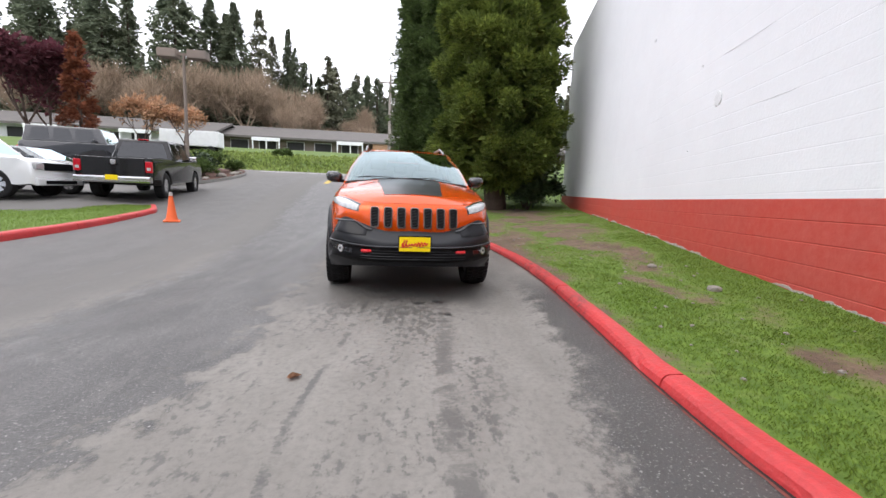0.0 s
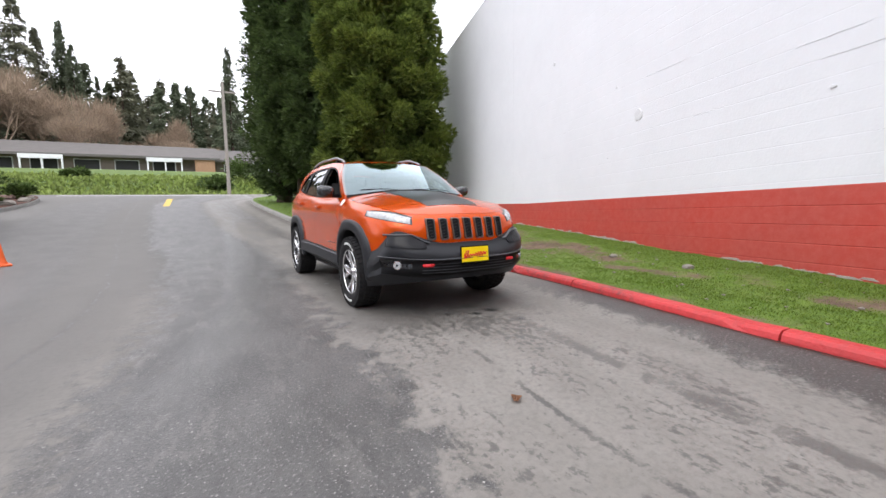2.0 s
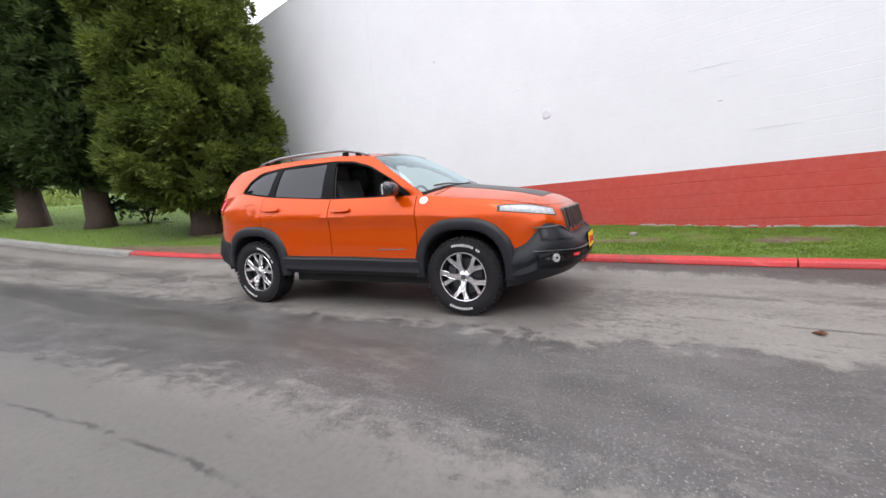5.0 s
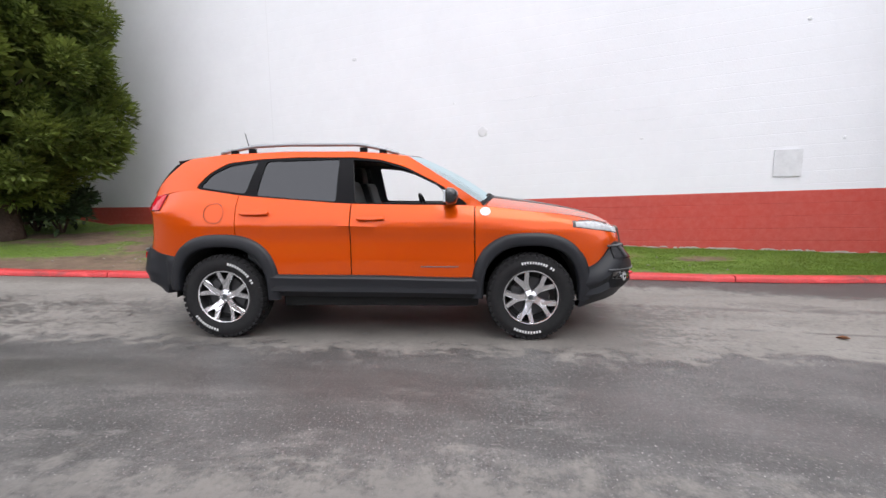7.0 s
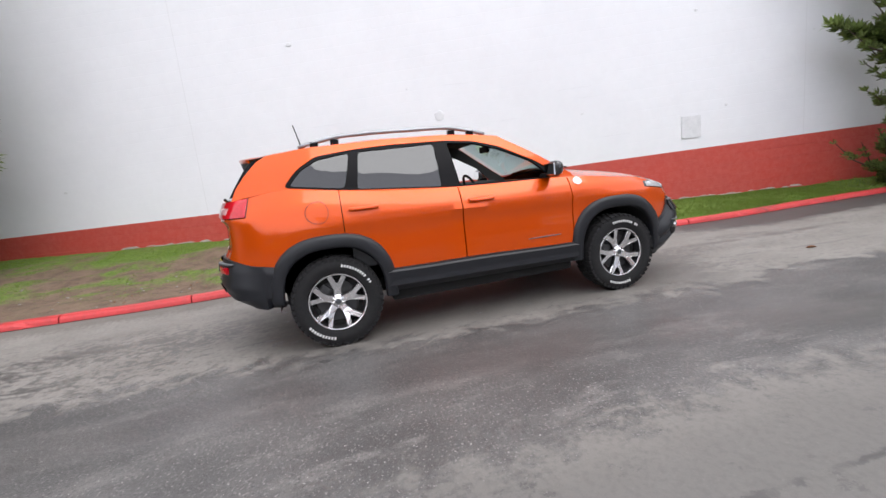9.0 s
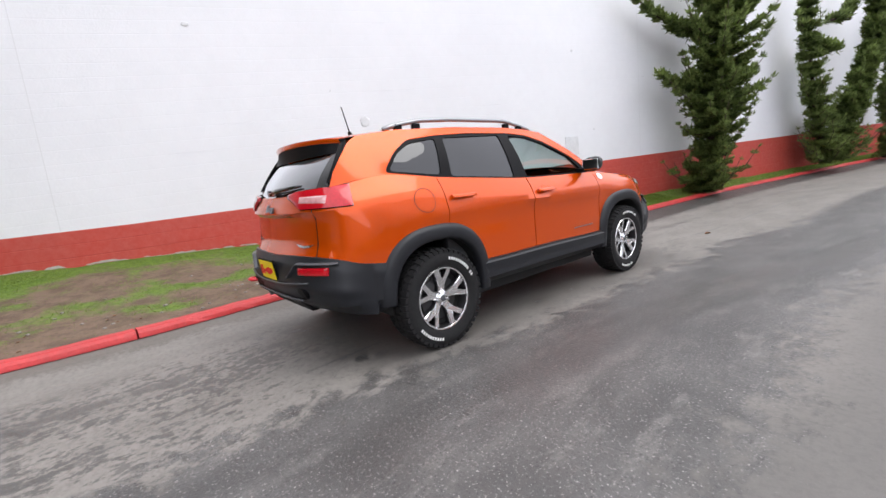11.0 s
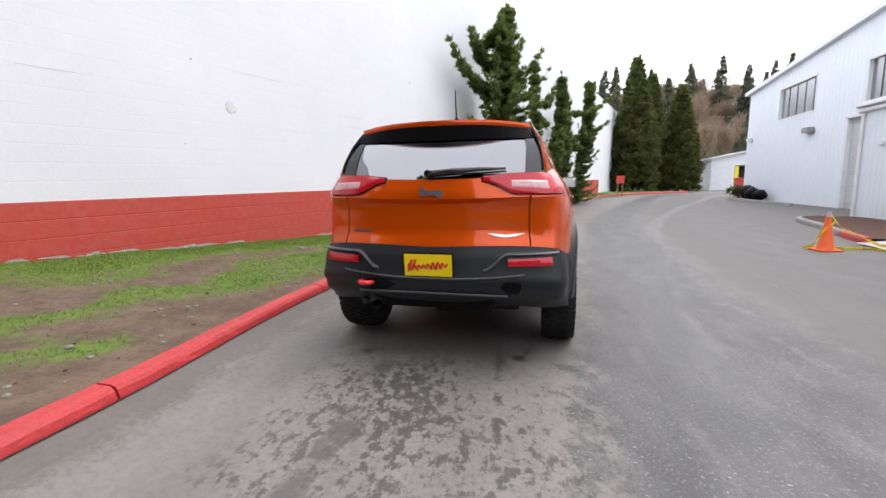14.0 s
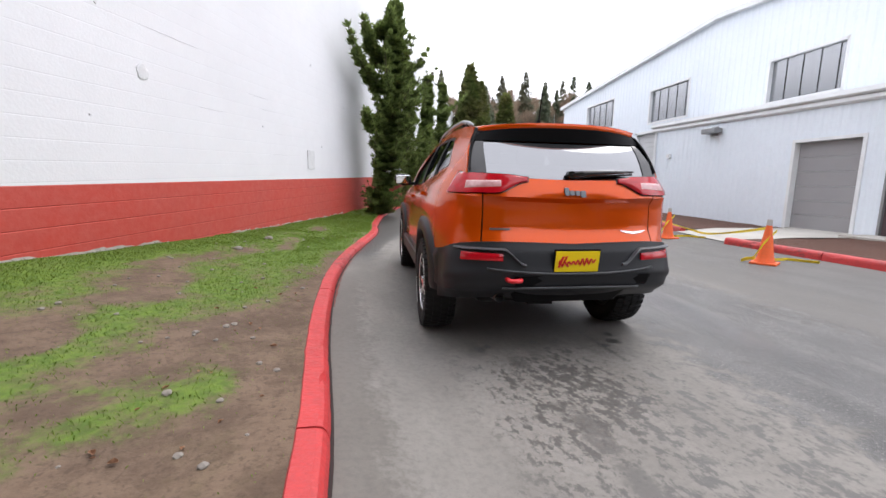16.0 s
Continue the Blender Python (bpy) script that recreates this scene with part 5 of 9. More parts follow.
def build_cypresses():
    for x, y, h, r, seed in ((-8.95, -42.5, 11.3, 2.5, 51), (-13.6, -44.5, 9.0, 2.15, 52), (-12.4, -52.0, 11.6, 2.2, 53)):
        z = ground_z(x, y) + 0.1
        root = tagged(new("cypress_tree"), "broad dark green clipped cypress at the bend", "tree", group="cypresses at the bend")
        trunk([(x, y, z - 0.2), (x, y, z + h * 0.9)], [0.3, 0.05], root)
        lumpy_crown((x, y, z + 0.15), h * 1.1, r, seed, 20000, 0.25, lambda f: (0.92 + 0.12 * smooth01(0, 0.2, f)) * (1 - f ** 1.5) ** 0.8, M_CYPRESS, root, lumps=420, big=(0.10, 0.18), core=0.12)


def fir_mesh(seed, h, r, mat, bare=0.2, n=1500, size=1.25, blunt=2.2):
    """A far fir: drooping sprays gathered in boughs round a straight trunk, ragged columnar outline."""
    rng0 = random.Random(seed)
    boughs = []
    for i in range(int(n / 13)):
        f = rng0.random() ** 1.1
        a = rng0.uniform(0, 2 * math.pi)
        reach = r * ((1 - f ** blunt) * 0.94 + 0.06) * rng0.uniform(0.55, 1.12)
        boughs.append((h * (bare + (1 - bare) * f), a, reach))

    def sampler(rng):
        z, a, reach = boughs[rng.randrange(len(boughs))]
        t = rng.random() ** 0.6
        d = Vector((math.cos(a), math.sin(a), 0))
        s = Vector((-d.y, d.x, 0))
        p = d * (reach * t) + s * rng.gauss(0, 0.13) * reach + Vector((0, 0, z - 0.25 * reach * t * t + rng.gauss(0, 0.25)))
        return p, d - Vector((0, 0, 0.25)), 0.7 + 0.5 * (1 - z / h)
    v, f = spray_cloud(n, sampler, size, seed + 3, droop=0.15)
    me = bpy.data.meshes.new("crown")
    fill_mesh(me, v, f)
    me.materials.append(mat)
    tv, tf = tube_data([(0, 0, -0.5), (0, 0, h * 0.5), (0, 0, h * 0.98)], [h * 0.013, h * 0.008, 0.03], 6)
    mt = bpy.data.meshes.new("trunk")
    mt.from_pydata([tuple(v) for v in tv], [], tf)
    mt.materials.append(M_TRUNK)
    return me, mt


def place_far_tree(name, kinds, k, x, y, z, rz, s, label, group):
    me, mt = kinds[k % len(kinds)]
    root = tagged(new(name), label, "tree", group=group)
    root.matrix_world = Matrix.LocRotScale((x, y, z), Euler((0, 0, rz)), (s, s, s))
    a = new("crown", me)
    b = new("trunk", mt)
    a.parent = b.parent = root
    return root


def bare_tree_mesh(seed, h, leaves=None, leaf_mat=None, n=900):
    """A leafless or half-leafed deciduous tree: forking limbs and a haze of twigs."""
    rng = random.Random(seed)
    datas, tips = [], []

    def grow(p, d, l, r, depth):
        q = p + d * l
        mid = p.lerp(q, 0.5) + Vector((rng.uniform(-1, 1), rng.uniform(-1, 1), 0)) * l * 0.06
        datas.append(tube_data([p, mid, q], [r, r * 0.85, r * 0.65], 5 if depth < 2 else 3, cap=False))
        tips.append(q)
        if depth < 4:
            for _ in range(4 if depth < 1 else 3 if depth < 3 else 2):
                e = (d + Vector((rng.uniform(-1, 1), rng.uniform(-1, 1), rng.uniform(-0.2, 0.6))) * 0.65).normalized()
                grow(q, e, l * rng.uniform(0.6, 0.8), r * 0.58, depth + 1)
    grow(Vector((0, 0, -0.3)), Vector((0, 0, 1)), h * 0.3, h * 0.016, 0)

    def sampler(rg):
        p = tips[rg.randrange(len(tips) // 3, len(tips))]
        d = Vector((rg.gauss(0, 1), rg.gauss(0, 1), rg.gauss(0.4, 1)))
        d.normalize()
        return p + d * h * (0.09 if leaves else 0.14) * rg.random(), d, 1.0
    if leaves:
        v, f = spray_cloud(n, sampler, h * 0.045, seed + 5)
    else:
        v, f = [], []
        for _ in range(n):
            p, d, _k = sampler(rng)
            d = (d * 0.7 + Vector((0, 0, 0.6))).normalized() * h * rng.uniform(0.05, 0.13)
            w = d.cross(Vector((rng.uniform(-1, 1), rng.uniform(-1, 1), 0.3))).normalized() * h * 0.0019
            o = len(v)
            v += [p - w, p + w, p + d * 0.6 + w, p + d]
            f.append((o, o + 1, o + 2, o + 3))
    me = bpy.data.meshes.new("crown")
    fill_mesh(me, v, f)
    me.materials.append(leaf_mat or M_TWIGS)
    v, f = merge(datas)
    mt = bpy.data.meshes.new("trunk")
    mt.from_pydata([tuple(a) for a in v], [], f)
    mt.materials.append(M_TWIGS if not leaves else M_TRUNK)
    return me, mt


def build_far_woods():
    firs = [fir_mesh(61, 30, 5.4, M_FIR, 0.08, 9000, 0.72), fir_mesh(62, 30, 4.5, M_FIR, 0.10, 8000, 0.72), fir_mesh(63, 30, 2.9, M_FIR, 0.14, 4200, 0.66, 1.2), fir_mesh(64, 30, 3.9, M_FIR_PALE, 0.18, 5600, 0.66), fir_mesh(66, 30, 3.3, M_FIR, 0.28, 4200, 0.62, 1.3)]
    lab = "tall dark fir in the wood behind the shops"
    rows = [(-43.7, 78.8, 36, 2), (-36.3, 78.9, 40, 0), (-31.5, 81.7, 33, 1), (-29.2, 83, 31, 1), (-26.9, 80.1, 32, 1), (-23.7, 84, 32.6, 3), (-22, 87, 29, 3), (-19.3, 88.1, 31, 4), (-17.6, 86, 27, 4), (-15.6, 92.8, 24, 2), (4.3, 78.0, 27.5, 4),
            (-48.5, 80, 38, 0), (-53, 84, 40, 1), (-58, 80, 37, 0), (-63, 86, 40, 1), (-69, 82, 38, 0), (-76, 86, 40, 1), (-85, 88, 38, 0), (-96, 90, 40, 1), (13, 84, 27, 1), (20, 86, 28, 0), (28, 82, 29, 1)]
    for k, (x, y, top, kind) in enumerate(rows):
        z = far_z(x, y) - 0.3
        place_far_tree("fir_tree", firs, kind, x, y, z, k * 1.3, (top - z) / 30, lab, "firs behind the shops")
    rng = random.Random(65)
    low = [fir_mesh(67, 17, 3.4, M_FIR, 0.03, 2000, 0.75, 1.5), fir_mesh(68, 15, 3.0, M_FIR, 0.03, 1700, 0.75, 1.3), fir_mesh(69, 18, 3.8, M_FIR_PALE, 0.05, 1800, 0.8, 1.6)]
    for k in range(130):
        x = -60 + k * 1.0 + rng.uniform(-0.8, 0.8)
        y = rng.uniform(92, 120)
        place_far_tree("fir_tree", low, k if k % 4 else k + 2, x, y, far_z(x, y) - 0.5, k * 0.7, rng.uniform(0.95, 1.35), "low dark fir on the far wooded rise", "far firs")
    bares = [bare_tree_mesh(71, 14, n=2600), bare_tree_mesh(72, 12, n=2600), bare_tree_mesh(73, 16, n=2800)]
    for k in range(40):
        x = -62 + k * 1.6 + rng.uniform(-1.2, 1.2)
        y = rng.uniform(70, 82)
        place_far_tree("bare_tree", bares, k, x, y, far_z(x, y) - 0.2, k * 1.1, rng.uniform(0.65, 1.1) if x < -12 else rng.uniform(0.4, 0.7), "leafless brown tree at the edge of the wood", "bare trees")
    tan = [bare_tree_mesh(74, 8.5, True, M_TAN_LEAF, 1100)]
    for x, y, s in ((-21.2, 36.0, 0.78), (-18.6, 37.8, 0.66)):
        place_far_tree("autumn_tree", tan, 0, x, y, far_z(x, y) if y > 34 else ground_z(x, y) + 0.1, x, s, "small tree with tan autumn leaves by the parking lot", "autumn trees")
    mar = [bare_tree_mesh(75, 8.5, True, M_MAROON_LEAF, 2600)]
    place_far_tree("plum_tree", mar, 0, -25.6, 29.4, 1.75, 0.4, 1.18, "dark maroon leaved plum tree", "autumn trees")
    place_far_tree("plum_tree", mar, 0, -27.5, 34.5, far_z(-27.5, 34.5), 1.4, 1.15, "dark maroon leaved plum tree", "autumn trees")
    root = tagged(new("beech_tree"), "narrow upright beech with rust coloured leaves", "tree", group="autumn trees")
    x, y = -22.0, 29.2
    trunk([(x, y, 1.6), (x, y, 10.6)], [0.16, 0.03], root)
    lumpy_crown((x, y, 2.5), 8.4, 1.1, 76, 5200, 0.24, lambda f: (0.6 + 0.5 * smooth01(0, 0.3, f)) * (1 - f ** 2) ** 0.7, M_RUST_LEAF, root, lumps=90)
    # wood and hillside past the depot
    for k in range(420):
        x, y = rng.uniform(-100, 10), rng.uniform(-140, -86)
        z = 0.5 + 21 * smooth01(-82, -140, y)
        if k % 5 < 2:
            place_far_tree("fir_tree", low, k, x, y, z, k * 0.9, rng.uniform(0.45, 0.95), "dark fir on the hillside past the depot", "hillside firs")
        else:
            place_far_tree("bare_tree", bares, k, x, y, z - 1.0, k * 1.7, rng.uniform(0.45, 0.8), "leafless brown tree on the hillside", "bare trees")
    xs, ys = np.linspace(-160, 120, 36), np.linspace(-170, -78, 18)
    verts = [(x, y, 0.9 + 21 * smooth01(-82, -140, y) + 1.2 * noise.noise(Vector((x * 0.05, y * 0.05, 2)))) for y in ys for x in xs]
    n = len(xs)
    faces = [(j * n + i, j * n + i + 1, (j + 1) * n + i + 1, (j + 1) * n + i) for j in range(len(ys) - 1) for i in range(n - 1)]
    hill = material("hillside_scrub", (0.15, 0.13, 0.085), 0.95, stain=(0.08, (0.09, 0.10, 0.05), 0.9), grain=(0.9, (0.20, 0.16, 0.12), 0.5))
    tagged(mesh_object("hillside", verts, faces, hill, smooth=True), "scrubby brown hillside past the depot", "hill", kind="structure")


def build_bank():
    def sampler(rng):
        x, y = rng.uniform(-32, 14), rng.uniform(33.6, 48)
        d = Vector((rng.gauss(0, 0.6), rng.gauss(-0.1, 0.6), 0.9))
        return Vector((x, y, far_z(x, y) - 0.08 + 0.16 * rng.random())), d.normalized(), 1.0
    v, f = spray_cloud(12000, sampler, 0.38, 81, flat=0.6)
    tagged(mesh_object("bank_planting", v, f, M_IVY), "dense low green ground cover on the bank", "ground cover", kind="stuff")
    for x, y, r, h, seed in ((2.2, 40.5, 1.6, 1.7, 82), (-11, 43, 1.0, 1.0, 83), (-0.5, 37, 1.3, 1.2, 84)):
        shrub(x, y, far_z(x, y), r, h, M_SHRUB, seed, "rounded green shrub on the bank", 900, 0.3)
    # kerbed island with shrubs at the end of the parking row
    root = tagged(new("island_kerb"), "grey concrete kerb round a planted island", "kerb", kind="structure")
    pts = []
    for i in range(41):
        t = i / 40
        a = math.pi * (1.02 * t - 0.52)
        pts.append(Vector((-10.0 + 1.5 * math.cos(a), 19.2 + 5.6 * math.sin(a), 0)))
    verts, faces = [], []
    prof = [(0, -0.1), (0, 0.13), (0.03, 0.16), (0.18, 0.16), (0.18, -0.1)]
    for i, p in enumerate(pts):
        d = (pts[min(i + 1, 40)] - pts[max(i - 1, 0)]).normalized()
        nn = Vector((-d.y, d.x, 0))
        for o, h in prof:
            q = p + nn * o
            verts.append((q.x, q.y, ground_z(p.x, p.y) + h))
    for i in range(40):
        for j in range(4):
            faces.append((i * 5 + j, (i + 1) * 5 + j, (i + 1) * 5 + j + 1, i * 5 + j + 1))
    mesh_object("kerb_stone", verts, faces, M_KERB_GREY, root)
    bed = [(p.x - 0.02, p.y, ground_z(p.x, p.y) + 0.17) for p in pts] + [(-11.2, 24.8, 1.8), (-11.2, 13.6, 0.80)]
    tagged(mesh_object("island_bed", bed, [tuple(range(len(bed)))], M_BARK_MULCH), "mulched planting island in the parking lot", "planting bed", kind="structure")
    for x, y, r, h, m, seed in ((-9.6, 18.0, 0.7, 0.8, M_SHRUB, 85), (-10.6, 20.5, 0.9, 1.1, M_SHADE_SHRUB, 86), (-10.7, 17.3, 0.9, 1.1, M_SHRUB, 87), (-10.6, 21.9, 0.9, 1.2, M_SHRUB, 88), (-9.3, 22.3, 0.6, 0.6, M_SHRUB, 89)):
        shrub(x, y, ground_z(x, y) + 0.16, r, h, m, seed, "garden shrub in the planted island", 700, 0.16)
    rng = random.Random(90)
    for k in range(7):
        t = rng.uniform(-1.2, 1.0)
        rock(-9.75 + 1.0 * math.cos(t), 19.2 + 4.6 * math.sin(t), rng.uniform(0.14, 0.28), 900 + k, "pale boulder edging the planted island")


def rock(x, y, r, seed, label="small pale stone on the verge", z=None):
    bm = bmesh.new()
    bmesh.ops.create_icosphere(bm, subdivisions=2, radius=r)
    for v in bm.verts:
        v.co *= 1 + 0.3 * noise.noise(v.co * (2.2 / r) + Vector((seed, 0, 0)))
        v.co.z *= 0.6
    bmesh.ops.translate(bm, verts=bm.verts, vec=(x, y, (ground_z(x, y) + 0.17 if z is None else z) + r * 0.2))
    return tagged(part("rock", bm, M_ROCK), label, "stone")


def build_shops():
    """The low strip of shops on the rise beyond the street."""
    for x0, x1, y, zb, label, k in ((-62, -24, 60, 5.0, "low shop row with a grey shingle roof and tan brick end", 0), (-23.6, 0.5, 63, 5.1, "low shop row with a grey roof and white porches", 1), (0.9, 34, 64, 5.0, "low shop row with a long grey roof", 2)):
        root = tagged(new("shop_row"), label, "building", group="shops beyond the street")
        part("wall", box_bm(x0, x1, y, y + 12, zb - 1, zb + 2.6), M_TRIM if k == 0 else M_DARK_SHOP, root)
        v = [(x0 - 0.8, y - 1.6, zb + 2.45), (x1 + 0.8, y - 1.6, zb + 2.45), (x1 + 0.8, y + 6, zb + 4.6), (x0 - 0.8, y + 6, zb + 4.6), (x0 - 0.8, y + 13.6, zb + 2.45), (x1 + 0.8, y + 13.6, zb + 2.45)]
        v += [(a, b, c - 0.3) for a, b, c in v]
        mesh_object("roof", v, [(0, 1, 2, 3), (3, 2, 5, 4), (6, 9, 8, 7), (0, 6, 7, 1), (0, 3, 9, 6), (3, 4, 10, 9), (1, 7, 8, 2), (2, 8, 11, 5)], M_SHINGLE, root)
        part("end_pier", box_bm(x1 - 2.2, x1 + 0.2, y - 1.4, y + 0.05, zb - 1, zb + 2.5), M_BRICK_FAR, root)
        n = max(3, int((x1 - x0) / 4.2))
        for i in range(n):
            a = x0 + 1 + (x1 - x0 - 4) * i / n
            win = new("window")
            win.parent = root
            part("frame", box_bm(a, a + 2.6, y - 0.08, y + 0.02, zb + 0.5, zb + 2.0), M_TRIM, win)
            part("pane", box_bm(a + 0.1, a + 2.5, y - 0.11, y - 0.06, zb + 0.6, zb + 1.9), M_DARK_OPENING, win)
            if i % 3 == 1:
                part("porch_beam", box_bm(a - 0.5, a + 3.4, y - 2.0, y - 1.7, zb + 1.75, zb + 2.25), M_TRIM, root)
                for c in (a - 0.4, a + 1.5, a + 3.3):
                    part("porch_post", box_bm(c - 0.08, c + 0.08, y - 1.95, y - 1.75, zb - 1, zb + 1.8), M_TRIM, root)


M_DARK_SHOP = material("brown_shop_wall", (0.20, 0.16, 0.13), 0.8, stain=(0.5, (0.14, 0.12, 0.11), 0.7))


def build_street_furniture():
    # road paint at the junction
    for x, y0, y1, w, m, nm, label in ((-3.4, 18.6, 23.5, 0.14, M_YELLOW_PAINT, "yellow_line", "worn yellow line on the asphalt"),):
        v = [(x - w, y0, ground_z(x, y0) + 0.004), (x + w, y0, ground_z(x, y0) + 0.004), (x + w, y1, ground_z(x, y1) + 0.004), (x - w, y1, ground_z(x, y1) + 0.004)]
        tagged(mesh_object(nm, v, [(0, 1, 2, 3)], m), label, "road marking", kind="structure")
    v = []
    for x in np.linspace(-9, 1, 21):
        for y in (26.6, 26.9):
            v.append((x, y, ground_z(x, y) + 0.004))
    tagged(mesh_object("stop_line", v, [(2 * i, 2 * i + 2, 2 * i + 3, 2 * i + 1) for i in range(20)], M_WHITE_PAINT), "worn white stop line at the street", "road marking", kind="structure")
    # lamp post over the parking lot and a utility pole
    lp = tagged(new("street_lamp"), "brown twin headed parking lot lamp", "lamp")
    x, y, z = -10.36, 18.15, ground_z(-10.36, 18.15) + 0.15
    v, f = tube_data([(x, y, z), (x, y, z + 6.1)], [0.10, 0.07], 8)
    mesh_object("pole", v, f, M_DARK_SHOP, lp)
    for s in (-1, 1):
        part("lamp_head", box_bm(min(x + s * 0.25, x + s * 1.15), max(x + s * 0.25, x + s * 1.15), y - 0.3, y + 0.3, z + 6.1 - 0.25, z + 6.1 + 0.17, bevel=0.05), M_DARK_SHOP, lp)
    part("cross_arm", box_bm(x - 0.4, x + 0.4, y - 0.06, y + 0.06, z + 6.1 - 0.1, z + 6.1 + 0.02), M_DARK_SHOP, lp)
    up = tagged(new("utility_pole"), "grey wooden utility pole beside the street", "pole")
    x, y, z = 0.3, 33.0, 1.7
    v, f = tube_data([(x, y, z), (x, y, z + 9)], [0.14, 0.10], 8)
    mesh_object("pole", v, f, M_POLE, up)
    part("cross_arm", box_bm(x - 1.0, x + 1.0, y - 0.06, y + 0.06, z + 8.2, z + 8.32), M_POLE, up)
    # sign stake at the bend
    sg = tagged(new("sign_stake"), "small red sign on two wooden stakes at the bend", "sign")
    x, y = -6.3, -32.2
    z = ground_z(x, y) + 0.1
    for dx in (-0.16, 0.16):
        part("stake", box_bm(x + dx - 0.04, x + dx + 0.04, y - 0.04, y + 0.04, z - 0.2, z + 1.3), M_WOOD_POST, sg)
    part("panel", box_bm(x - 0.3, x + 0.3, y + 0.04, y + 0.07, z + 0.95, z + 1.55), M_SIGN, sg)
    # clutter at the depot corner
    bin_ = tagged(new("red_bin"), "red plastic bin by the depot corner", "bin")
    x, y = -13.9, -29.6
    z = ground_z(x, y)
    part("body", box_bm(x - 0.4, x + 0.4, y - 0.4, y + 0.4, z, z + 1.25, bevel=0.06), M_SIGN, bin_)
    part("lid", box_bm(x - 0.44, x + 0.44, y - 0.44, y + 0.44, z + 1.25, z + 1.36, bevel=0.03), M_SIGN, bin_)
    shrub(-12.7, -27.0, ground_z(-12.7, -27) + 0.1, 0.6, 0.7, M_SHRUB, 95, "low green shrub at the depot corner", 400, 0.18)
    for k, (dx, r) in enumerate(((0, 0.5), (0.35, 0.42), (0.15, 0.36))):
        bm = bmesh.new()
        bmesh.ops.create_icosphere(bm, subdivisions=2, radius=r)
        for v in bm.verts:
            v.co *= 1 + 0.25 * noise.noise(v.co * 4 + Vector((k, 0, 0)))
        bmesh.ops.translate(bm, verts=bm.verts, vec=(-12.75 + dx * 0.3, -25.6 + k * 0.75, ground_z(-12.7, -25) + 0.1 + r * 0.7))
        tagged(part("rubbish_bag", bm, M_SATIN_BLACK, smooth=True), "black rubbish bag by the depot wall", "bag", group="rubbish bags")


M_POLE = material("grey_pole_wood", (0.30, 0.27, 0.24), 0.85, grain=(20, (0.2, 0.18, 0.16), 0.6))
M_SIGN = material("red_plastic", (0.60, 0.06, 0.05), 0.5, stain=(3, (0.5, 0.08, 0.06), 0.5))


def traffic_cone(x, y, lean=0.0, rz=0.0):
    root = tagged(new("traffic_cone"), "scuffed orange rubber traffic cone with a taped tip", "traffic cone", group="traffic cones along the far kerb")
    bm = bmesh.new()
    add_box(bm, -0.18, 0.18, -0.18, 0.18, 0.0, 0.035, bevel=0.012)
    part("base", bm, M_CONE, root)
    prof = [(0.145, 0.035), (0.135, 0.06), (0.115, 0.12), (0.045, 0.60), (0.032, 0.68), (0.030, 0.71), (0.022, 0.715)]
    n = 24
    v = [(r * math.cos(2 * math.pi * k / n), r * math.sin(2 * math.pi * k / n), z) for r, z in prof for k in range(n)]
    f = [(i * n + k, i * n + (k + 1) % n, (i + 1) * n + (k + 1) % n, (i + 1) * n + k) for i in range(len(prof) - 1) for k in range(n)]
    f.append(tuple((len(prof) - 1) * n + k for k in range(n)))
    mesh_object("cone_body", v, f, M_CONE, root, smooth=True)
    v = [(r * math.cos(2 * math.pi * k / n), r * math.sin(2 * math.pi * k / n), z) for r, z in ((0.042, 0.63), (0.037, 0.70), (0.033, 0.722)) for k in range(n)]
    f = [(i * n + k, i * n + (k + 1) % n, (i + 1) * n + (k + 1) % n, (i + 1) * n + k) for i in range(2) for k in range(n)]
    mesh_object("taped_tip", v, f, M_TAPE_GREY, root, label="grey taped tip")
    root.matrix_world = pose(x, y, ground_z(x, y), lean, 0, rz)
    return root


M_TAPE_GREY = material("grey_tape", (0.42, 0.40, 0.38), 0.5)


def ribbon(points, width, mat, name, label, twist=0.6):
    """A plastic tape drawn between points, sagging and twisting, doubled for thickness."""
    verts, faces = [], []
    n = len(points)
    for i, p in enumerate(points):
        p = Vector(p)
        a = twist * math.sin(i * 0.9) + 0.9
        d = Vector((math.cos(a) * 0.3, 0.2 * math.sin(a), math.sin(a))).normalized()
        verts += [p - d * width / 2, p + d * width / 2]
    for i in range(n - 1):
        faces.append((2 * i, 2 * i + 2, 2 * i + 3, 2 * i + 1))
    ob = mesh_object(name, verts, faces, mat)
    ob.modifiers.new("thick", "SOLIDIFY").thickness = 0.002
    return tagged(ob, label, "barrier tape")


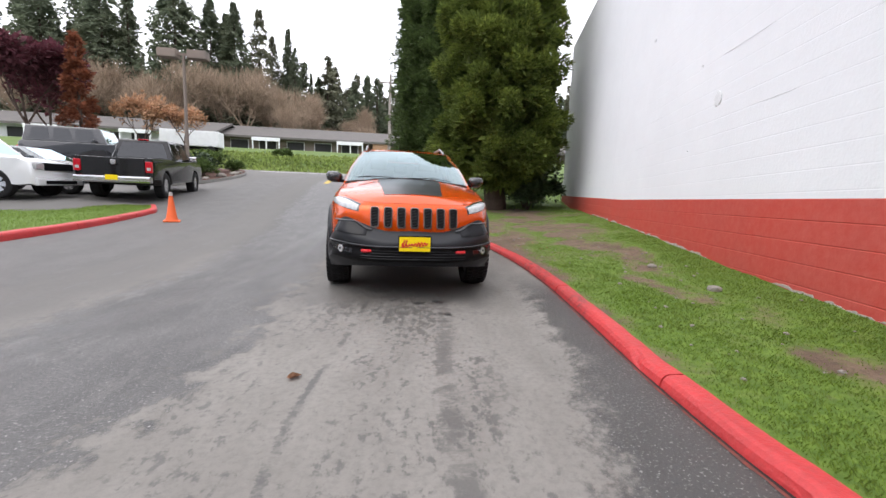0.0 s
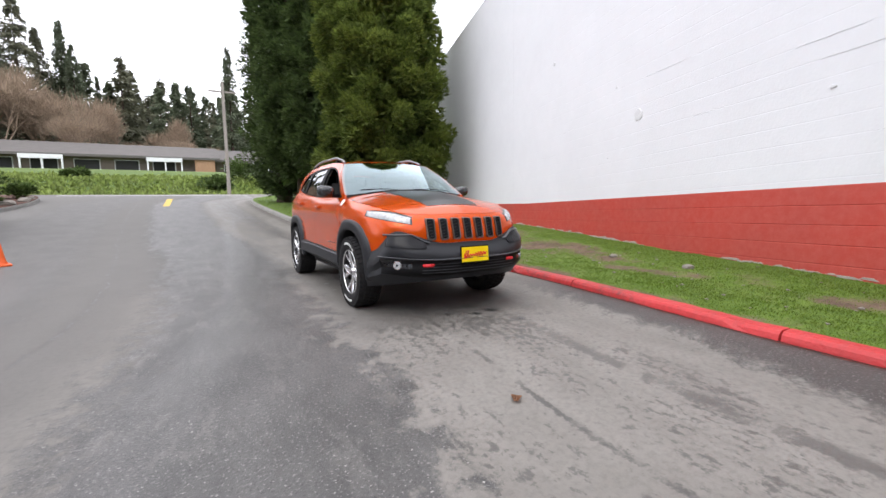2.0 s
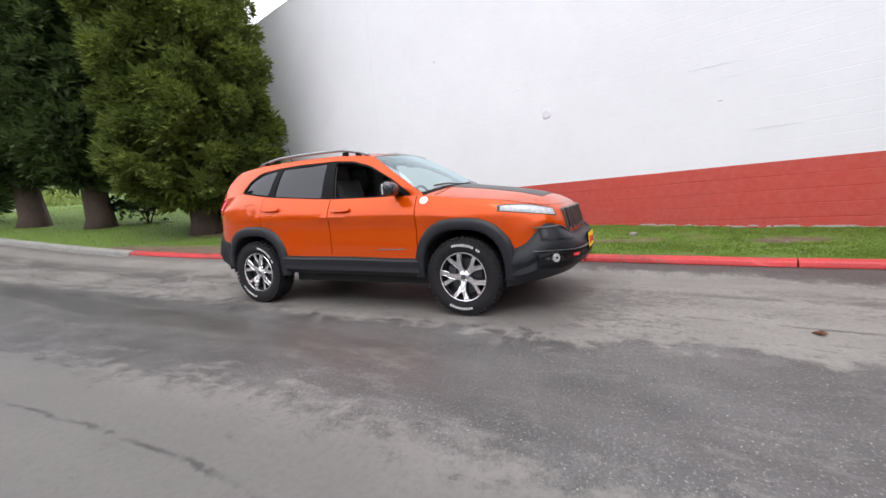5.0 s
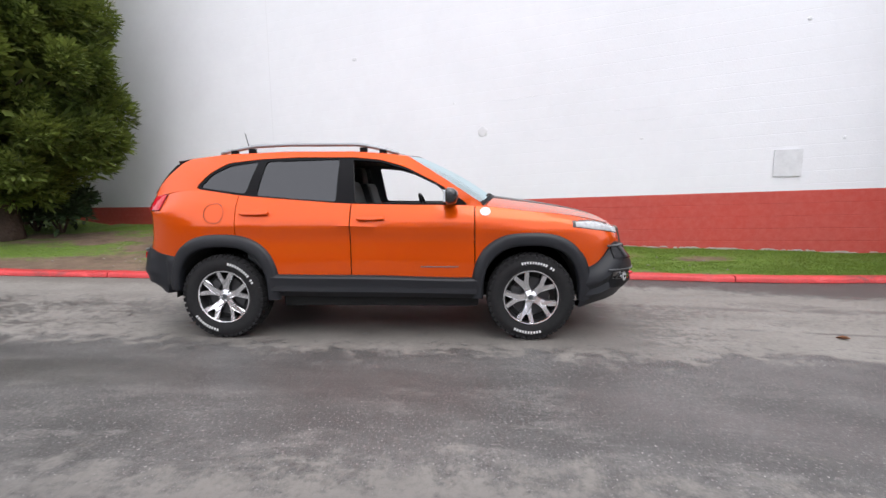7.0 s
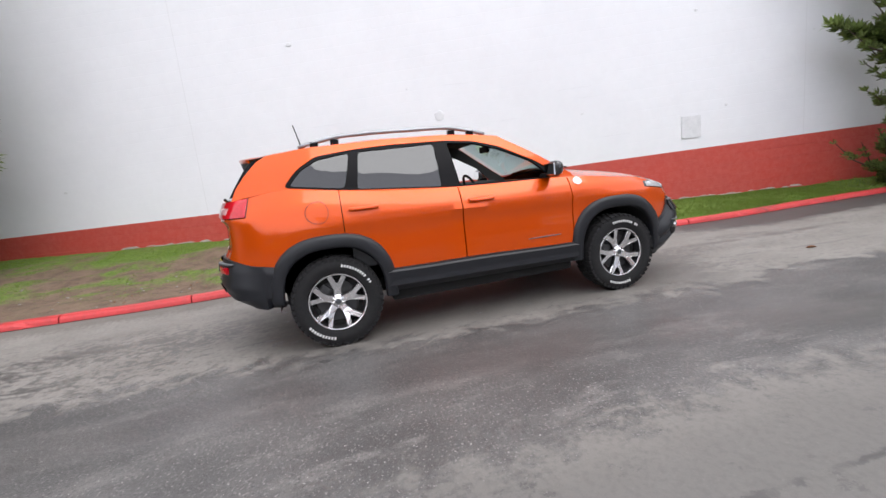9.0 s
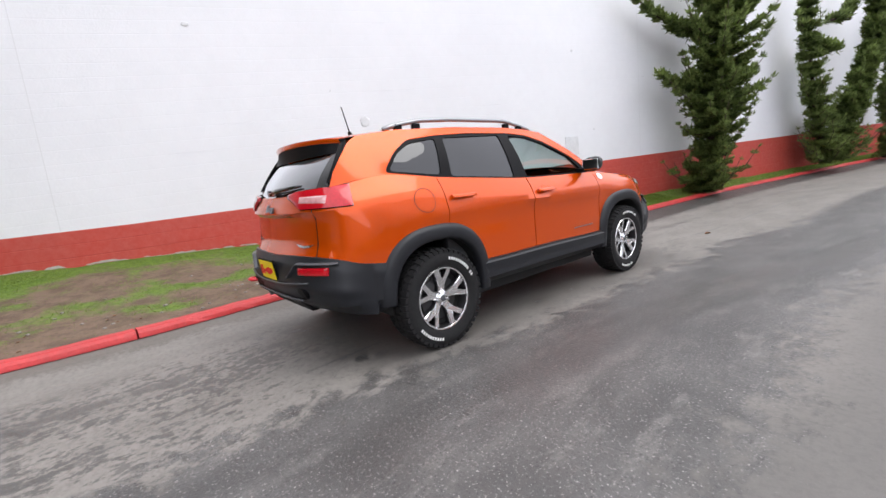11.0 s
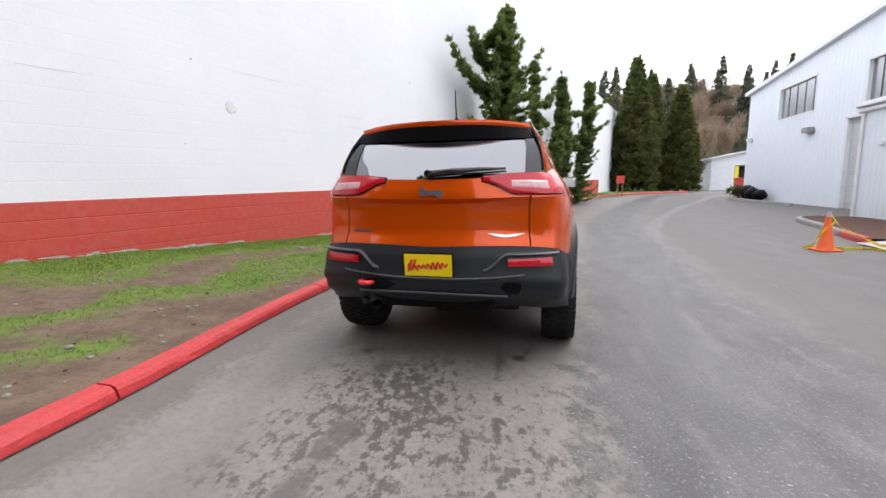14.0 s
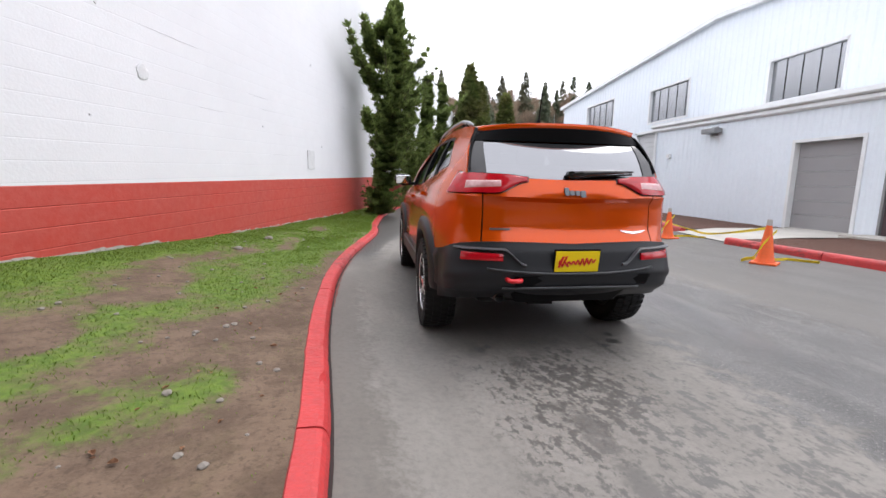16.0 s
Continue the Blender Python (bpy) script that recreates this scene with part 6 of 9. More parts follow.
def build_cones():
    spots = [(-5.42, 4.95, 20), (-4.98, -1.15, 35), (-5.69, -4.5, 5)]
    for x, y, r in spots:
        traffic_cone(x, y, 0.0, r)
    a, b = Vector((-5.69, -4.5, 0.5)), Vector((-4.98, -1.15, 0.5))
    pts = []
    for i in range(25):
        t = i / 24
        p = Vector((-8.4, -9.5, 0.45)).lerp(Vector((-5.02, -1.2, 0.58)), t)
        p.z -= 0.42 * math.sin(math.pi * t)
        p.z = max(p.z, 0.19)
        pts.append(p)
    ribbon(pts, 0.045, M_TAPE, "barrier_tape", "yellow barrier tape sagging between the cones")
    rng = random.Random(99)
    for cx, cy in ((-4.98, -1.15), (-5.69, -4.5)):
        pts = [(cx - 0.1, cy + 0.05, 0.55), (cx + 0.12, cy + 0.06, 0.35), (cx + 0.17, cy - 0.05, 0.10), (cx + 0.25, cy - 0.2, 0.03), (cx - 0.1, cy - 0.45, 0.02), (cx - 0.4, cy - 0.2, 0.03), (cx - 0.75, cy - 0.3, 0.02), (cx - 1.0, cy + 0.05, 0.02)]
        q = []
        for i in range(36):
            t = i / 35 * (len(pts) - 1)
            k = min(int(t), len(pts) - 2)
            q.append(Vector(pts[k]).lerp(Vector(pts[k + 1]), t - k))
        ribbon(q, 0.05, M_TAPE, "barrier_tape", "loose yellow barrier tape lying round a cone", 0.3)


def build_oil_stains():
    """Dark wet drips that the parked car left on the tarmac."""
    spots = [(0.55, 1.95, 0.05), (0.47, 1.90, 0.035), (-0.53, 1.88, 0.06), (-0.58, 1.74, 0.05), (-0.42, 1.97, 0.035), (0.1, 1.85, 0.04), (0.25, -2.29, 0.07), (-0.19, -2.18, 0.05), (0.05, -2.34, 0.05), (0.30, -2.72, 0.04), (-1.17, 1.49, 0.035), (-0.77, 0.1, 0.045), (-0.8, -0.4, 0.03)]
    rg = random.Random(91)
    for x, y, r in spots:
        m = 22
        verts = [(x, y, ground_z(x, y) + 0.0035)]
        for k in range(m):
            a = 2 * math.pi * k / m
            q = r * (0.75 + 0.55 * noise.noise(Vector((math.cos(a) * 2.1 + x * 9, math.sin(a) * 2.1 + y * 9, 0.0))) + rg.uniform(-0.12, 0.12))
            verts.append((x + q * math.cos(a), y + 1.25 * q * math.sin(a), ground_z(x, y) + 0.0035))
        faces = [(0, k + 1, (k + 1) % m + 1) for k in range(m)]
        tagged(mesh_object("oil_stain", verts, faces, M_OIL), "dark wet oil drip on the asphalt", "stain", group="oil drips", kind="structure")


def build_litter():
    rng = random.Random(5)

    def leaf(x, y, z, s, k):
        bm = bmesh.new()
        n = 9
        vs = []
        for i in range(n):
            a = 2 * math.pi * i / n
            r = s * (0.6 + 0.4 * abs(math.cos(a * 2.5)))
            vs.append(bm.verts.new((r * math.cos(a), 0.6 * r * math.sin(a), 0.35 * s * abs(math.sin(a)) + 0.004)))
        c = bm.verts.new((0, 0, 0.002))
        for i in range(n):
            bm.faces.new((c, vs[i], vs[(i + 1) % n]))
        bmesh.ops.solidify(bm, geom=bm.faces[:], thickness=0.002)
        ob = tagged(part("fallen_leaf", bm, M_LEAF_LITTER), "curled brown fallen leaf", "leaf", group="fallen leaves")
        ob.matrix_world = pose(x, y, z, rng.uniform(-8, 8), rng.uniform(-8, 8), k * 47)
    leaf(-0.82, -3.99, 0.003, 0.055, 1)
    leaf(1.2, -2.8, 0.003, 0.03, 2)
    for k in range(26):
        y = rng.uniform(0.5, 4.2)
        x = kerb_x(y) + rng.uniform(0.25, 0.9)
        leaf(x, y, verge_z(x, y) + 0.004, rng.uniform(0.012, 0.028), k)
    for k in range(110):
        y = rng.uniform(-4.5, 6.0)
        x = kerb_x(y) + rng.uniform(0.25, 2.0)
        rock(x, y, rng.uniform(0.007, 0.024), k, z=verge_z(x, y))
    rock(3.165, -1.443, 0.06, 301, z=verge_z(3.165, -1.443))
    rock(3.04, -2.66, 0.07, 307, z=verge_z(3.04, -2.66))


# ---- the orange SUV ----
# plan outline of one half of the body, nose to tail, and the upright profile at each of its knots
BODY_X = [0.0, 0.30, 0.55, 0.72, 0.815, 0.865, 0.885, 0.885, 0.89, 0.895, 0.895, 0.87, 0.82, 0.74, 0.55, 0.30, 0.0]
BODY_Y = [-2.325, -2.313, -2.245, -2.11, -1.92, -1.70, -1.36, -0.90, 0.0, 0.8, 1.36, 1.70, 1.92, 2.06, 2.15, 2.193, 2.203]
PROF_Z = [[0.70, 0.70, 0.77, 0.81, 0.64, 0.60, 0.58, 0.53, 0.55, 0.56, 0.60, 0.70, 0.74, 0.79, 0.81, 0.81, 0.80],
          [0.80, 0.80, 0.83, 0.86, 0.80, 0.80, 0.84, 0.885, 0.905, 0.92, 0.90, 0.86, 0.86, 0.88, 0.90, 0.90, 0.90],
          [0.88, 0.88, 0.89, 0.90, 0.91, 0.93, 0.94, 0.96, 0.985, 1.0, 1.0, 1.02, 1.05, 1.07, 1.075, 1.075, 1.075],
          [0.93, 0.93, 0.94, 0.955, 0.99, 1.02, 1.04, 1.06, 1.09, 1.12, 1.16, 1.18, 1.12, 1.115, 1.115, 1.115, 1.115],
          [0.975, 0.975, 0.98, 0.995, 1.03, 1.065, 1.10, 1.15, 1.17, 1.215, 1.28, 1.315, 1.285, 1.26, 1.24, 1.23, 1.225]]
PROF_D = [[0.05, 0.05, 0.05, 0.03, 0.01, 0.0, 0.004, 0.016, 0.022, 0.018, 0.004, 0.0, 0.0, -0.008, -0.012, -0.010, -0.010],
          [0.06, 0.06, 0.055, 0.03, 0.01, 0.005, 0.010, 0.022, 0.026, 0.024, 0.012, 0.0, 0.0, 0.010, 0.030, 0.036, 0.036],
          [0.08, 0.08, 0.07, 0.05, 0.03, 0.01, 0.0, 0.0, 0.0, 0.0, 0.0, 0.0, 0.008, 0.018, 0.04, 0.045, 0.045],
          [0.10, 0.10, 0.095, 0.08, 0.06, 0.045, 0.035, 0.03, 0.04, 0.045, 0.045, 0.04, 0.012, 0.005, 0.005, 0.005, 0.005],
          [0.15, 0.15, 0.15, 0.15, 0.13, 0.10, 0.085, 0.09, 0.095, 0.10, 0.125, 0.14, 0.12, 0.09, 0.06, 0.05, 0.05]]
KN = list(range(17))
ARCHES = (-1.36, 1.33)


@functools.lru_cache(maxsize=100000)
def outline(k):
    return spline(k, KN, BODY_X), spline(k, KN, BODY_Y)


@functools.lru_cache(maxsize=100000)
def out_normal(k):
    def at(q):
        if q < 0:
            x, y = outline(-q)
            return -x, y
        if q > 16:
            x, y = outline(32 - q)
            return -x, y
        return outline(q)
    x0, y0 = at(k - 0.12)
    x1, y1 = at(k + 0.12)
    d = Vector((x1 - x0, y1 - y0, 0)).normalized()
    n = Vector((-d.y, d.x, 0))
    x, y = outline(k)
    if n.x * max(x, 0.01) + n.y * (y * 0.3) < 0:
        n = -n
    return n


def knot_of_y(y):
    """Knot position of the side at y, between the nose corner and the tail corner."""
    return interp(y, BODY_Y[2:15], KN[2:15])


@functools.lru_cache(maxsize=100000)
def prof(k):
    return [spline(k, KN, r) for r in PROF_Z], [spline(k, KN, r) for r in PROF_D]


def skin(k, z, off=0.0, side=1):
    """A point of the body's surface at knot k and height z, moved outwards by off."""
    zs, ds = prof(k)
    d = interp(z, zs, ds)
    x, y = outline(k)
    n = out_normal(k)
    return Vector(((x - n.x * d + n.x * off) * side, y - n.y * d + n.y * off, z))


def arch_z(y):
    """Lower edge of the body over the wheels, or None."""
    for yc in ARCHES:
        q = abs(y - yc) / 0.44
        if q < 1:
            return 0.40 + 0.47 * (1 - q ** 2.5) ** (1 / 2.5)
    return None


def body_bottom(k):
    y = outline(k)[1]
    z = prof(k)[0][0]
    a = arch_z(y)
    return max(z, a) if a is not None and 3.5 < k < 12.5 else z


def skin_panel(name, k0, k1, side, mat, parent, label="", rows=11, zlo=None, zhi=None, step=0.07, lip=0.03):
    """A body panel between two knots, its free edges turned inwards so that shut lines read as gaps."""
    n = max(3, int((k1 - k0) / step))
    verts, faces = [], []
    R = rows + 2
    for i in range(n + 1):
        k = k0 + (k1 - k0) * i / n
        lo = (zlo or body_bottom)(k)
        hi = zhi(k) if zhi else prof(k)[0][4]
        col = [skin(k, lo + (hi - lo) * j / (rows - 1), 0.0, side) for j in range(rows)]
        nn = out_normal(k)
        inn = Vector((nn.x * side, nn.y, 0)) * -lip
        verts += [col[0] + inn] + col + [col[-1] + inn * 0.5]
    for i in range(n):
        for j in range(R - 1):
            q = (i * R + j, (i + 1) * R + j, (i + 1) * R + j + 1, i * R + j + 1)
            faces.append(q if side > 0 else q[::-1])
    # end lips
    for i, e in ((0, -1), (n, 1)):
        k = k0 if i == 0 else k1
        nn = out_normal(k)
        inn = Vector((nn.x * side, nn.y, 0)) * -lip
        o = len(verts)
        verts += [verts[i * R + j] + inn for j in range(R)]
        for j in range(R - 1):
            q = (i * R + j, i * R + j + 1, o + j + 1, o + j)
            faces.append(q if (e < 0) == (side > 0) else q[::-1])
    ob = mesh_object(name, verts, faces, mat, parent, smooth=True, label=label)
    sharp(ob)
    return ob


def sharp(ob, angle=38):
    ob.data.set_sharp_from_angle(angle=radians(angle))


def skin_patch(name, k0, k1, zlo, zhi, off, thick, side, mat, parent, label="", nu=24, nv=5, base=None):
    """A thin curved piece lying on the body: a lamp lens, a trim strip, a decal."""
    f0 = base or skin
    verts, faces = [], []
    for i in range(nu + 1):
        t = i / nu
        k = k0 + (k1 - k0) * t
        lo, hi = zlo(t), zhi(t)
        for j in range(nv + 1):
            v = j / nv
            edge = min(1.0, 5 * min(v, 1 - v) + 0.55, 14 * min(t, 1 - t) + 0.55)
            verts.append(f0(k, lo + (hi - lo) * v, off + thick * edge, side))
    m = (nu + 1) * (nv + 1)
    for i in range(nu + 1):
        t = i / nu
        k = k0 + (k1 - k0) * t
        for j in range(nv + 1):
            verts.append(f0(k, zlo(t) + (zhi(t) - zlo(t)) * j / nv, off - 0.01, side))
    w = nv + 1
    quads = []
    for i in range(nu):
        for j in range(nv):
            quads.append((i * w + j, (i + 1) * w + j, (i + 1) * w + j + 1, i * w + j + 1))
        quads.append((i * w, m + i * w, m + (i + 1) * w, (i + 1) * w))
        quads.append((i * w + nv, (i + 1) * w + nv, m + (i + 1) * w + nv, m + i * w + nv))
    for j in range(nv):
        quads.append((j, j + 1, m + j + 1, m + j))
        quads.append((nu * w + j + 1, nu * w + j, m + nu * w + j, m + nu * w + j + 1))
    faces = [q if side > 0 else q[::-1] for q in quads]
    ob = mesh_object(name, verts, faces, mat, parent, smooth=True, label=label)
    sharp(ob, 50)
    return ob


CLAD_LOW = [0.36, 0.36, 0.35, 0.33, 0.30, 0.28, 0.33, 0.35, 0.36, 0.37, 0.38, 0.38, 0.40, 0.41, 0.43, 0.43, 0.43]


def clad(k, z, off=0.0, side=1):
    """Surface of the black lower cladding and bumpers."""
    zb = prof(k)[0][0]
    lo = spline(k, KN, CLAD_LOW)
    t = min(max((zb - z) / max(zb - lo, 0.05), -0.2), 1.0)
    front, rear = smooth01(5.2, 3.6, k), smooth01(11.6, 13.0, k)
    if front > 0:
        bulge = interp(t, [0, 0.12, 0.30, 0.42, 0.55, 0.72, 1.0], [0.0, 0.02, 0.045, 0.05, 0.02, 0.035, -0.06])
        d0 = -prof(k)[1][0]
        x = d0 * (1 - smooth01(0, 0.3, t)) + bulge * front + 0.012
    elif rear > 0:
        bulge = interp(t, [0, 0.10, 0.40, 0.52, 0.62, 0.78, 1.0], [0.0, 0.022, 0.045, 0.06, 0.04, 0.03, -0.08])
        x = -prof(k)[1][0] * (1 - t) + bulge * rear + 0.012
    else:
        x = interp(t, [0, 0.08, 0.45, 0.7, 1.0], [0.006, 0.022, 0.016, 0.02, -0.05])
    xx, yy = outline(k)
    n = out_normal(k)
    return Vector(((xx + n.x * (x + off)) * side, yy + n.y * (x + off), z))


def clad_panel(name, k0, k1, side, parent, rows=15, step=0.08):
    n = max(3, int((k1 - k0) / step))
    verts, faces = [], []
    R = rows + 2
    for i in range(n + 1):
        k = k0 + (k1 - k0) * i / n
        hi, lo = prof(k)[0][0] + 0.012, spline(k, KN, CLAD_LOW)
        col = [clad(k, hi + (lo - hi) * j / (rows - 1), 0.0, side) for j in range(rows)]
        nn = out_normal(k)
        inn = Vector((nn.x * side, nn.y, 0))
        verts += [col[0] - inn * 0.06] + col + [col[-1] - inn * 0.18]
    for i in range(n):
        for j in range(R - 1):
            q = (i * R + j, i * R + j + 1, (i + 1) * R + j + 1, (i + 1) * R + j)
            faces.append(q if side > 0 else q[::-1])
    ob = mesh_object(name, verts, faces, M_CLAD, parent, smooth=True)
    sharp(ob, 30)
    return ob


def belt_x(y):
    return skin(knot_of_y(y), prof(knot_of_y(y))[0][4]).x


def belt_z(y):
    return prof(knot_of_y(y))[0][4]


ROOF_Y, ROOF_Z = [-0.30, -0.1, 0.2, 0.8, 1.4, 1.72, 1.80], [1.595, 1.622, 1.645, 1.652, 1.636, 1.60, 1.585]


def cabin_x(y, z):
    """Half width of the cabin's side at y and z."""
    xb, zb = belt_x(y), belt_z(y)
    xr = interp(y, [-0.95, -0.35, 0.0, 0.8, 1.4, 1.75, 2.05], [0.63, 0.575, 0.590, 0.605, 0.59, 0.56, 0.55])
    t = (z - zb) / (1.625 - zb)
    return xb + (xr - xb) * t + 0.022 * math.sin(math.pi * min(max(t, 0), 1))


def dense(poly, step=0.05):
    out = []
    for i, a in enumerate(poly):
        b = poly[(i + 1) % len(poly)]
        n = max(1, int(math.hypot(b[0] - a[0], b[1] - a[1]) / step))
        for j in range(n):
            out.append((a[0] + (b[0] - a[0]) * j / n, a[1] + (b[1] - a[1]) * j / n))
    return out


def rounded(poly, r=0.03, n=4):
    """The polygon with its corners rounded."""
    out = []
    m = len(poly)
    for i in range(m):
        p, a, b = Vector(poly[i]), Vector(poly[i - 1]), Vector(poly[(i + 1) % m])
        da, db = (a - p), (b - p)
        ra, rb = min(r, da.length * 0.45), min(r, db.length * 0.45)
        p0, p1 = p + da.normalized() * ra, p + db.normalized() * rb
        for j in range(n + 1):
            t = j / n
            q = p0.lerp(p, t).lerp(p.lerp(p1, t), t)
            out.append((q.x, q.y))
    return out


def side_sheet(name, outer, holes, side, mat, parent, inset=0.0, thick=0.012, label=""):
    """A sheet on the cabin's side with holes, given in (y, z)."""
    bm = bmesh.new()
    edges = []
    for loop in [outer] + list(holes):
        pts = dense(loop)
        vs = [bm.verts.new((0, y, z)) for y, z in pts]
        edges += [bm.edges.new((vs[i], vs[(i + 1) % len(vs)])) for i in range(len(vs))]
    bmesh.ops.triangle_fill(bm, use_beauty=True, edges=edges, normal=(1, 0, 0))
    for v in bm.verts:
        v.co.x = (cabin_x(v.co.y, v.co.z) - inset) * side
    bmesh.ops.recalc_face_normals(bm, faces=bm.faces)
    if bm.faces and (sum(f.normal.x for f in bm.faces) < 0) == (side > 0):
        bmesh.ops.reverse_faces(bm, faces=bm.faces)
    bmesh.ops.solidify(bm, geom=bm.faces[:], thickness=thick)
    ob = part(name, bm, mat, parent, label, smooth=True)
    # normals of the true curved surface, so that the filled sheet shades evenly
    me = ob.data
    custom = []
    for f in me.polygons:
        for li in f.loop_indices:
            p = me.vertices[me.loops[li].vertex_index].co
            dy = (cabin_x(p.y + 0.03, p.z) - cabin_x(p.y - 0.03, p.z)) / 0.06
            dz = (cabin_x(p.y, p.z + 0.02) - cabin_x(p.y, p.z - 0.02)) / 0.04
            n = Vector((side, -dy, -dz)).normalized()
            q = n.dot(f.normal)
            custom.append(tuple(n if q > 0.4 else -n if q < -0.4 else f.normal))
    me.normals_split_custom_set(custom)
    return ob


def ruled(name, rows, mat, parent, label="", thick=0.0, flip=False):
    """A smooth sheet through rows of points."""
    n = len(rows[0])
    verts = [p for r in rows for p in r]
    faces = [(i * n + j, i * n + j + 1, (i + 1) * n + j + 1, (i + 1) * n + j) for i in range(len(rows) - 1) for j in range(n - 1)]
    if flip:
        faces = [f[::-1] for f in faces]
    ob = mesh_object(name, verts, faces, mat, parent, smooth=True, label=label)
    if thick:
        bm = bmesh.new()
        bm.from_mesh(ob.data)
        bmesh.ops.solidify(bm, geom=bm.faces[:], thickness=thick)
        bm.to_mesh(ob.data)
        bm.free()
        ob.data.polygons.foreach_set("use_smooth", [True] * len(ob.data.polygons))
        sharp(ob, 40)
    return ob


def revolve_x(name, prof_pts, mat, parent, n=48, label="", closed=False):
    """Surface of revolution round the x axis; profile in (x, r)."""
    m = len(prof_pts)
    verts = [(x, r * math.cos(2 * math.pi * k / n), r * math.sin(2 * math.pi * k / n)) for k in range(n) for x, r in prof_pts]
    faces = []
    for k in range(n):
        k2 = (k + 1) % n
        for j in range(m - 1 + (1 if closed else 0)):
            j2 = (j + 1) % m
            faces.append((k * m + j, k * m + j2, k2 * m + j2, k2 * m + j))
    ob = mesh_object(name, verts, faces, mat, parent, smooth=True, label=label)
    sharp(ob, 35)
    return ob


def build_wheel(parent):
    """One wheel, its outer face towards -x, centred on the axle."""
    w = new("wheel")
    w.parent = parent
    tyre = revolve_x("tyre", [(-0.085, 0.232), (-0.108, 0.245), (-0.120, 0.275), (-0.122, 0.305), (-0.116, 0.335), (-0.105, 0.353), (-0.085, 0.362), (-0.03, 0.366), (0.03, 0.366), (0.085, 0.362), (0.105, 0.353), (0.116, 0.335), (0.122, 0.30), (0.108, 0.245), (0.085, 0.232)], M_TYRE, w, 64)
    tyre["label"] = "black all terrain tyre with raised white lettering"
    datas = []
    n = 46
    for k in range(n):
        for row, (xa, xb, r0, r1) in enumerate(((-0.119, -0.066, 0.340, 0.3745), (-0.058, -0.006, 0.358, 0.3745), (0.006, 0.058, 0.358, 0.3745), (0.066, 0.119, 0.340, 0.3745))):
            a0 = 2 * math.pi * (k + 0.5 * (row % 2)) / n
            a1 = a0 + 2 * math.pi / n * (0.62 if k % 2 else 0.72)
            v = []
            for x in (xa, xb):
                for a in (a0, a1):
                    edge = (x == xa and row == 0) or (x == xb and row == 3)
                    v.append((x, r0 * math.cos(a), r0 * math.sin(a)))
                    rr = r1 - (0.012 if edge else 0)
                    v.append((x, rr * math.cos(a), rr * math.sin(a)))
            datas.append((v, [(0, 1, 3, 2), (4, 6, 7, 5), (1, 5, 7, 3), (0, 4, 5, 1), (2, 3, 7, 6)]))
    v, f = merge(datas)
    tread = mesh_object("tread", v, f, M_TYRE, tyre)
    tread["kind"] = "stuff"
    datas = []
    for a0, count, wd in ((math.radians(62), 13, 4.3), (math.radians(242), 10, 4.6)):
        for k in range(count):
            if count == 13 and k == 10:
                continue
            a = a0 + math.radians(k * wd)
            for q0, q1, s0, s1 in ((0.0, 0.55, 0.1, 0.8),):
                b0, b1 = a + math.radians(wd) * q0, a + math.radians(wd) * q1
                r0, r1 = 0.288 + 0.030 * s0, 0.288 + 0.030 * s1
                vv = [(-0.1245, r * math.cos(b), r * math.sin(b)) for b in (b0, b1) for r in (r0, r1)]
                vv += [(-0.119, y, z) for x, y, z in vv]
                datas.append((vv, [(0, 1, 3, 2), (0, 2, 6, 4), (1, 5, 7, 3), (0, 4, 5, 1), (2, 3, 7, 6)]))
    v, f = merge(datas)
    mesh_object("lettering", v, f, M_LETTER, tyre, label="raised white lettering")["kind"] = "stuff"
    rim = revolve_x("rim", [(-0.098, 0.238), (-0.104, 0.232), (-0.100, 0.222), (-0.080, 0.214), (0.08, 0.21), (0.09, 0.235)], M_RIM_DARK, w, 56)
    revolve_x("rim_lip", [(-0.099, 0.240), (-0.107, 0.234), (-0.105, 0.224), (-0.092, 0.219)], M_RIM, rim, 56, "bright machined rim lip")
    # five forked spokes
    out = [(-0.030, 0.045), (0.030, 0.045), (0.030, 0.085), (0.040, 0.125), (0.081, 0.203), (0.044, 0.2165), (0.014, 0.160), (0.0, 0.146), (-0.014, 0.160), (-0.044, 0.2165), (-0.081, 0.203), (-0.040, 0.125), (-0.030, 0.085)]
    inner = [(x * 0.90, 0.048 + (r - 0.045) * 0.99) for x, r in out]
    for k in range(5):
        ang = 2 * math.pi * k / 5 + math.pi
        c, s = math.cos(ang), math.sin(ang)

        def place(u, r, x):
            return (x, u * c + r * s, r * c - u * s)

        def dish(r):
            return -0.066 - 0.030 * smooth01(0.05, 0.21, r)
        m = len(out)
        vs = [place(u, r, dish(r)) for u, r in inner] + [place(u, r, dish(r) + 0.010) for u, r in out] + [place(u, r, dish(r) + 0.045) for u, r in out]
        bm = bmesh.new()
        bv = [bm.verts.new(p) for p in vs]
        top = bm.faces.new(bv[:m])
        for i in range(m):
            j = (i + 1) % m
            bm.faces.new((bv[i], bv[j], bv[m + j], bv[m + i]))
            bm.faces.new((bv[m + i], bv[m + j], bv[2 * m + j], bv[2 * m + i])).material_index = 1
        bmesh.ops.triangulate(bm, faces=[top])
        bmesh.ops.recalc_face_normals(bm, faces=bm.faces)
        part("spoke", bm, M_RIM, rim).data.materials.append(M_RIM_DARK)
    # dark backs of the spokes
    hub = revolve_x("hub", [(-0.088, 0.0), (-0.088, 0.022), (-0.082, 0.032), (-0.070, 0.052), (-0.05, 0.060)], M_RIM, w, 24)
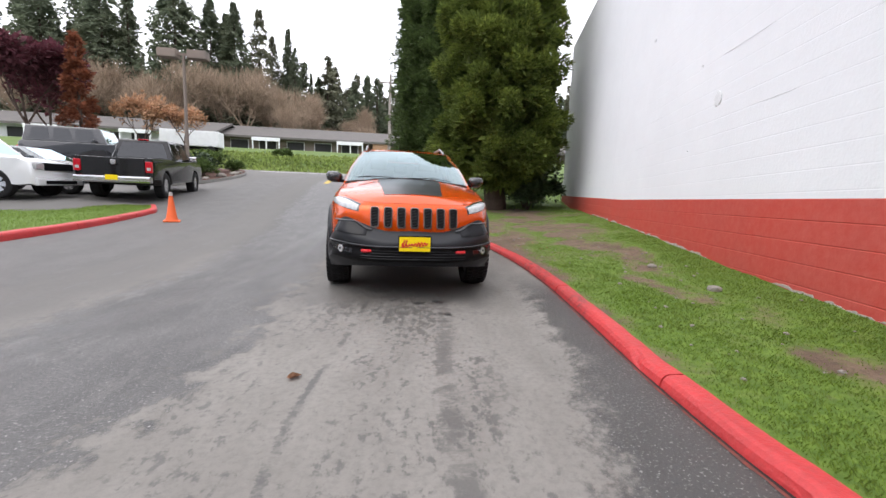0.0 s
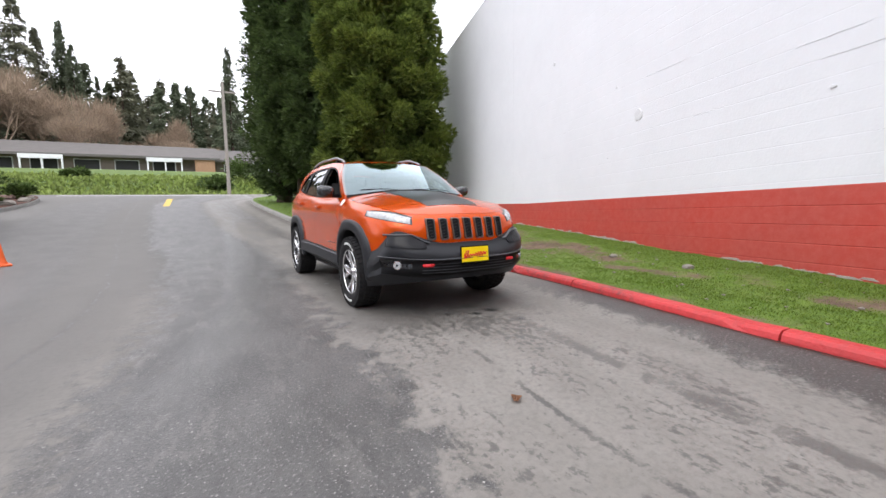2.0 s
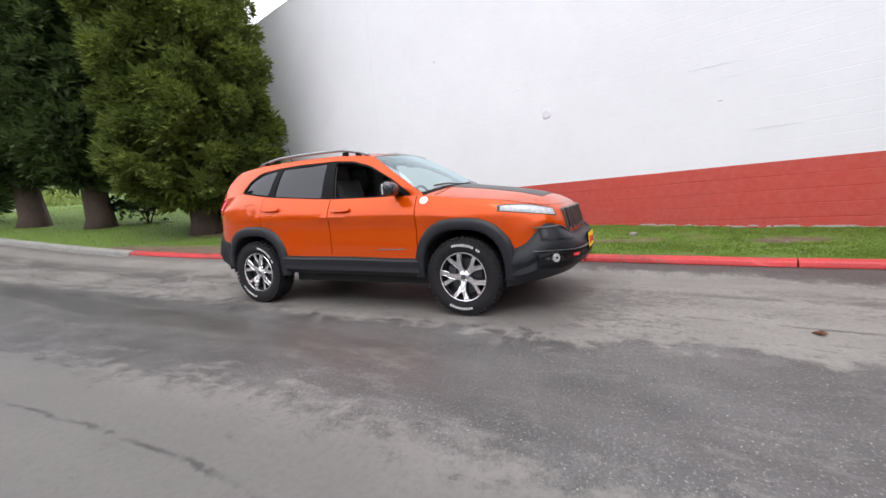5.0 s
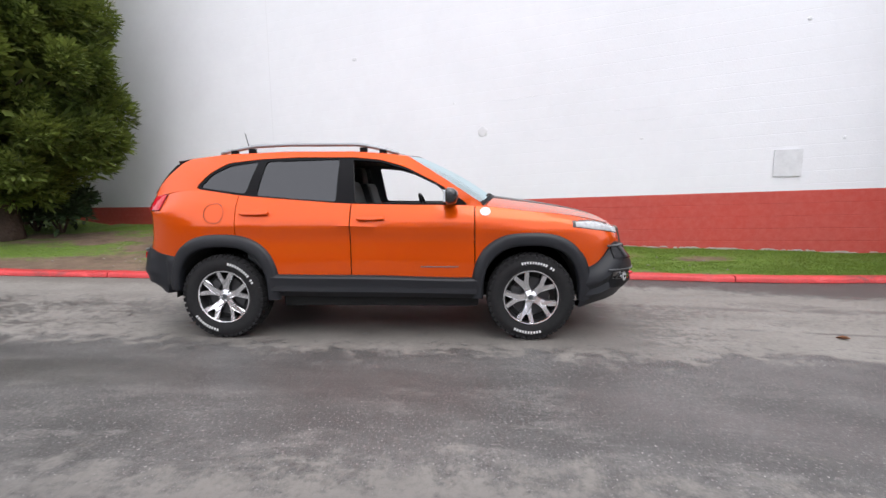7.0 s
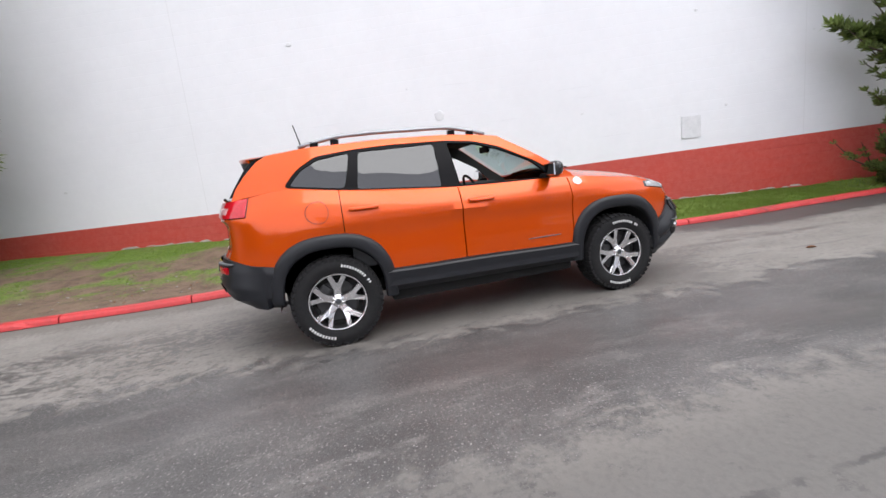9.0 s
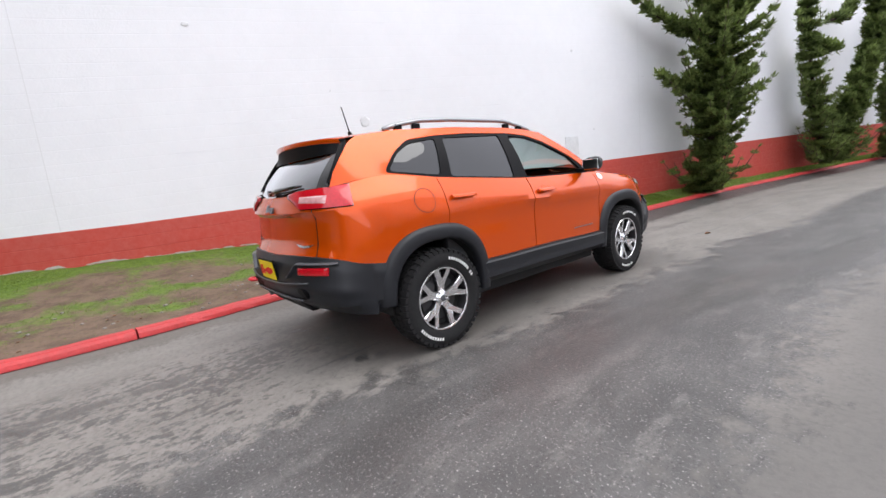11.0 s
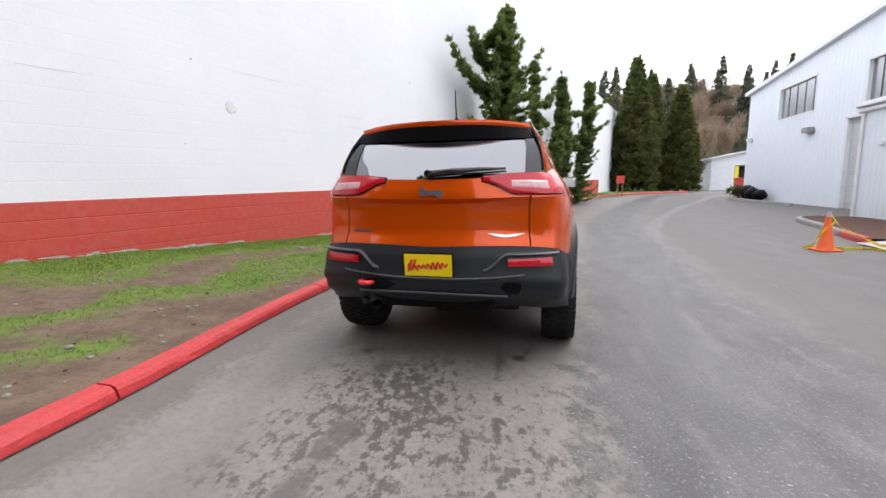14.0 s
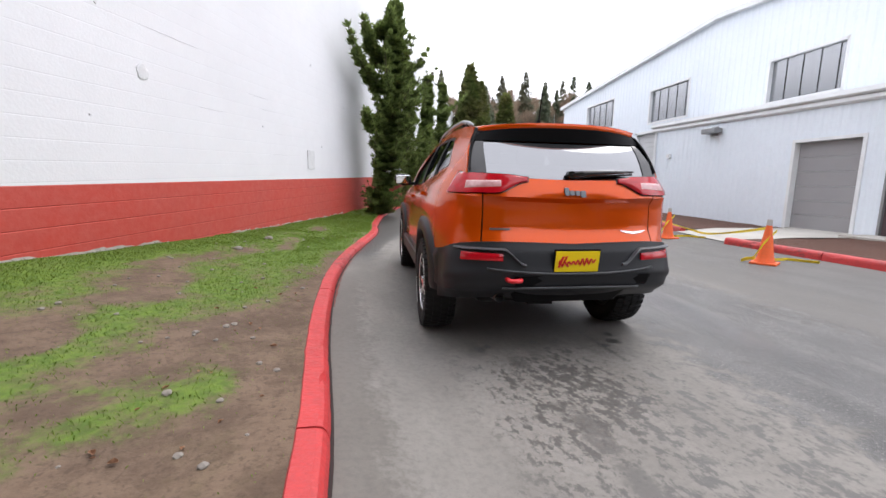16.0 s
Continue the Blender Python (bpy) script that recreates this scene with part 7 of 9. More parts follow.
    revolve_x("centre_cap", [(-0.094, 0.0), (-0.093, 0.018), (-0.087, 0.024)], M_BADGE, hub, 20)
    for k in range(5):
        a = 2 * math.pi * (k + 0.5) / 5 + math.pi
        v, f = tube_data([(-0.088, 0.050 * math.sin(a), 0.050 * math.cos(a)), (-0.06, 0.050 * math.sin(a), 0.050 * math.cos(a))], 0.009, 6)
        mesh_object("lug_nut", v, f, M_CHROME, hub)
    revolve_x("brake_disc", [(-0.005, 0.05), (-0.03, 0.06), (-0.032, 0.165), (-0.01, 0.165), (-0.01, 0.05)], M_DISC, w, 32)
    part("caliper", box_bm(-0.055, 0.02, 0.09, 0.175, -0.06, 0.06, bevel=0.015), M_DISC, w)
    revolve_x("wheel_back", [(-0.03, 0.17), (-0.025, 0.21)], M_WELL, w, 32)
    return w


def build_suv():
    car = tagged(new("suv"), "bright orange SUV with black cladding parked beside the red kerb", "car")
    body = new("body")
    body.parent = car
    K = {"a": knot_of_y(-0.88), "b": knot_of_y(0.175), "c": knot_of_y(1.17)}
    for side in (1, -1):
        skin_panel("front_fender", 2.05, K["a"] - 0.008, side, M_ORANGE, body)
        dl = []
        for nm, a, b in (("front_door", K["a"], K["b"]), ("rear_door", K["b"], K["c"])):
            dl.append(skin_panel(nm, a + 0.006, b - 0.006, side, M_ORANGE, car))
        skin_panel("rear_quarter", K["c"] + 0.008, 13.72, side, M_ORANGE, body, zhi=lambda k: prof(k)[0][4] if k < 12.3 else prof(k)[0][4])
        # door handles
        for d, yc, zc in ((dl[0], 0.0, 1.055), (dl[1], 1.0, 1.105)):
            def bar(k, z, off=0.0, s=side):
                return skin(k, z, off, s)
            ka, kb = knot_of_y(yc - 0.115), knot_of_y(yc + 0.115)
            skin_patch("door_handle", ka, kb, lambda t: zc - 0.012 - 0.004 * math.sin(math.pi * t), lambda t: zc + 0.014, 0.018, 0.022, side, M_ORANGE, d, nu=12)
            skin_patch("handle_cup", knot_of_y(yc - 0.06), knot_of_y(yc + 0.06), lambda t: zc - 0.030 * math.sin(math.pi * t) - 0.012, lambda t: zc + 0.030 * math.sin(math.pi * t) + 0.012, 0.0005, 0.002, side, M_ORANGE, d, nu=12)
        skin_patch("door_nameplate", knot_of_y(-0.72), knot_of_y(-0.40), lambda t: 0.628, lambda t: 0.637, 0.001, 0.004, side, M_BADGE, dl[0], "thin grey nameplate bars", nu=12, nv=3)
        # round fuel cap outline, fender badge
        if side < 0:
            vs, fs = [], []
            for r in (0.083, 0.088):
                for i in range(40):
                    a = 2 * math.pi * i / 40
                    vs.append(skin(knot_of_y(1.375 + r * math.cos(a)), 1.105 + r * math.sin(a), 0.0015, side))
            fs = [(i, (i + 1) % 40, 40 + (i + 1) % 40, 40 + i) for i in range(40)]
            mesh_object("fuel_cap", vs, fs, M_DARK_SEAM, body, label="round fuel filler cap")
        vs = []
        for i in range(20):
            a = 2 * math.pi * i / 20
            vs.append(skin(knot_of_y(-0.955 + 0.035 * math.cos(a)), 1.105 + 0.035 * math.sin(a), 0.006, side))
        mesh_object("fender_badge", vs, [tuple(range(20)) if side > 0 else tuple(range(20))[::-1]], M_LETTER, body, label="small round pale badge")
        # lower cladding
        clad_panel("front_bumper_side", 2.9, knot_of_y(-1.76), side, car)
        clad_panel("rocker_panel", knot_of_y(-0.90), knot_of_y(0.88), side, car)
        clad_panel("rear_bumper_side", knot_of_y(1.74), 13.0, side, car)
        # wheel arch flares
        for yc in ARCHES:
            rows = []
            n = 44
            for i in range(n + 1):
                t = i / n
                a = math.pi * (0.03 + 0.94 * t)
                row = []
                for (ry, rz), off in (((0.405, 0.430), -0.05), ((0.405, 0.430), 0.030), ((0.420, 0.447), 0.040), ((0.475, 0.505), 0.034), ((0.500, 0.532), 0.022), ((0.508, 0.540), -0.004)):
                    e = 2 / 2.6
                    cy, cz = math.cos(a), math.sin(a)
                    y = yc + ry * math.copysign(abs(cy) ** e, cy)
                    z = 0.385 + rz * abs(cz) ** e
                    p = skin(knot_of_y(y), max(z, 0.60), off, side)
                    p.y = y if 4.6 < knot_of_y(y) < 11.8 else p.y
                    p.z = z
                    row.append(p)
                rows.append(row)
            # legs down to the sill
            first = [Vector((p.x - side * 0.012, p.y, 0.425 if yc > 0 else 0.36)) for p in rows[0]]
            last = [Vector((p.x - side * 0.012, p.y, 0.345)) for p in rows[-1]]
            rows = [first] + rows + [last]
            ruled("wheel_arch_flare", rows, M_CLAD, car, flip=side > 0)
            # well liner
            rows = []
            for i in range(25):
                a = math.pi * i / 24
                rows.append([Vector((side * x, yc + 0.445 * math.cos(a), 0.36 + 0.47 * math.sin(a))) for x in (0.50, 0.70, 0.875)])
            ruled("wheel_well", rows, M_WELL, body, flip=side < 0)
            mesh_object("well_back", [(side * 0.5, yc - 0.42, 0.36), (side * 0.5, yc + 0.42, 0.36), (side * 0.5, yc + 0.42, 0.9), (side * 0.5, yc - 0.42, 0.9)], [(0, 1, 2, 3)], M_WELL, body)
        # cabin side
        frame_outer = [(-0.97, belt_z(-0.97) - 0.006)] + [(y, belt_z(y) - 0.006) for y in np.arange(-0.85, 2.0, 0.15)] + [(2.02, 1.262), (1.97, 1.36), (1.90, 1.45), (1.80, 1.555), (1.72, 1.60), (1.4, 1.636), (0.8, 1.652), (0.2, 1.645), (-0.1, 1.622), (-0.30, 1.595), (-0.60, 1.405), (-0.93, 1.185)]
        dlo = rounded([(-0.84, 1.158), (-0.4, 1.164), (0.13, 1.176), (0.35, 1.188), (1.04, 1.246), (1.2, 1.262), (1.62, 1.325), (1.50, 1.46), (1.34, 1.555), (1.04, 1.586), (0.7, 1.598), (0.2, 1.592), (-0.05, 1.566), (-0.28, 1.498), (-0.60, 1.33)], 0.05)
        side_sheet("cabin_frame", frame_outer, [dlo], side, M_ORANGE, body, 0.0, 0.03)
        w1 = rounded([(-0.74, 1.172), (0.155, 1.186), (0.20, 1.570), (-0.05, 1.546), (-0.28, 1.476), (-0.56, 1.335)], 0.03)
        w2 = rounded([(0.325, 1.196), (1.04, 1.256), (0.985, 1.564), (0.32, 1.576)], 0.03)
        w3 = rounded([(1.14, 1.272), (1.575, 1.334), (1.47, 1.452), (1.325, 1.530), (1.06, 1.564)], 0.04)
        trim_outer = [(y + (0.42 - y) * 0.004, z + (1.38 - z) * 0.012) for y, z in dlo]
        side_sheet("window_surround", trim_outer, [w1, w2, w3], side, M_SATIN_BLACK, body, 0.006, 0.02, "satin black window surround")
        side_sheet("inner_trim", [(y * 0.99 + 0.004, z - 0.012 if z > 1.4 else z) for y, z in frame_outer], [w1, w2, w3], side, M_LINER, body, 0.036, 0.008, "dark inner cabin trim")
        side_sheet("rear_door_window", w2, [], side, M_PRIVACY, car, 0.014, 0.004, "dark privacy glass")
        side_sheet("quarter_window", w3, [], side, M_PRIVACY, car, 0.014, 0.004, "dark privacy glass")
        # roof rail
        pts, radii = [], []
        for i in range(33):
            t = i / 32
            y = -0.20 + 1.66 * t
            h = 0.006 + 0.052 * min(1, 5 * t, 5 * (1 - t)) ** 0.8
            z = interp(y, ROOF_Y, ROOF_Z)
            pts.append((side * (cabin_x(y, z) - 0.045), y, z + 0.008 + h))
        v, f = tube_data(pts, 0.017, 8)
        rail = mesh_object("roof_rail", v, f, M_GREY_RAIL, car, smooth=True)
        for y in (-0.06, 0.12, 1.16, 1.33):
            z = interp(y, ROOF_Y, ROOF_Z)
            x = side * (cabin_x(y, z) - 0.045)
            part("rail_foot", box_bm(x - 0.016, x + 0.016, y - 0.035, y + 0.035, z - 0.005, z + 0.045, bevel=0.008), M_SATIN_BLACK, rail)
        # mirror
        mir = new("door_mirror")
        mir.parent = car
        bm = bmesh.new()
        bmesh.ops.create_uvsphere(bm, u_segments=20, v_segments=12, radius=1.0)
        for vv in bm.verts:
            c = vv.co
            y = c.y * 0.085 if c.y < 0 else c.y * 0.028
            vv.co = Vector((side * (0.935 + 0.105 * math.copysign(abs(c.x) ** 0.7, c.x)), -0.665 + y, 1.235 + 0.072 * math.copysign(abs(c.z) ** 0.75, c.z) + 0.012 * c.x))
        part("mirror_cap", bm, M_CLAD_GLOSS, mir, "charcoal mirror cap", smooth=True)
        bm = bmesh.new()
        add_box(bm, min(0.855 * side, 1.02 * side), max(0.855 * side, 1.02 * side), -0.646, -0.628, 1.186, 1.286, bevel=0.004)
        part("mirror_glass", bm, M_MIRROR, mir, "silvered mirror glass")
        add = bmesh.new()
        add_box(add, min(0.78 * side, 0.87 * side), max(0.78 * side, 0.87 * side), -0.72, -0.62, 1.165, 1.205, bevel=0.012)
        part("mirror_arm", add, M_SATIN_BLACK, mir)
        # lamps
        skin_patch("headlamp", 2.25, 4.85, lambda t: 0.893 + 0.075 * t, lambda t: 0.945 + 0.062 * math.sin(1.75 * t) + 0.004, 0.001, 0.010, side, M_LENS, car, "slim clear headlamp with a dark surround")
        skin_patch("headlamp_surround", 2.15, 4.95, lambda t: 0.884 + 0.080 * t, lambda t: 0.955 + 0.062 * math.sin(1.75 * t) + 0.004, -0.003, 0.006, side, M_BLACK, car)
        skin_patch("turn_lamp", 1.62, 3.3, lambda t: 0.672 + 0.020 * t, lambda t: 0.735 + 0.062 * smooth01(0.0, 0.4, t), 0.006, 0.012, side, M_SMOKE_LENS, car, "smoked upper lamp in the bumper", base=clad)
        skin_patch("lamp_brow", 1.45, 3.5, lambda t: 0.715 + 0.075 * smooth01(0.0, 0.4, t), lambda t: 0.728 + 0.075 * smooth01(0.0, 0.4, t), 0.010, 0.016, side, M_CLAD_GREY, car, base=clad, nv=3)
        skin_patch("fog_lamp_pocket", 2.1, 3.45, lambda t: 0.470 + 0.03 * t, lambda t: 0.560 + 0.02 * t, -0.002, 0.008, side, M_BLACK, car, base=clad)
        kf = 2.72
        pf, nf = clad(kf, 0.523, 0.004, side), out_normal(kf)
        nf = Vector((nf.x * side, nf.y, 0))
        fog = new("fog_lamp")
        fog.parent = car
        for nm, rad, dep, mt in (("ring", 0.043, 0.012, M_CHROME), ("lens", 0.034, 0.018, M_LENS), ("bulb_cap", 0.012, 0.022, M_SMOKE_LENS)):
            v, f = tube_data([pf - nf * 0.01, pf + nf * dep], [rad, rad * 0.94], 22)
            mesh_object(nm, v, f, mt, fog)
        skin_patch("lower_valance", 0.0, 3.5, lambda t: 0.405 + 0.035 * smooth01(0.5, 1.0, t), lambda t: 0.556 + 0.01 * t, 0.001, 0.005, side, M_VALANCE, car, "matt black lower valance", base=clad)
        skin_patch("trim_strip", 0.0, 3.6, lambda t: 0.562 + 0.03 * smooth01(0.3, 1.0, t), lambda t: 0.573 + 0.03 * smooth01(0.3, 1.0, t), 0.004, 0.012, side, M_CLAD_GREY, car, base=clad, nv=3)
        hk = new("tow_hook")
        hk.parent = car
        v, f = tube_data([(side * 0.405, -2.25, 0.515), (side * 0.41, -2.315, 0.518), (side * 0.425, -2.335, 0.518), (side * 0.485, -2.335, 0.518), (side * 0.50, -2.315, 0.518), (side * 0.505, -2.25, 0.515)], 0.0165, 8)
        mesh_object("hook_loop", v, f, M_RED_HOOK, hk, smooth=True)
        tl = skin_patch("tail_lamp", 12.05, 14.92, lambda t: 1.137 + 0.075 * smooth01(0.72, 1.0, t), lambda t: min(1.278, 1.275) - 0.022 * t - 0.012 * smooth01(0.8, 1, t), 0.004, 0.022, side, M_RED_LENS, car, "red wraparound tail lamp with a clear band")
        skin_patch("clear_band", 13.15, 14.25, lambda t: 1.166 + 0.012 * t, lambda t: 1.216 + 0.002 * t, 0.022, 0.008, side, M_TAIL_CLEAR, tl, nu=14)
        skin_patch("lamp_surround", 12.02, 14.96, lambda t: 1.130 + 0.078 * smooth01(0.72, 1.0, t), lambda t: 1.279 - 0.024 * t - 0.010 * smooth01(0.8, 1, t), -0.002, 0.010, side, M_BLACK, car)
        skin_patch("rear_reflector", 13.2, 14.35, lambda t: 0.705, lambda t: 0.757 - 0.006 * t, 0.006, 0.010, side, M_RED_LENS, car, base=clad, nu=14)
        skin_patch("bumper_brow", 12.9, 14.9, lambda t: 0.772 - 0.10 * smooth01(0.72, 1.0, t), lambda t: 0.787 - 0.10 * smooth01(0.72, 1.0, t), 0.006, 0.022, side, M_CLAD_GREY, car, base=clad, nv=3)
        # tailgate shut line
        skin_patch("shut_line", 13.748, 13.757, lambda t: 0.80, lambda t: 1.14, -0.001, 0.002, side, M_DARK_SEAM, body, nu=2)
        # spoiler side wing beside the rear glass
        side_sheet("spoiler_wing", [(1.985, 1.295), (2.03, 1.290), (1.975, 1.38), (1.915, 1.47), (1.86, 1.545), (1.80, 1.572), (1.82, 1.52), (1.90, 1.42)], [], side, M_SATIN_BLACK, car, 0.010, 0.010)

    # bumpers and grille across the middle
    for nm, k0, k1, lab in (("front_bumper", 0.0, 2.9, "charcoal front bumper"), ("rear_bumper", 13.0, 16.0, "charcoal rear bumper")):
        verts, faces = [], []
        ks = np.linspace(k0, k1, 26)
        cols = []
        seq = [(k, -1) for k in (ks[::-1] if k0 == 0 else ks)] + [(k, 1) for k in (ks if k0 == 0 else ks[::-1])][1:]
        for k, s in seq:
            hi, lo = prof(k)[0][0] + 0.012, spline(k, KN, CLAD_LOW)
            col = [clad(k, hi + (lo - hi) * j / 16, 0.0, s) for j in range(17)]
            nn = out_normal(k)
            inn = Vector((nn.x * s, nn.y, 0))
            cols.append([col[0] - inn * 0.06] + col + [col[-1] - inn * 0.25])
        ob = ruled(nm, cols, M_CLAD, car, lab, flip=(k0 == 0))
        sharp(ob, 30)
    # nose panel with seven slots: orange strips between dark openings
    cols = []
    seq = [(k, -1) for k in np.linspace(2.05, 0, 25)] + [(k, 1) for k in np.linspace(0, 2.05, 25)][1:]
    for k, s in seq:
        lo, hi = prof(k)[0][0], prof(k)[0][4]
        cols.append([skin(k, lo + (hi - lo) * j / 10, 0.0, s) for j in range(11)])
    ruled("nose_panel", cols, M_ORANGE, body, flip=False)

    def nose(x, z, off):
        k = interp(abs(x), BODY_X[:4], KN[:4])
        p = skin(k, z, off, 1 if x >= 0 else -1)
        p.x = x
        return p
    grille = new("grille")
    grille.parent = car
    for i in range(7):
        xc = -0.39 + 0.13 * i
        slot = rounded([(xc - 0.031, 0.752), (xc + 0.031, 0.752), (xc + 0.034, 0.935), (xc - 0.034, 0.935)], 0.02)
        ring = rounded([(xc - 0.041, 0.738), (xc + 0.041, 0.738), (xc + 0.043, 0.943), (xc - 0.043, 0.943)], 0.024)
        m = len(slot)
        vs = [nose(x, z, -0.01) for x, z in ring] + [nose(x, z, 0.024) for x, z in ring] + [nose(x, z, 0.024) for x, z in slot] + [nose(x, z, 0.0) for x, z in slot]
        fs = []
        for l in range(3):
            for j in range(m):
                q = (l * m + j, l * m + (j + 1) % m, (l + 1) * m + (j + 1) % m, (l + 1) * m + j)
                fs.append(q)
        mesh_object("slot_surround", vs, fs, M_SLOT, grille, label="dull grey slot surround", smooth=False)
        vs = [nose(x, z, 0.012) for x, z in slot]
        mesh_object("slot", vs, [tuple(range(m))[::-1]], M_SATIN_BLACK, grille)
        datas = []
        for q in range(6):
            z = 0.765 + 0.028 * q
            v, f = tube_data([nose(xc - 0.028, z, 0.014), nose(xc + 0.028, z + 0.014, 0.014)], 0.003, 4)
            datas.append((v, f))
        v, f = merge(datas)
        mesh_object("mesh_bars", v, f, M_CLAD, grille)["kind"] = "stuff"
    vs = [nose(x, z, 0.012) for x, z in rounded([(-0.05, 0.958), (0.05, 0.958), (0.05, 0.972), (-0.05, 0.972)], 0.005)]
    # tailgate
    cols = []
    seq = [(k, 1) for k in np.linspace(13.76, 16, 25)] + [(k, -1) for k in np.linspace(16, 13.76, 25)][1:]
    for k, s in seq:
        lo, hi = prof(k)[0][0], prof(k)[0][4]
        col = [skin(k, lo + (hi - lo) * j / 14, 0.0, s) for j in range(15)]
        nn = out_normal(k)
        inn = Vector((nn.x * s, nn.y, 0))
        cols.append([col[0] - inn * 0.03] + col + [col[-1] - inn * 0.06 + Vector((0, 0, 0.006))])
    gate = ruled("tailgate", cols, M_ORANGE, car, "orange tailgate with grey badges", flip=False)
    sharp(gate, 30)

    def rear(x, z, off, f0=skin):
        k = interp(abs(x), BODY_X[::-1][:5], KN[::-1][:5])
        p = f0(k, z, off, 1 if x >= 0 else -1)
        p.x = x
        return p

    def rear_plate(name, poly, off, thick, mat, parent, f0=skin, label=""):
        m = len(poly)
        vs = [rear(x, z, off + thick, f0) for x, z in poly] + [rear(x, z, off - 0.01, f0) for x, z in poly]
        fs = [tuple(range(m))] + [(j, m + j, m + (j + 1) % m, (j + 1) % m) for j in range(m)]
        bm = bmesh.new()
        bv = [bm.verts.new(p) for p in vs]
        for q in fs:
            bm.faces.new([bv[a] for a in q])
        bmesh.ops.triangulate(bm, faces=[fc for fc in bm.faces if len(fc.verts) > 4])
        bmesh.ops.recalc_face_normals(bm, faces=bm.faces)
        return part(name, bm, mat, parent, label)
    for x0, x1, z0, z1 in ((0.042, 0.072, 1.126, 1.178), (0.006, 0.038, 1.128, 1.160), (-0.032, 0.001, 1.128, 1.160), (-0.072, -0.037, 1.116, 1.160)):
        rear_plate("emblem", rounded([(x0, z0), (x1, z0), (x1, z1), (x0, z1)], 0.013), 0.0, 0.012, M_BADGE, gate, label="dark grey emblem piece")
    rear_plate("nameplate", [(-0.57, 0.897), (-0.52, 0.880), (-0.46, 0.873), (-0.40, 0.880), (-0.35, 0.897), (-0.40, 0.893), (-0.46, 0.888), (-0.52, 0.893)], 0.0, 0.008, M_CHROME, gate, label="bright nameplate")
    rear_plate("nameplate", [(0.42, 0.895), (0.55, 0.895), (0.55, 0.907), (0.42, 0.907)], 0.0, 0.006, M_BADGE, gate, label="small dark nameplate")
    # number plate holders with plain yellow dealer plates
    for nm, f0, y, s, zc, x0 in (("rear_plate", rear, 2.270, 1, 0.705, 0.0), ("front_plate", None, -2.385, -1, 0.595, 0.0)):
        pl = new(nm)
        pl.parent = car
        tilt = 8 if s > 0 else -3
        bm = bmesh.new()
        add_box(bm, -0.158, 0.158, -0.008, 0.008, -0.084, 0.084, bevel=0.006)
        o1 = part("frame", bm, M_SATIN_BLACK, pl)
        bm = bmesh.new()
        add_box(bm, -0.150, 0.150, -0.003, 0.003, -0.066, 0.072)
        o2 = part("plate", bm, M_PLATE, pl, "yellow dealer plate with a red scrawl")
        o2.location = (0, 0.009 * s, 0)
        # a red scrawl in place of the name
        datas = []
        pts = []
        for i in range(60):
            t = i / 59
            pts.append(((-0.125 + 0.25 * t) * -s, 0.0135 * s, -0.012 + 0.026 * math.sin(t * 52) * (0.65 + 0.35 * math.cos(t * 9)) + 0.02 * t))
        datas.append(tube_data(pts, 0.0062, 5))
        datas.append(tube_data([(0.125 * s, 0.0135 * s, -0.035), (0.10 * s, 0.0135 * s, 0.035), (0.075 * s, 0.0135 * s, 0.04), (0.09 * s, 0.0135 * s, 0.0), (0.06 * s, 0.0135 * s, -0.03)], 0.008, 5))
        v, f = merge(datas)
        mesh_object("scrawl", v, f, M_PLATE_RED, pl, label="red scrawl")
        for xx in (-0.10, 0.10):
            v, f = tube_data([(xx, 0.012 * s, -0.075), (xx, 0.017 * s, -0.075)], 0.009, 8)
            mesh_object("screw", v, f, M_BLACK, pl)
        pl.matrix_world = pose(x0, y, zc, -tilt if s > 0 else tilt, 0, 0)
    # bumper recess, step panel, exhaust, rear hook
    rear_plate("step_panel", rounded([(-0.55, 0.535), (0.40, 0.535), (0.42, 0.612), (-0.57, 0.612)], 0.03), 0.0, 0.018, M_SATIN_BLACK, car, clad, "black step panel in the rear bumper")
    rear_plate("skid_plate", rounded([(-0.38, 0.40), (0.36, 0.40), (0.42, 0.50), (-0.42, 0.50)], 0.03), -0.03, 0.03, M_SATIN_BLACK, car, clad)
    rear_plate("plate_recess", rounded([(-0.30, 0.628), (0.30, 0.628), (0.40, 0.795), (-0.40, 0.795)], 0.03), -0.012, 0.006, M_CLAD, car, clad)
    # lighter grey tubes on the step; the upper one paints the ledge's highlight
    for nm, z0, x0, x1, rad in (("step_ledge_highlight", 0.626, -0.58, 0.58, 0.007), ("step_edge", 0.530, -0.48, 0.48, 0.008)):
        v, f = tube_data([rear(x, z0 - 0.012 * (x / 0.6) ** 2 * (1 if nm != "step_ledge_highlight" else -2.5), 0.012, clad) for x in np.linspace(x0, x1, 21)], rad, 6)
        mesh_object(nm, v, f, M_CLAD_GREY, car, smooth=True)
    hk = new("tow_hook")
    hk.parent = car
    v, f = tube_data([(0.37, 2.20, 0.585), (0.375, 2.29, 0.587), (0.39, 2.305, 0.587), (0.435, 2.305, 0.587), (0.45, 2.29, 0.587), (0.455, 2.20, 0.585)], 0.015, 8)
    mesh_object("hook_loop", v, f, M_RED_HOOK, hk, smooth=True)
    v, f = tube_data([(0.47, 2.0, 0.43), (0.47, 2.15, 0.44)], 0.032, 14, cap=False)
    ex = mesh_object("exhaust_pipe", v, f, M_STEEL, car, smooth=True)
    # lower front grille opening and skid plate
    def fr(x, z, off):
        k = interp(abs(x), BODY_X[:4], KN[:4])
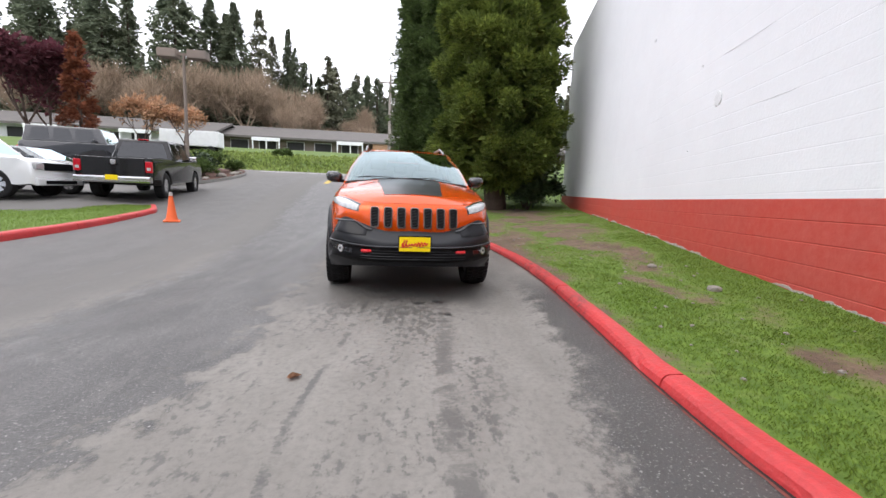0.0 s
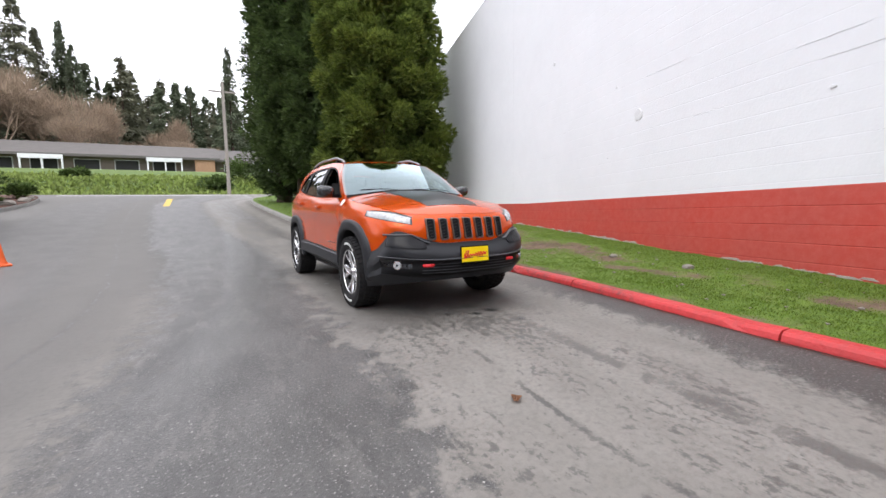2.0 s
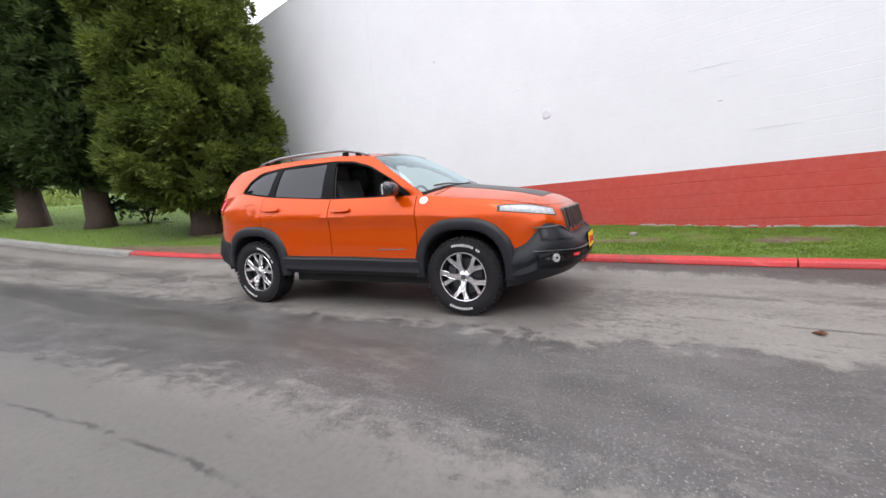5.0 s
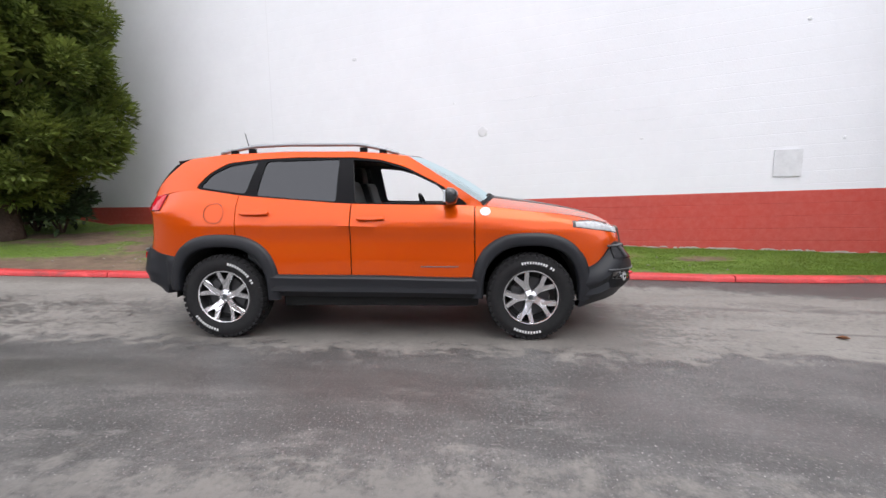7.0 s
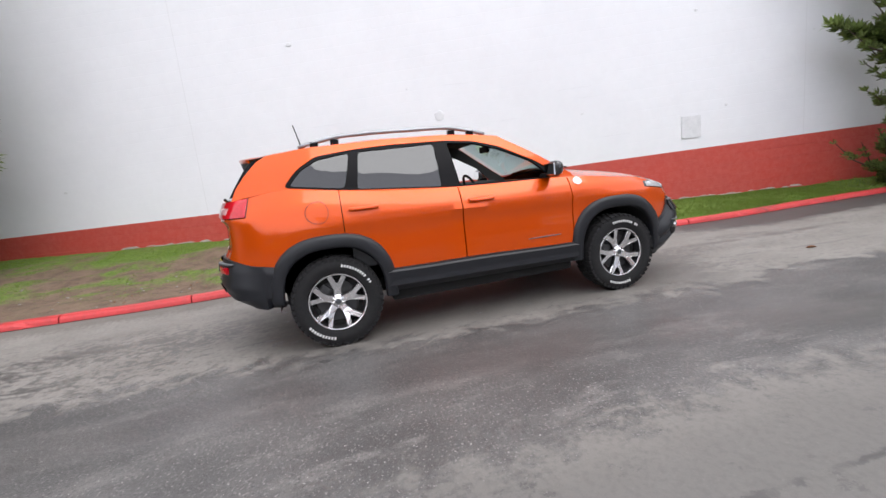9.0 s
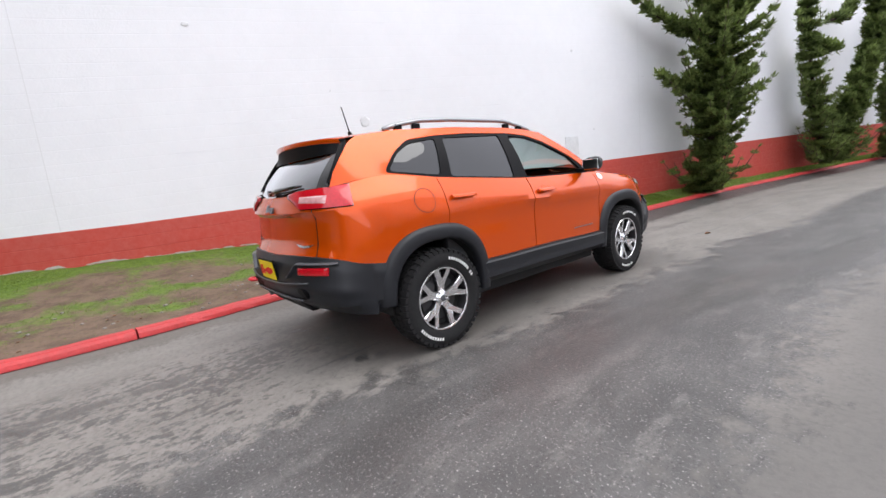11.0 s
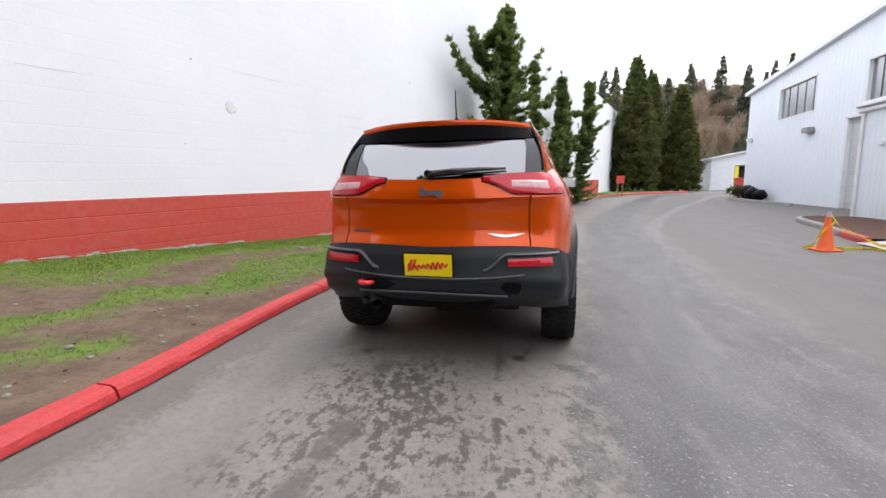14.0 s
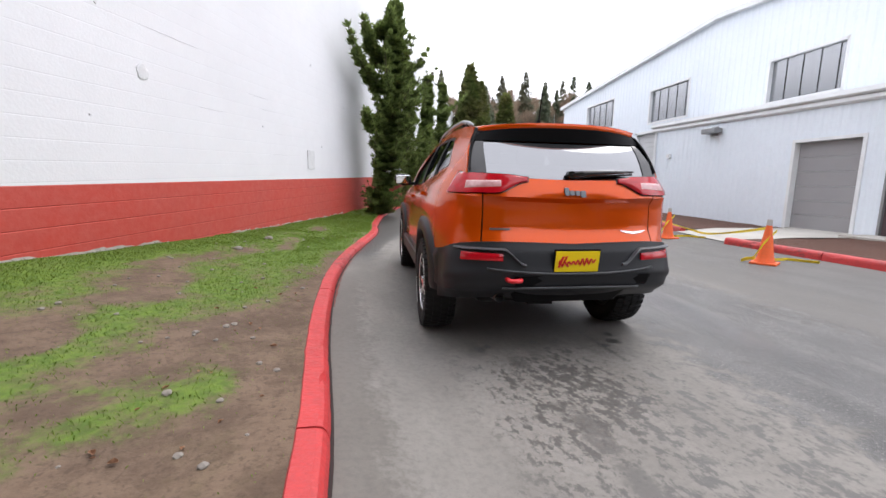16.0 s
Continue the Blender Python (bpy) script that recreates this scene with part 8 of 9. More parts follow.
        p = clad(k, z, off, 1 if x >= 0 else -1)
        p.x = x
        return p
    opening = rounded([(-0.56, 0.415), (-0.3, 0.405), (0.3, 0.405), (0.56, 0.415), (0.62, 0.548), (0.3, 0.552), (-0.3, 0.552), (-0.62, 0.548)], 0.03)
    m = len(opening)
    vs = [fr(x, z, 0.009) for x, z in opening]
    mesh_object("lower_grille", vs, [tuple(range(m))[::-1]], M_WELL, car)
    for q in range(4):
        z = 0.445 + 0.026 * q
        v, f = tube_data([fr(x, z, 0.014) for x in np.linspace(-0.52, 0.52, 17)], 0.004, 5)
        mesh_object("grille_bar", v, f, M_CLAD, car)
    # hood
    xs_edge, ys_edge, zs_edge = [], [], []
    for k in np.linspace(0, knot_of_y(-0.93), 120):
        p = skin(k, prof(k)[0][4])
        xs_edge.append(p.x), ys_edge.append(p.y), zs_edge.append(p.z)
    yf = ys_edge[0]

    def hood_half(y):
        return interp(y, ys_edge, xs_edge)

    def hood_z(x, y):
        xe, ze = max(hood_half(y), 1e-3), interp(y, ys_edge, zs_edge)
        zc = interp(y, [yf, yf + 0.05, -2.05, -1.8, -1.5, -1.2, -0.93], [ze, 1.005, 1.045, 1.105, 1.16, 1.203, 1.243])
        r = min(abs(x) / xe, 1.0)
        ridge = 0.012 * smooth01(0.62, 0.5, abs(abs(x) - 0.0) / 0.9) * smooth01(yf, yf + 0.3, y)
        return ze + (zc - ze) * (1 - r ** 2.4) + ridge * (1 - r)
    rows = []
    for i in range(34):
        t = i / 33
        y = yf + (-0.93 - yf) * (t ** 1.6 if t < 1 else 1)
        h = hood_half(y)
        rows.append([Vector((h * s, y, hood_z(h * s, y) + 0.002)) for s in np.linspace(-1, 1, 31)])
    ruled("hood", rows, M_ORANGE, car, "orange hood with a matt black centre decal", flip=False)
    rows = []
    for i in range(18):
        y = -2.0 + 1.02 * i / 17
        h = 0.30 + 0.09 * i / 17
        rows.append([Vector((h * s, y, hood_z(h * s, y) + 0.005)) for s in np.linspace(-1, 1, 15)])
    ruled("hood_decal", rows, M_DECAL, car, "matt black anti-glare decal")
    # windscreen, roof, rear glass
    def ws_edge(t):
        y = interp(t, [0, 0.5, 1], [-0.93, -0.60, -0.30])
        z = interp(t, [0, 0.5, 1], [1.185, 1.405, 1.595])
        return cabin_x(y, z) - 0.004, y, z
    rows = []
    for i in range(15):
        t = i / 14
        w, ye, ze = ws_edge(t)
        yc = -1.06 + 0.68 * t - 0.03 * math.sin(math.pi * t)
        zc = 1.232 + 0.385 * t + 0.012 * math.sin(math.pi * t)
        rows.append([Vector((w * s, yc + (ye - yc) * s * s, zc + (ze - zc) * s * s)) for s in np.linspace(-1, 1, 25)])
    ruled("windscreen", rows, M_GLASS, car, "clear windscreen reflecting the sky").visible_shadow = False
    # roof
    rr = []
    for i in range(30):
        t = i / 29
        ye = -0.30 + 2.06 * t
        ze = interp(ye, ROOF_Y, ROOF_Z)
        w = cabin_x(ye, ze) - 0.002
        yc = -0.385 + 2.28 * t
        zc = interp(t, [0, 0.1, 0.3, 0.55, 0.8, 1.0], [1.615, 1.652, 1.680, 1.686, 1.660, 1.618])
        rr.append([Vector((w * s, yc + (ye - yc) * s * s, zc + (ze - zc) * abs(s) ** 3.4)) for s in np.linspace(-1, 1, 25)])
    ruled("roof", rr, M_ORANGE, body, flip=False)
    liner = [[Vector((p.x * 0.985, p.y, p.z - 0.022)) for p in r] for r in rr]
    ruled("roof_lining", liner, M_LINER, body, "dark roof lining")
    sun_r = []
    for i in range(2, 14):
        sun_r.append([p + Vector((0, 0, 0.003)) for p in rr[i][6:19]])
    ruled("glass_roof", sun_r, M_BLACK, car, "black glass roof panel")
    # spoiler
    top = [p.copy() for p in rr[-1]]
    tip = [Vector((p.x * 1.0, p.y + 0.095 + 0.015 * (1 - (p.x / 0.56) ** 2), p.z - 0.012)) for p in top]
    low = [Vector((p.x, p.y - 0.014, p.z - 0.030)) for p in tip]
    ruled("spoiler", [top, tip, low], M_ORANGE, car, flip=False)
    rows = []
    for i in range(12):
        t = i / 11
        ye = interp(t, [0, 0.35, 0.7, 1], [2.02, 1.97, 1.90, 1.82])
        ze = interp(t, [0, 0.35, 0.7, 1], [1.262, 1.36, 1.45, 1.545])
        w = cabin_x(ye, ze) - 0.01
        yc = 2.135 - 0.24 * t + 0.02 * math.sin(math.pi * t)
        zc = 1.228 + 0.31 * t
        rows.append([Vector((w * s, yc + (ye - yc) * s * s, zc + (ze - zc) * s * s)) for s in np.linspace(-1, 1, 21)])
    inner = [p + Vector((0, 0.008, 0.004)) for p in rows[9]]
    under = [Vector((w * s2, interp(abs(s2), [0, 1], [low[12].y, low[0].y]), 0)) for s2, w in ((s, 0.55) for s in np.linspace(-1, 1, 21))]
    under = [Vector((a.x, interp(a.x, [q.x for q in low], [q.y for q in low]), interp(a.x, [q.x for q in low], [q.z for q in low]))) for a in under]
    ruled("spoiler_underside", [under, inner], M_SATIN_BLACK, car, "black spoiler underside", thick=0.004)
    for side in (1, -1):
        a, b = (under[-1], inner[-1]) if side > 0 else (under[0], inner[0])
        cheek = [[a, b], [Vector((side * cabin_x(1.80, 1.58), 1.805, 1.58)), Vector((side * cabin_x(1.895, 1.455), 1.895, 1.455))]]
        ruled("spoiler_cheek", cheek, M_SATIN_BLACK, car, thick=0.004)
    ruled("rear_window", rows, M_REAR_GLASS, car, "dark tinted rear window", flip=True)
    for s in (0, -1):
        strip = []
        for i, r in enumerate(rows):
            q = r if s == 0 else r[::-1]
            edge = [q[0].lerp(q[1], 0.0), q[0].lerp(q[1], 0.9), q[1].lerp(q[2], 0.75 - 0.05 * i)]
            strip.append([p + Vector((0, 0.004, 0.002)) for p in edge])
        ruled("glass_border", strip, M_BLACK, car, "black border of the rear window", flip=(s == 0))
    # wipers, antenna, cowl
    for x0, x1 in ((-0.62, -0.05), (-0.02, 0.55)):
        pts = [Vector((x0 + (x1 - x0) * t, -1.075 + 0.10 * ((x0 + (x1 - x0) * t) / 0.7) ** 2 + 0.02 * t, 1.238 + 0.02 * math.sin(math.pi * t) - 0.01 * t)) for t in np.linspace(0, 1, 9)]
        v, f = tube_data(pts, [0.008, 0.008, 0.007, 0.006, 0.006, 0.005, 0.005, 0.004, 0.004], 6)
        mesh_object("wiper", v, f, M_SATIN_BLACK, car)
    cow = []
    for x in np.linspace(-0.78, 0.78, 25):
        y = -1.07 + 0.14 * (x / 0.78) ** 2
        cow.append([Vector((x, y - 0.035, hood_z(x, y - 0.035) - 0.004)), Vector((x, y - 0.03, hood_z(x, y - 0.03) + 0.008)), Vector((x, y + 0.03, hood_z(min(abs(x), 0.7), y) + 0.014))])
    ruled("cowl", cow, M_SATIN_BLACK, car, flip=True)
    arm = new("rear_wiper")
    arm.parent = car
    v, f = tube_data([(0.02, 2.158, 1.262), (-0.12, 2.155, 1.275), (-0.30, 2.135, 1.285), (-0.45, 2.105, 1.290)], [0.02, 0.018, 0.013, 0.008], 8)
    mesh_object("wiper_arm", v, f, M_BLACK, arm, smooth=True)
    v, f = tube_data([(0.0, 2.148, 1.248), (-0.45, 2.09, 1.272)], 0.007, 6)
    mesh_object("wiper_blade", v, f, M_SATIN_BLACK, arm)
    v, f = tube_data([(0.025, 2.13, 1.262), (0.025, 2.175, 1.262)], 0.024, 12)
    mesh_object("wiper_pivot", v, f, M_BLACK, arm)
    ant = new("antenna")
    ant.parent = car
    v, f = tube_data([(-0.01, 1.44, 1.665), (-0.01, 1.45, 1.705)], [0.022, 0.014], 10)
    mesh_object("base", v, f, M_SATIN_BLACK, ant)
    v, f = tube_data([(-0.01, 1.448, 1.70), (-0.01, 1.495, 1.905)], [0.006, 0.004], 6)
    mesh_object("mast", v, f, M_SATIN_BLACK, ant)
    # floor, underbody and interior
    bm = bmesh.new()
    add_box(bm, -0.74, 0.74, -0.92, 0.86, 0.25, 0.43, bevel=0.03)
    add_box(bm, -0.52, 0.52, -1.95, 1.75, 0.30, 0.43, bevel=0.03)
    add_box(bm, -0.5, 0.5, -2.15, 2.08, 0.43, 0.80)
    part("underbody", bm, M_WELL, body)
    bm = bmesh.new()
    add_box(bm, -0.10, 0.10, -0.9, 1.7, 0.26, 0.34)
    for y in ARCHES:
        add_box(bm, -0.62, 0.62, y - 0.05, y + 0.05, 0.30, 0.40)
    part("driveline", bm, M_WELL, body)
    bm = bmesh.new()
    add_box(bm, -0.76, 0.76, -0.98, -0.55, 0.85, 1.12, bevel=0.05)
    add_box(bm, -0.70, 0.70, -0.72, -0.42, 0.75, 1.03, bevel=0.05)
    part("dashboard", bm, M_DASH, car)
    part("cargo_trim", box_bm(-0.70, 0.70, 1.25, 2.0, 0.80, 1.16), M_DASH, car)
    part("headliner", box_bm(-0.50, 0.50, -0.15, 1.65, 1.585, 1.60), M_LINER, car)
    for side in (1, -1):
        part("door_card", box_bm(min(side * 0.785, side * 0.72), max(side * 0.785, side * 0.72), -0.80, 1.15, 0.6, 1.166, bevel=0.015), M_DASH, car)
        seat = new("front_seat")
        seat.parent = car
        x = side * 0.37
        part("cushion", box_bm(x - 0.25, x + 0.25, -0.42, 0.15, 0.62, 0.80, bevel=0.05), M_SEAT, seat)
        part("backrest", box_bm(x - 0.24, x + 0.24, -0.08, 0.08, 0.0, 0.66, bevel=0.06), M_SEAT, seat).matrix_world = pose(0, 0.15, 0.74, -16, 0, 0)
        part("headrest", box_bm(x - 0.13, x + 0.13, -0.05, 0.05, 0.0, 0.19, bevel=0.04), M_SEAT, seat).matrix_world = pose(0, 0.36, 1.37, -10, 0, 0)
        for dx in (-0.05, 0.05):
            v, f = tube_data([(x + dx, 0.335, 1.33), (x + dx, 0.355, 1.40)], 0.008, 6)
            mesh_object("headrest_post", v, f, M_CHROME, seat)
    bench = new("rear_bench")
    bench.parent = car
    part("cushion", box_bm(-0.64, 0.64, 0.62, 1.08, 0.62, 0.82, bevel=0.05), M_SEAT, bench)
    part("backrest", box_bm(-0.64, 0.64, -0.08, 0.08, 0.0, 0.60, bevel=0.06), M_SEAT, bench).matrix_world = pose(0, 1.10, 0.78, -16, 0, 0)
    for x in (-0.38, 0.0, 0.38):
        part("headrest", box_bm(x - 0.12, x + 0.12, -0.04, 0.04, 0, 0.15, bevel=0.035), M_SEAT, bench).matrix_world = pose(0, 1.28, 1.36, -10, 0, 0)
    st = new("steering_wheel")
    st.parent = car
    pts = [(0.19 * math.cos(a), 0, 0.19 * math.sin(a)) for a in np.linspace(0, 2 * math.pi, 33)]
    v, f = tube_data(pts, 0.016, 8)
    mesh_object("wheel_ring", v, f, M_SATIN_BLACK, st, smooth=True)
    part("wheel_boss", box_bm(-0.07, 0.07, -0.03, 0.02, -0.06, 0.05, bevel=0.02), M_SATIN_BLACK, st)
    part("wheel_spoke", box_bm(-0.18, 0.18, -0.012, 0.008, -0.02, 0.015), M_SATIN_BLACK, st)
    st.matrix_world = pose(0.37, -0.36, 1.08, -22, 0, 0)
    part("rear_view_mirror", box_bm(-0.12, 0.12, -0.42, -0.39, 1.475, 1.545, bevel=0.012), M_SATIN_BLACK, car)
    # wheels
    w = build_wheel(car)
    w.matrix_world = pose(-0.795, -1.36, 0.372, 12, 0, 0)
    for x, y, rz, rx in ((-0.795, 1.33, 0, 40), (0.795, -1.36, 180, 25), (0.795, 1.33, 180, 70)):
        c = copy_thing(w, pose(x, y, 0.372, rx if rz == 0 else rx, 0, rz))
    return car


M_DARK_SEAM = material("panel_gap", (0.03, 0.008, 0.003), 0.8)
M_CLAD_GLOSS = material("charcoal_mirror_cap", (0.022, 0.023, 0.025), 0.2, coat=0.6)
M_CLAD_GREY = material("grey_trim_and_highlight", (0.060, 0.063, 0.069), 0.38)
M_MIRROR = material("mirror_glass", (0.9, 0.92, 0.93), 0.02, metal=1.0)
M_SLOT = material("dull_bronze_grey", (0.13, 0.11, 0.10), 0.35, metal=0.7)
M_LINER = material("dark_headliner", (0.06, 0.06, 0.06), 0.9)


# ---- parked vehicles ----
def profile_shell(name, prof, half, mat, parent, tuck=0.05, crown=0.0, rings=((1.0, 0.0), (0.985, 0.35), (0.9, 1.0)), label=""):
    """A body from a side outline (y, z): full in the middle, drawn in towards the flanks for rounded edges."""
    m = len(prof)
    cy = sum(p[0] for p in prof) / m
    cz = sum(p[1] for p in prof) / m
    stations = [(-half, 1.0), (-half + tuck * 0.3, 0.4), (-half + tuck, 0.0), (half - tuck, 0.0), (half - tuck * 0.3, 0.4), (half, 1.0)]
    verts, faces = [], []
    for x, k in stations:
        for y, z in prof:
            dy, dz = y - cy, z - cz
            l = max(math.hypot(dy, dz), 1e-6)
            verts.append((x, y - dy / l * tuck * k, z - dz / l * tuck * k))
    n = len(stations)
    for i in range(n - 1):
        for j in range(m):
            faces.append((i * m + j, i * m + (j + 1) % m, (i + 1) * m + (j + 1) % m, (i + 1) * m + j))
    faces.append(tuple(range(m))[::-1])
    faces.append(tuple((n - 1) * m + j for j in range(m)))
    bm = bmesh.new()
    bv = [bm.verts.new(v) for v in verts]
    for f in faces:
        bm.faces.new([bv[i] for i in f])
    bmesh.ops.recalc_face_normals(bm, faces=bm.faces)
    bmesh.ops.triangulate(bm, faces=[f for f in bm.faces if len(f.verts) > 4])
    ob = part(name, bm, mat, parent, label)
    ob.data.polygons.foreach_set("use_smooth", [True] * len(ob.data.polygons))
    sharp(ob, 35)
    return ob


def taper_cabin(name, base, roof, mat, parent, thick=0.0):
    """A cabin between two rectangles (half width, y0, y1, z): base and roof."""
    (wb, a0, a1, za), (wr, b0, b1, zb) = base, roof
    bm = bmesh.new()
    v = [bm.verts.new(p) for p in ((-wb, a0, za), (wb, a0, za), (wb, a1, za), (-wb, a1, za), (-wr, b0, zb), (wr, b0, zb), (wr, b1, zb), (-wr, b1, zb))]
    for q in ((0, 1, 5, 4), (1, 2, 6, 5), (2, 3, 7, 6), (3, 0, 4, 7), (4, 5, 6, 7), (3, 2, 1, 0)):
        bm.faces.new([v[i] for i in q])
    bmesh.ops.bevel(bm, geom=bm.edges[:], offset=0.05, segments=3, profile=0.6, affect="EDGES")
    return part(name, bm, mat, parent, smooth=True)


def cabin_window(name, base, roof, face, u0, u1, v0, v1, parent, mat):
    """A pane lying on one face of the cabin (front, back, left, right), between shares u along and v up."""
    (wb, a0, a1, za), (wr, b0, b1, zb) = base, roof
    corner = {"front": (((-wb, a0, za), (wb, a0, za)), ((-wr, b0, zb), (wr, b0, zb))), "back": (((wb, a1, za), (-wb, a1, za)), ((wr, b1, zb), (-wr, b1, zb))),
              "right": (((wb, a0, za), (wb, a1, za)), ((wr, b0, zb), (wr, b1, zb))), "left": (((-wb, a1, za), (-wb, a0, za)), ((-wr, b1, zb), (-wr, b0, zb)))}[face]
    lo = [Vector(p) for p in corner[0]]
    hi = [Vector(p) for p in corner[1]]
    def at(u, v):
        return lo[0].lerp(lo[1], u).lerp(hi[0].lerp(hi[1], u), v)
    n = (at(1, 0) - at(0, 0)).cross(at(0, 1) - at(0, 0)).normalized()
    q = [at(u0, v0), at(u1, v0), at(u1 - 0.02, v1), at(u0 + 0.02, v1)]
    verts = [p + n * 0.004 for p in q] + [p - n * 0.02 for p in q]
    return mesh_object(name, verts, [(0, 1, 2, 3), (0, 4, 5, 1), (1, 5, 6, 2), (2, 6, 7, 3), (3, 7, 4, 0)], mat, parent)


def plain_wheel(parent, x, y, r, w=0.24, rim_mat=None):
    wh = new("wheel")
    wh.parent = parent
    s = 1 if x > 0 else -1
    revolve_x("tyre", [(-w / 2, r * 0.62), (-w / 2, r * 0.9), (-w * 0.38, r), (w * 0.38, r), (w / 2, r * 0.9), (w / 2, r * 0.62)], M_TYRE, wh, 32)
    rim = revolve_x("rim", [(w * 0.40, r * 0.64), (w * 0.46, r * 0.60), (w * 0.30, r * 0.52), (w * 0.22, 0.0)], M_RIM_DARK, wh, 32)
    for k in range(6):
        a = 2 * math.pi * k / 6
        c, d = math.cos(a), math.sin(a)
        v = []
        for rr, hw in ((r * 0.08, 0.045), (r * 0.60, 0.075)):
            for e in (-hw, hw):
                for xx in (w * 0.30, w * 0.42):
                    v.append((xx, rr * c - e * d, rr * d + e * c))
        mesh_object("spoke", v, [(1, 3, 7, 5), (0, 1, 5, 4), (2, 6, 7, 3)], rim_mat or M_RIM, rim)
    wh.matrix_world = pose(x, y, r, 0, 0, 0 if s > 0 else 180)
    return wh


def on_body(name, x0, x1, y0, y1, z0, z1, mat, parent, bevel=0.01, label=""):
    return part(name, box_bm(x0, x1, y0, y1, z0, z1, bevel=bevel), mat, parent, label)


def build_pickup():
    """Front towards +y in its own frame, rear axle at y = 0."""
    t = tagged(new("pickup_truck"), "charcoal crew cab pickup with a chrome bumper and yellow plate", "pickup truck", group="parked vehicles")
    paint = material("charcoal_paint", (0.006, 0.0055, 0.006), 0.25, coat=0.7, spec=0.2)
    # lower body with wheel cut-outs
    pr = [(-1.20, 0.62), (-1.20, 1.12), (-1.16, 1.20), (3.3, 1.22), (4.45, 1.14), (4.62, 1.05), (4.66, 0.55), (4.05, 0.45)]
    def cut(yc, r=0.50):
        return [(yc + r * math.cos(a), 0.42 + r * math.sin(a)) for a in np.linspace(0, math.pi, 11)]
    pr = pr + cut(3.57) + [(3.0, 0.45), (0.55, 0.45)] + cut(0.0) + [(-0.55, 0.60)]
    profile_shell("body", pr, 1.0, paint, t, 0.06)
    on_body("bed_floor", -0.8, 0.8, -1.1, 0.95, 1.19, 1.21, M_SATIN_BLACK, t)
    on_body("bed_rail", 0.84, 0.98, -1.18, 0.98, 1.18, 1.26, paint, t, 0.02)
    on_body("bed_rail", -0.98, -0.84, -1.18, 0.98, 1.18, 1.26, paint, t, 0.02)
    gate = on_body("tailgate", -0.80, 0.80, -1.235, -1.17, 0.72, 1.25, paint, t, 0.02)
    on_body("gate_handle", -0.12, 0.12, -1.25, -1.23, 1.02, 1.09, M_SATIN_BLACK, t)
    on_body("emblem", -0.07, 0.07, -1.25, -1.23, 1.04, 1.18, M_CHROME, gate)
    base, roof = (0.94, 1.0, 3.55, 1.18), (0.72, 1.22, 2.75, 1.90)
    cab = taper_cabin("cab", base, roof, paint, t)
    cabin_window("rear_glass", base, roof, "front", 0.08, 0.92, 0.16, 0.86, cab, M_PRIVACY)
    cabin_window("windscreen", base, roof, "back", 0.06, 0.94, 0.12, 0.90, cab, M_GLASS)
    for f in ("left", "right"):
        for u0, u1 in ((0.08, 0.44), (0.50, 0.86)):
            cabin_window("door_glass", base, roof, f, u0, u1, 0.16, 0.88, cab, M_PRIVACY)
    for s in (-1, 1):
        lamp = on_body("tail_lamp", s * 0.90 - 0.09, s * 0.90 + 0.09, -1.235, -1.12, 0.83, 1.16, M_RED_LENS, t, 0.02)
        on_body("reverse_lens", s * 0.90 - 0.05, s * 0.90 + 0.05, -1.245, -1.23, 0.90, 0.98, M_LENS, lamp)
        m = new("door_mirror")
        m.parent = t
        on_body("mirror_cap", s * 1.16 - 0.13, s * 1.16 + 0.13, 2.55, 2.68, 1.22, 1.42, M_CHROME, m, 0.04)
        on_body("mirror_arm", s * 1.0 - 0.08, s * 1.0 + 0.08, 2.58, 2.64, 1.24, 1.30, M_SATIN_BLACK, m)
        on_body("door_handle", s * 0.99 - 0.03, s * 0.99 + 0.03, 1.35, 1.55, 1.03, 1.07, paint, t)
        on_body("door_handle", s * 0.99 - 0.03, s * 0.99 + 0.03, 2.2, 2.4, 1.03, 1.07, paint, t)
        for y in (0.0, 3.57):
            plain_wheel(t, s * 0.86, y, 0.415, 0.28, M_CHROME)
    bump = on_body("rear_bumper", -0.98, 0.98, -1.42, -1.16, 0.52, 0.72, M_CHROME, t, 0.05, "chrome rear bumper")
    on_body("step_pad", -0.40, 0.40, -1.40, -1.20, 0.715, 0.735, M_SATIN_BLACK, bump)
    on_body("yellow_plate", -0.155, 0.155, -1.435, -1.415, 0.60, 0.745, M_PLATE, t, 0.004)
    on_body("third_brake_lamp", -0.16, 0.16, 1.19, 1.26, 1.885, 1.925, M_RED_LENS, t)
    on_body("grille", -0.70, 0.70, 4.62, 4.70, 0.66, 1.02, M_CHROME, t, 0.03)
    t.matrix_world = pose(-8.3, 8.86, 0.43, 1.5, 0, 8)


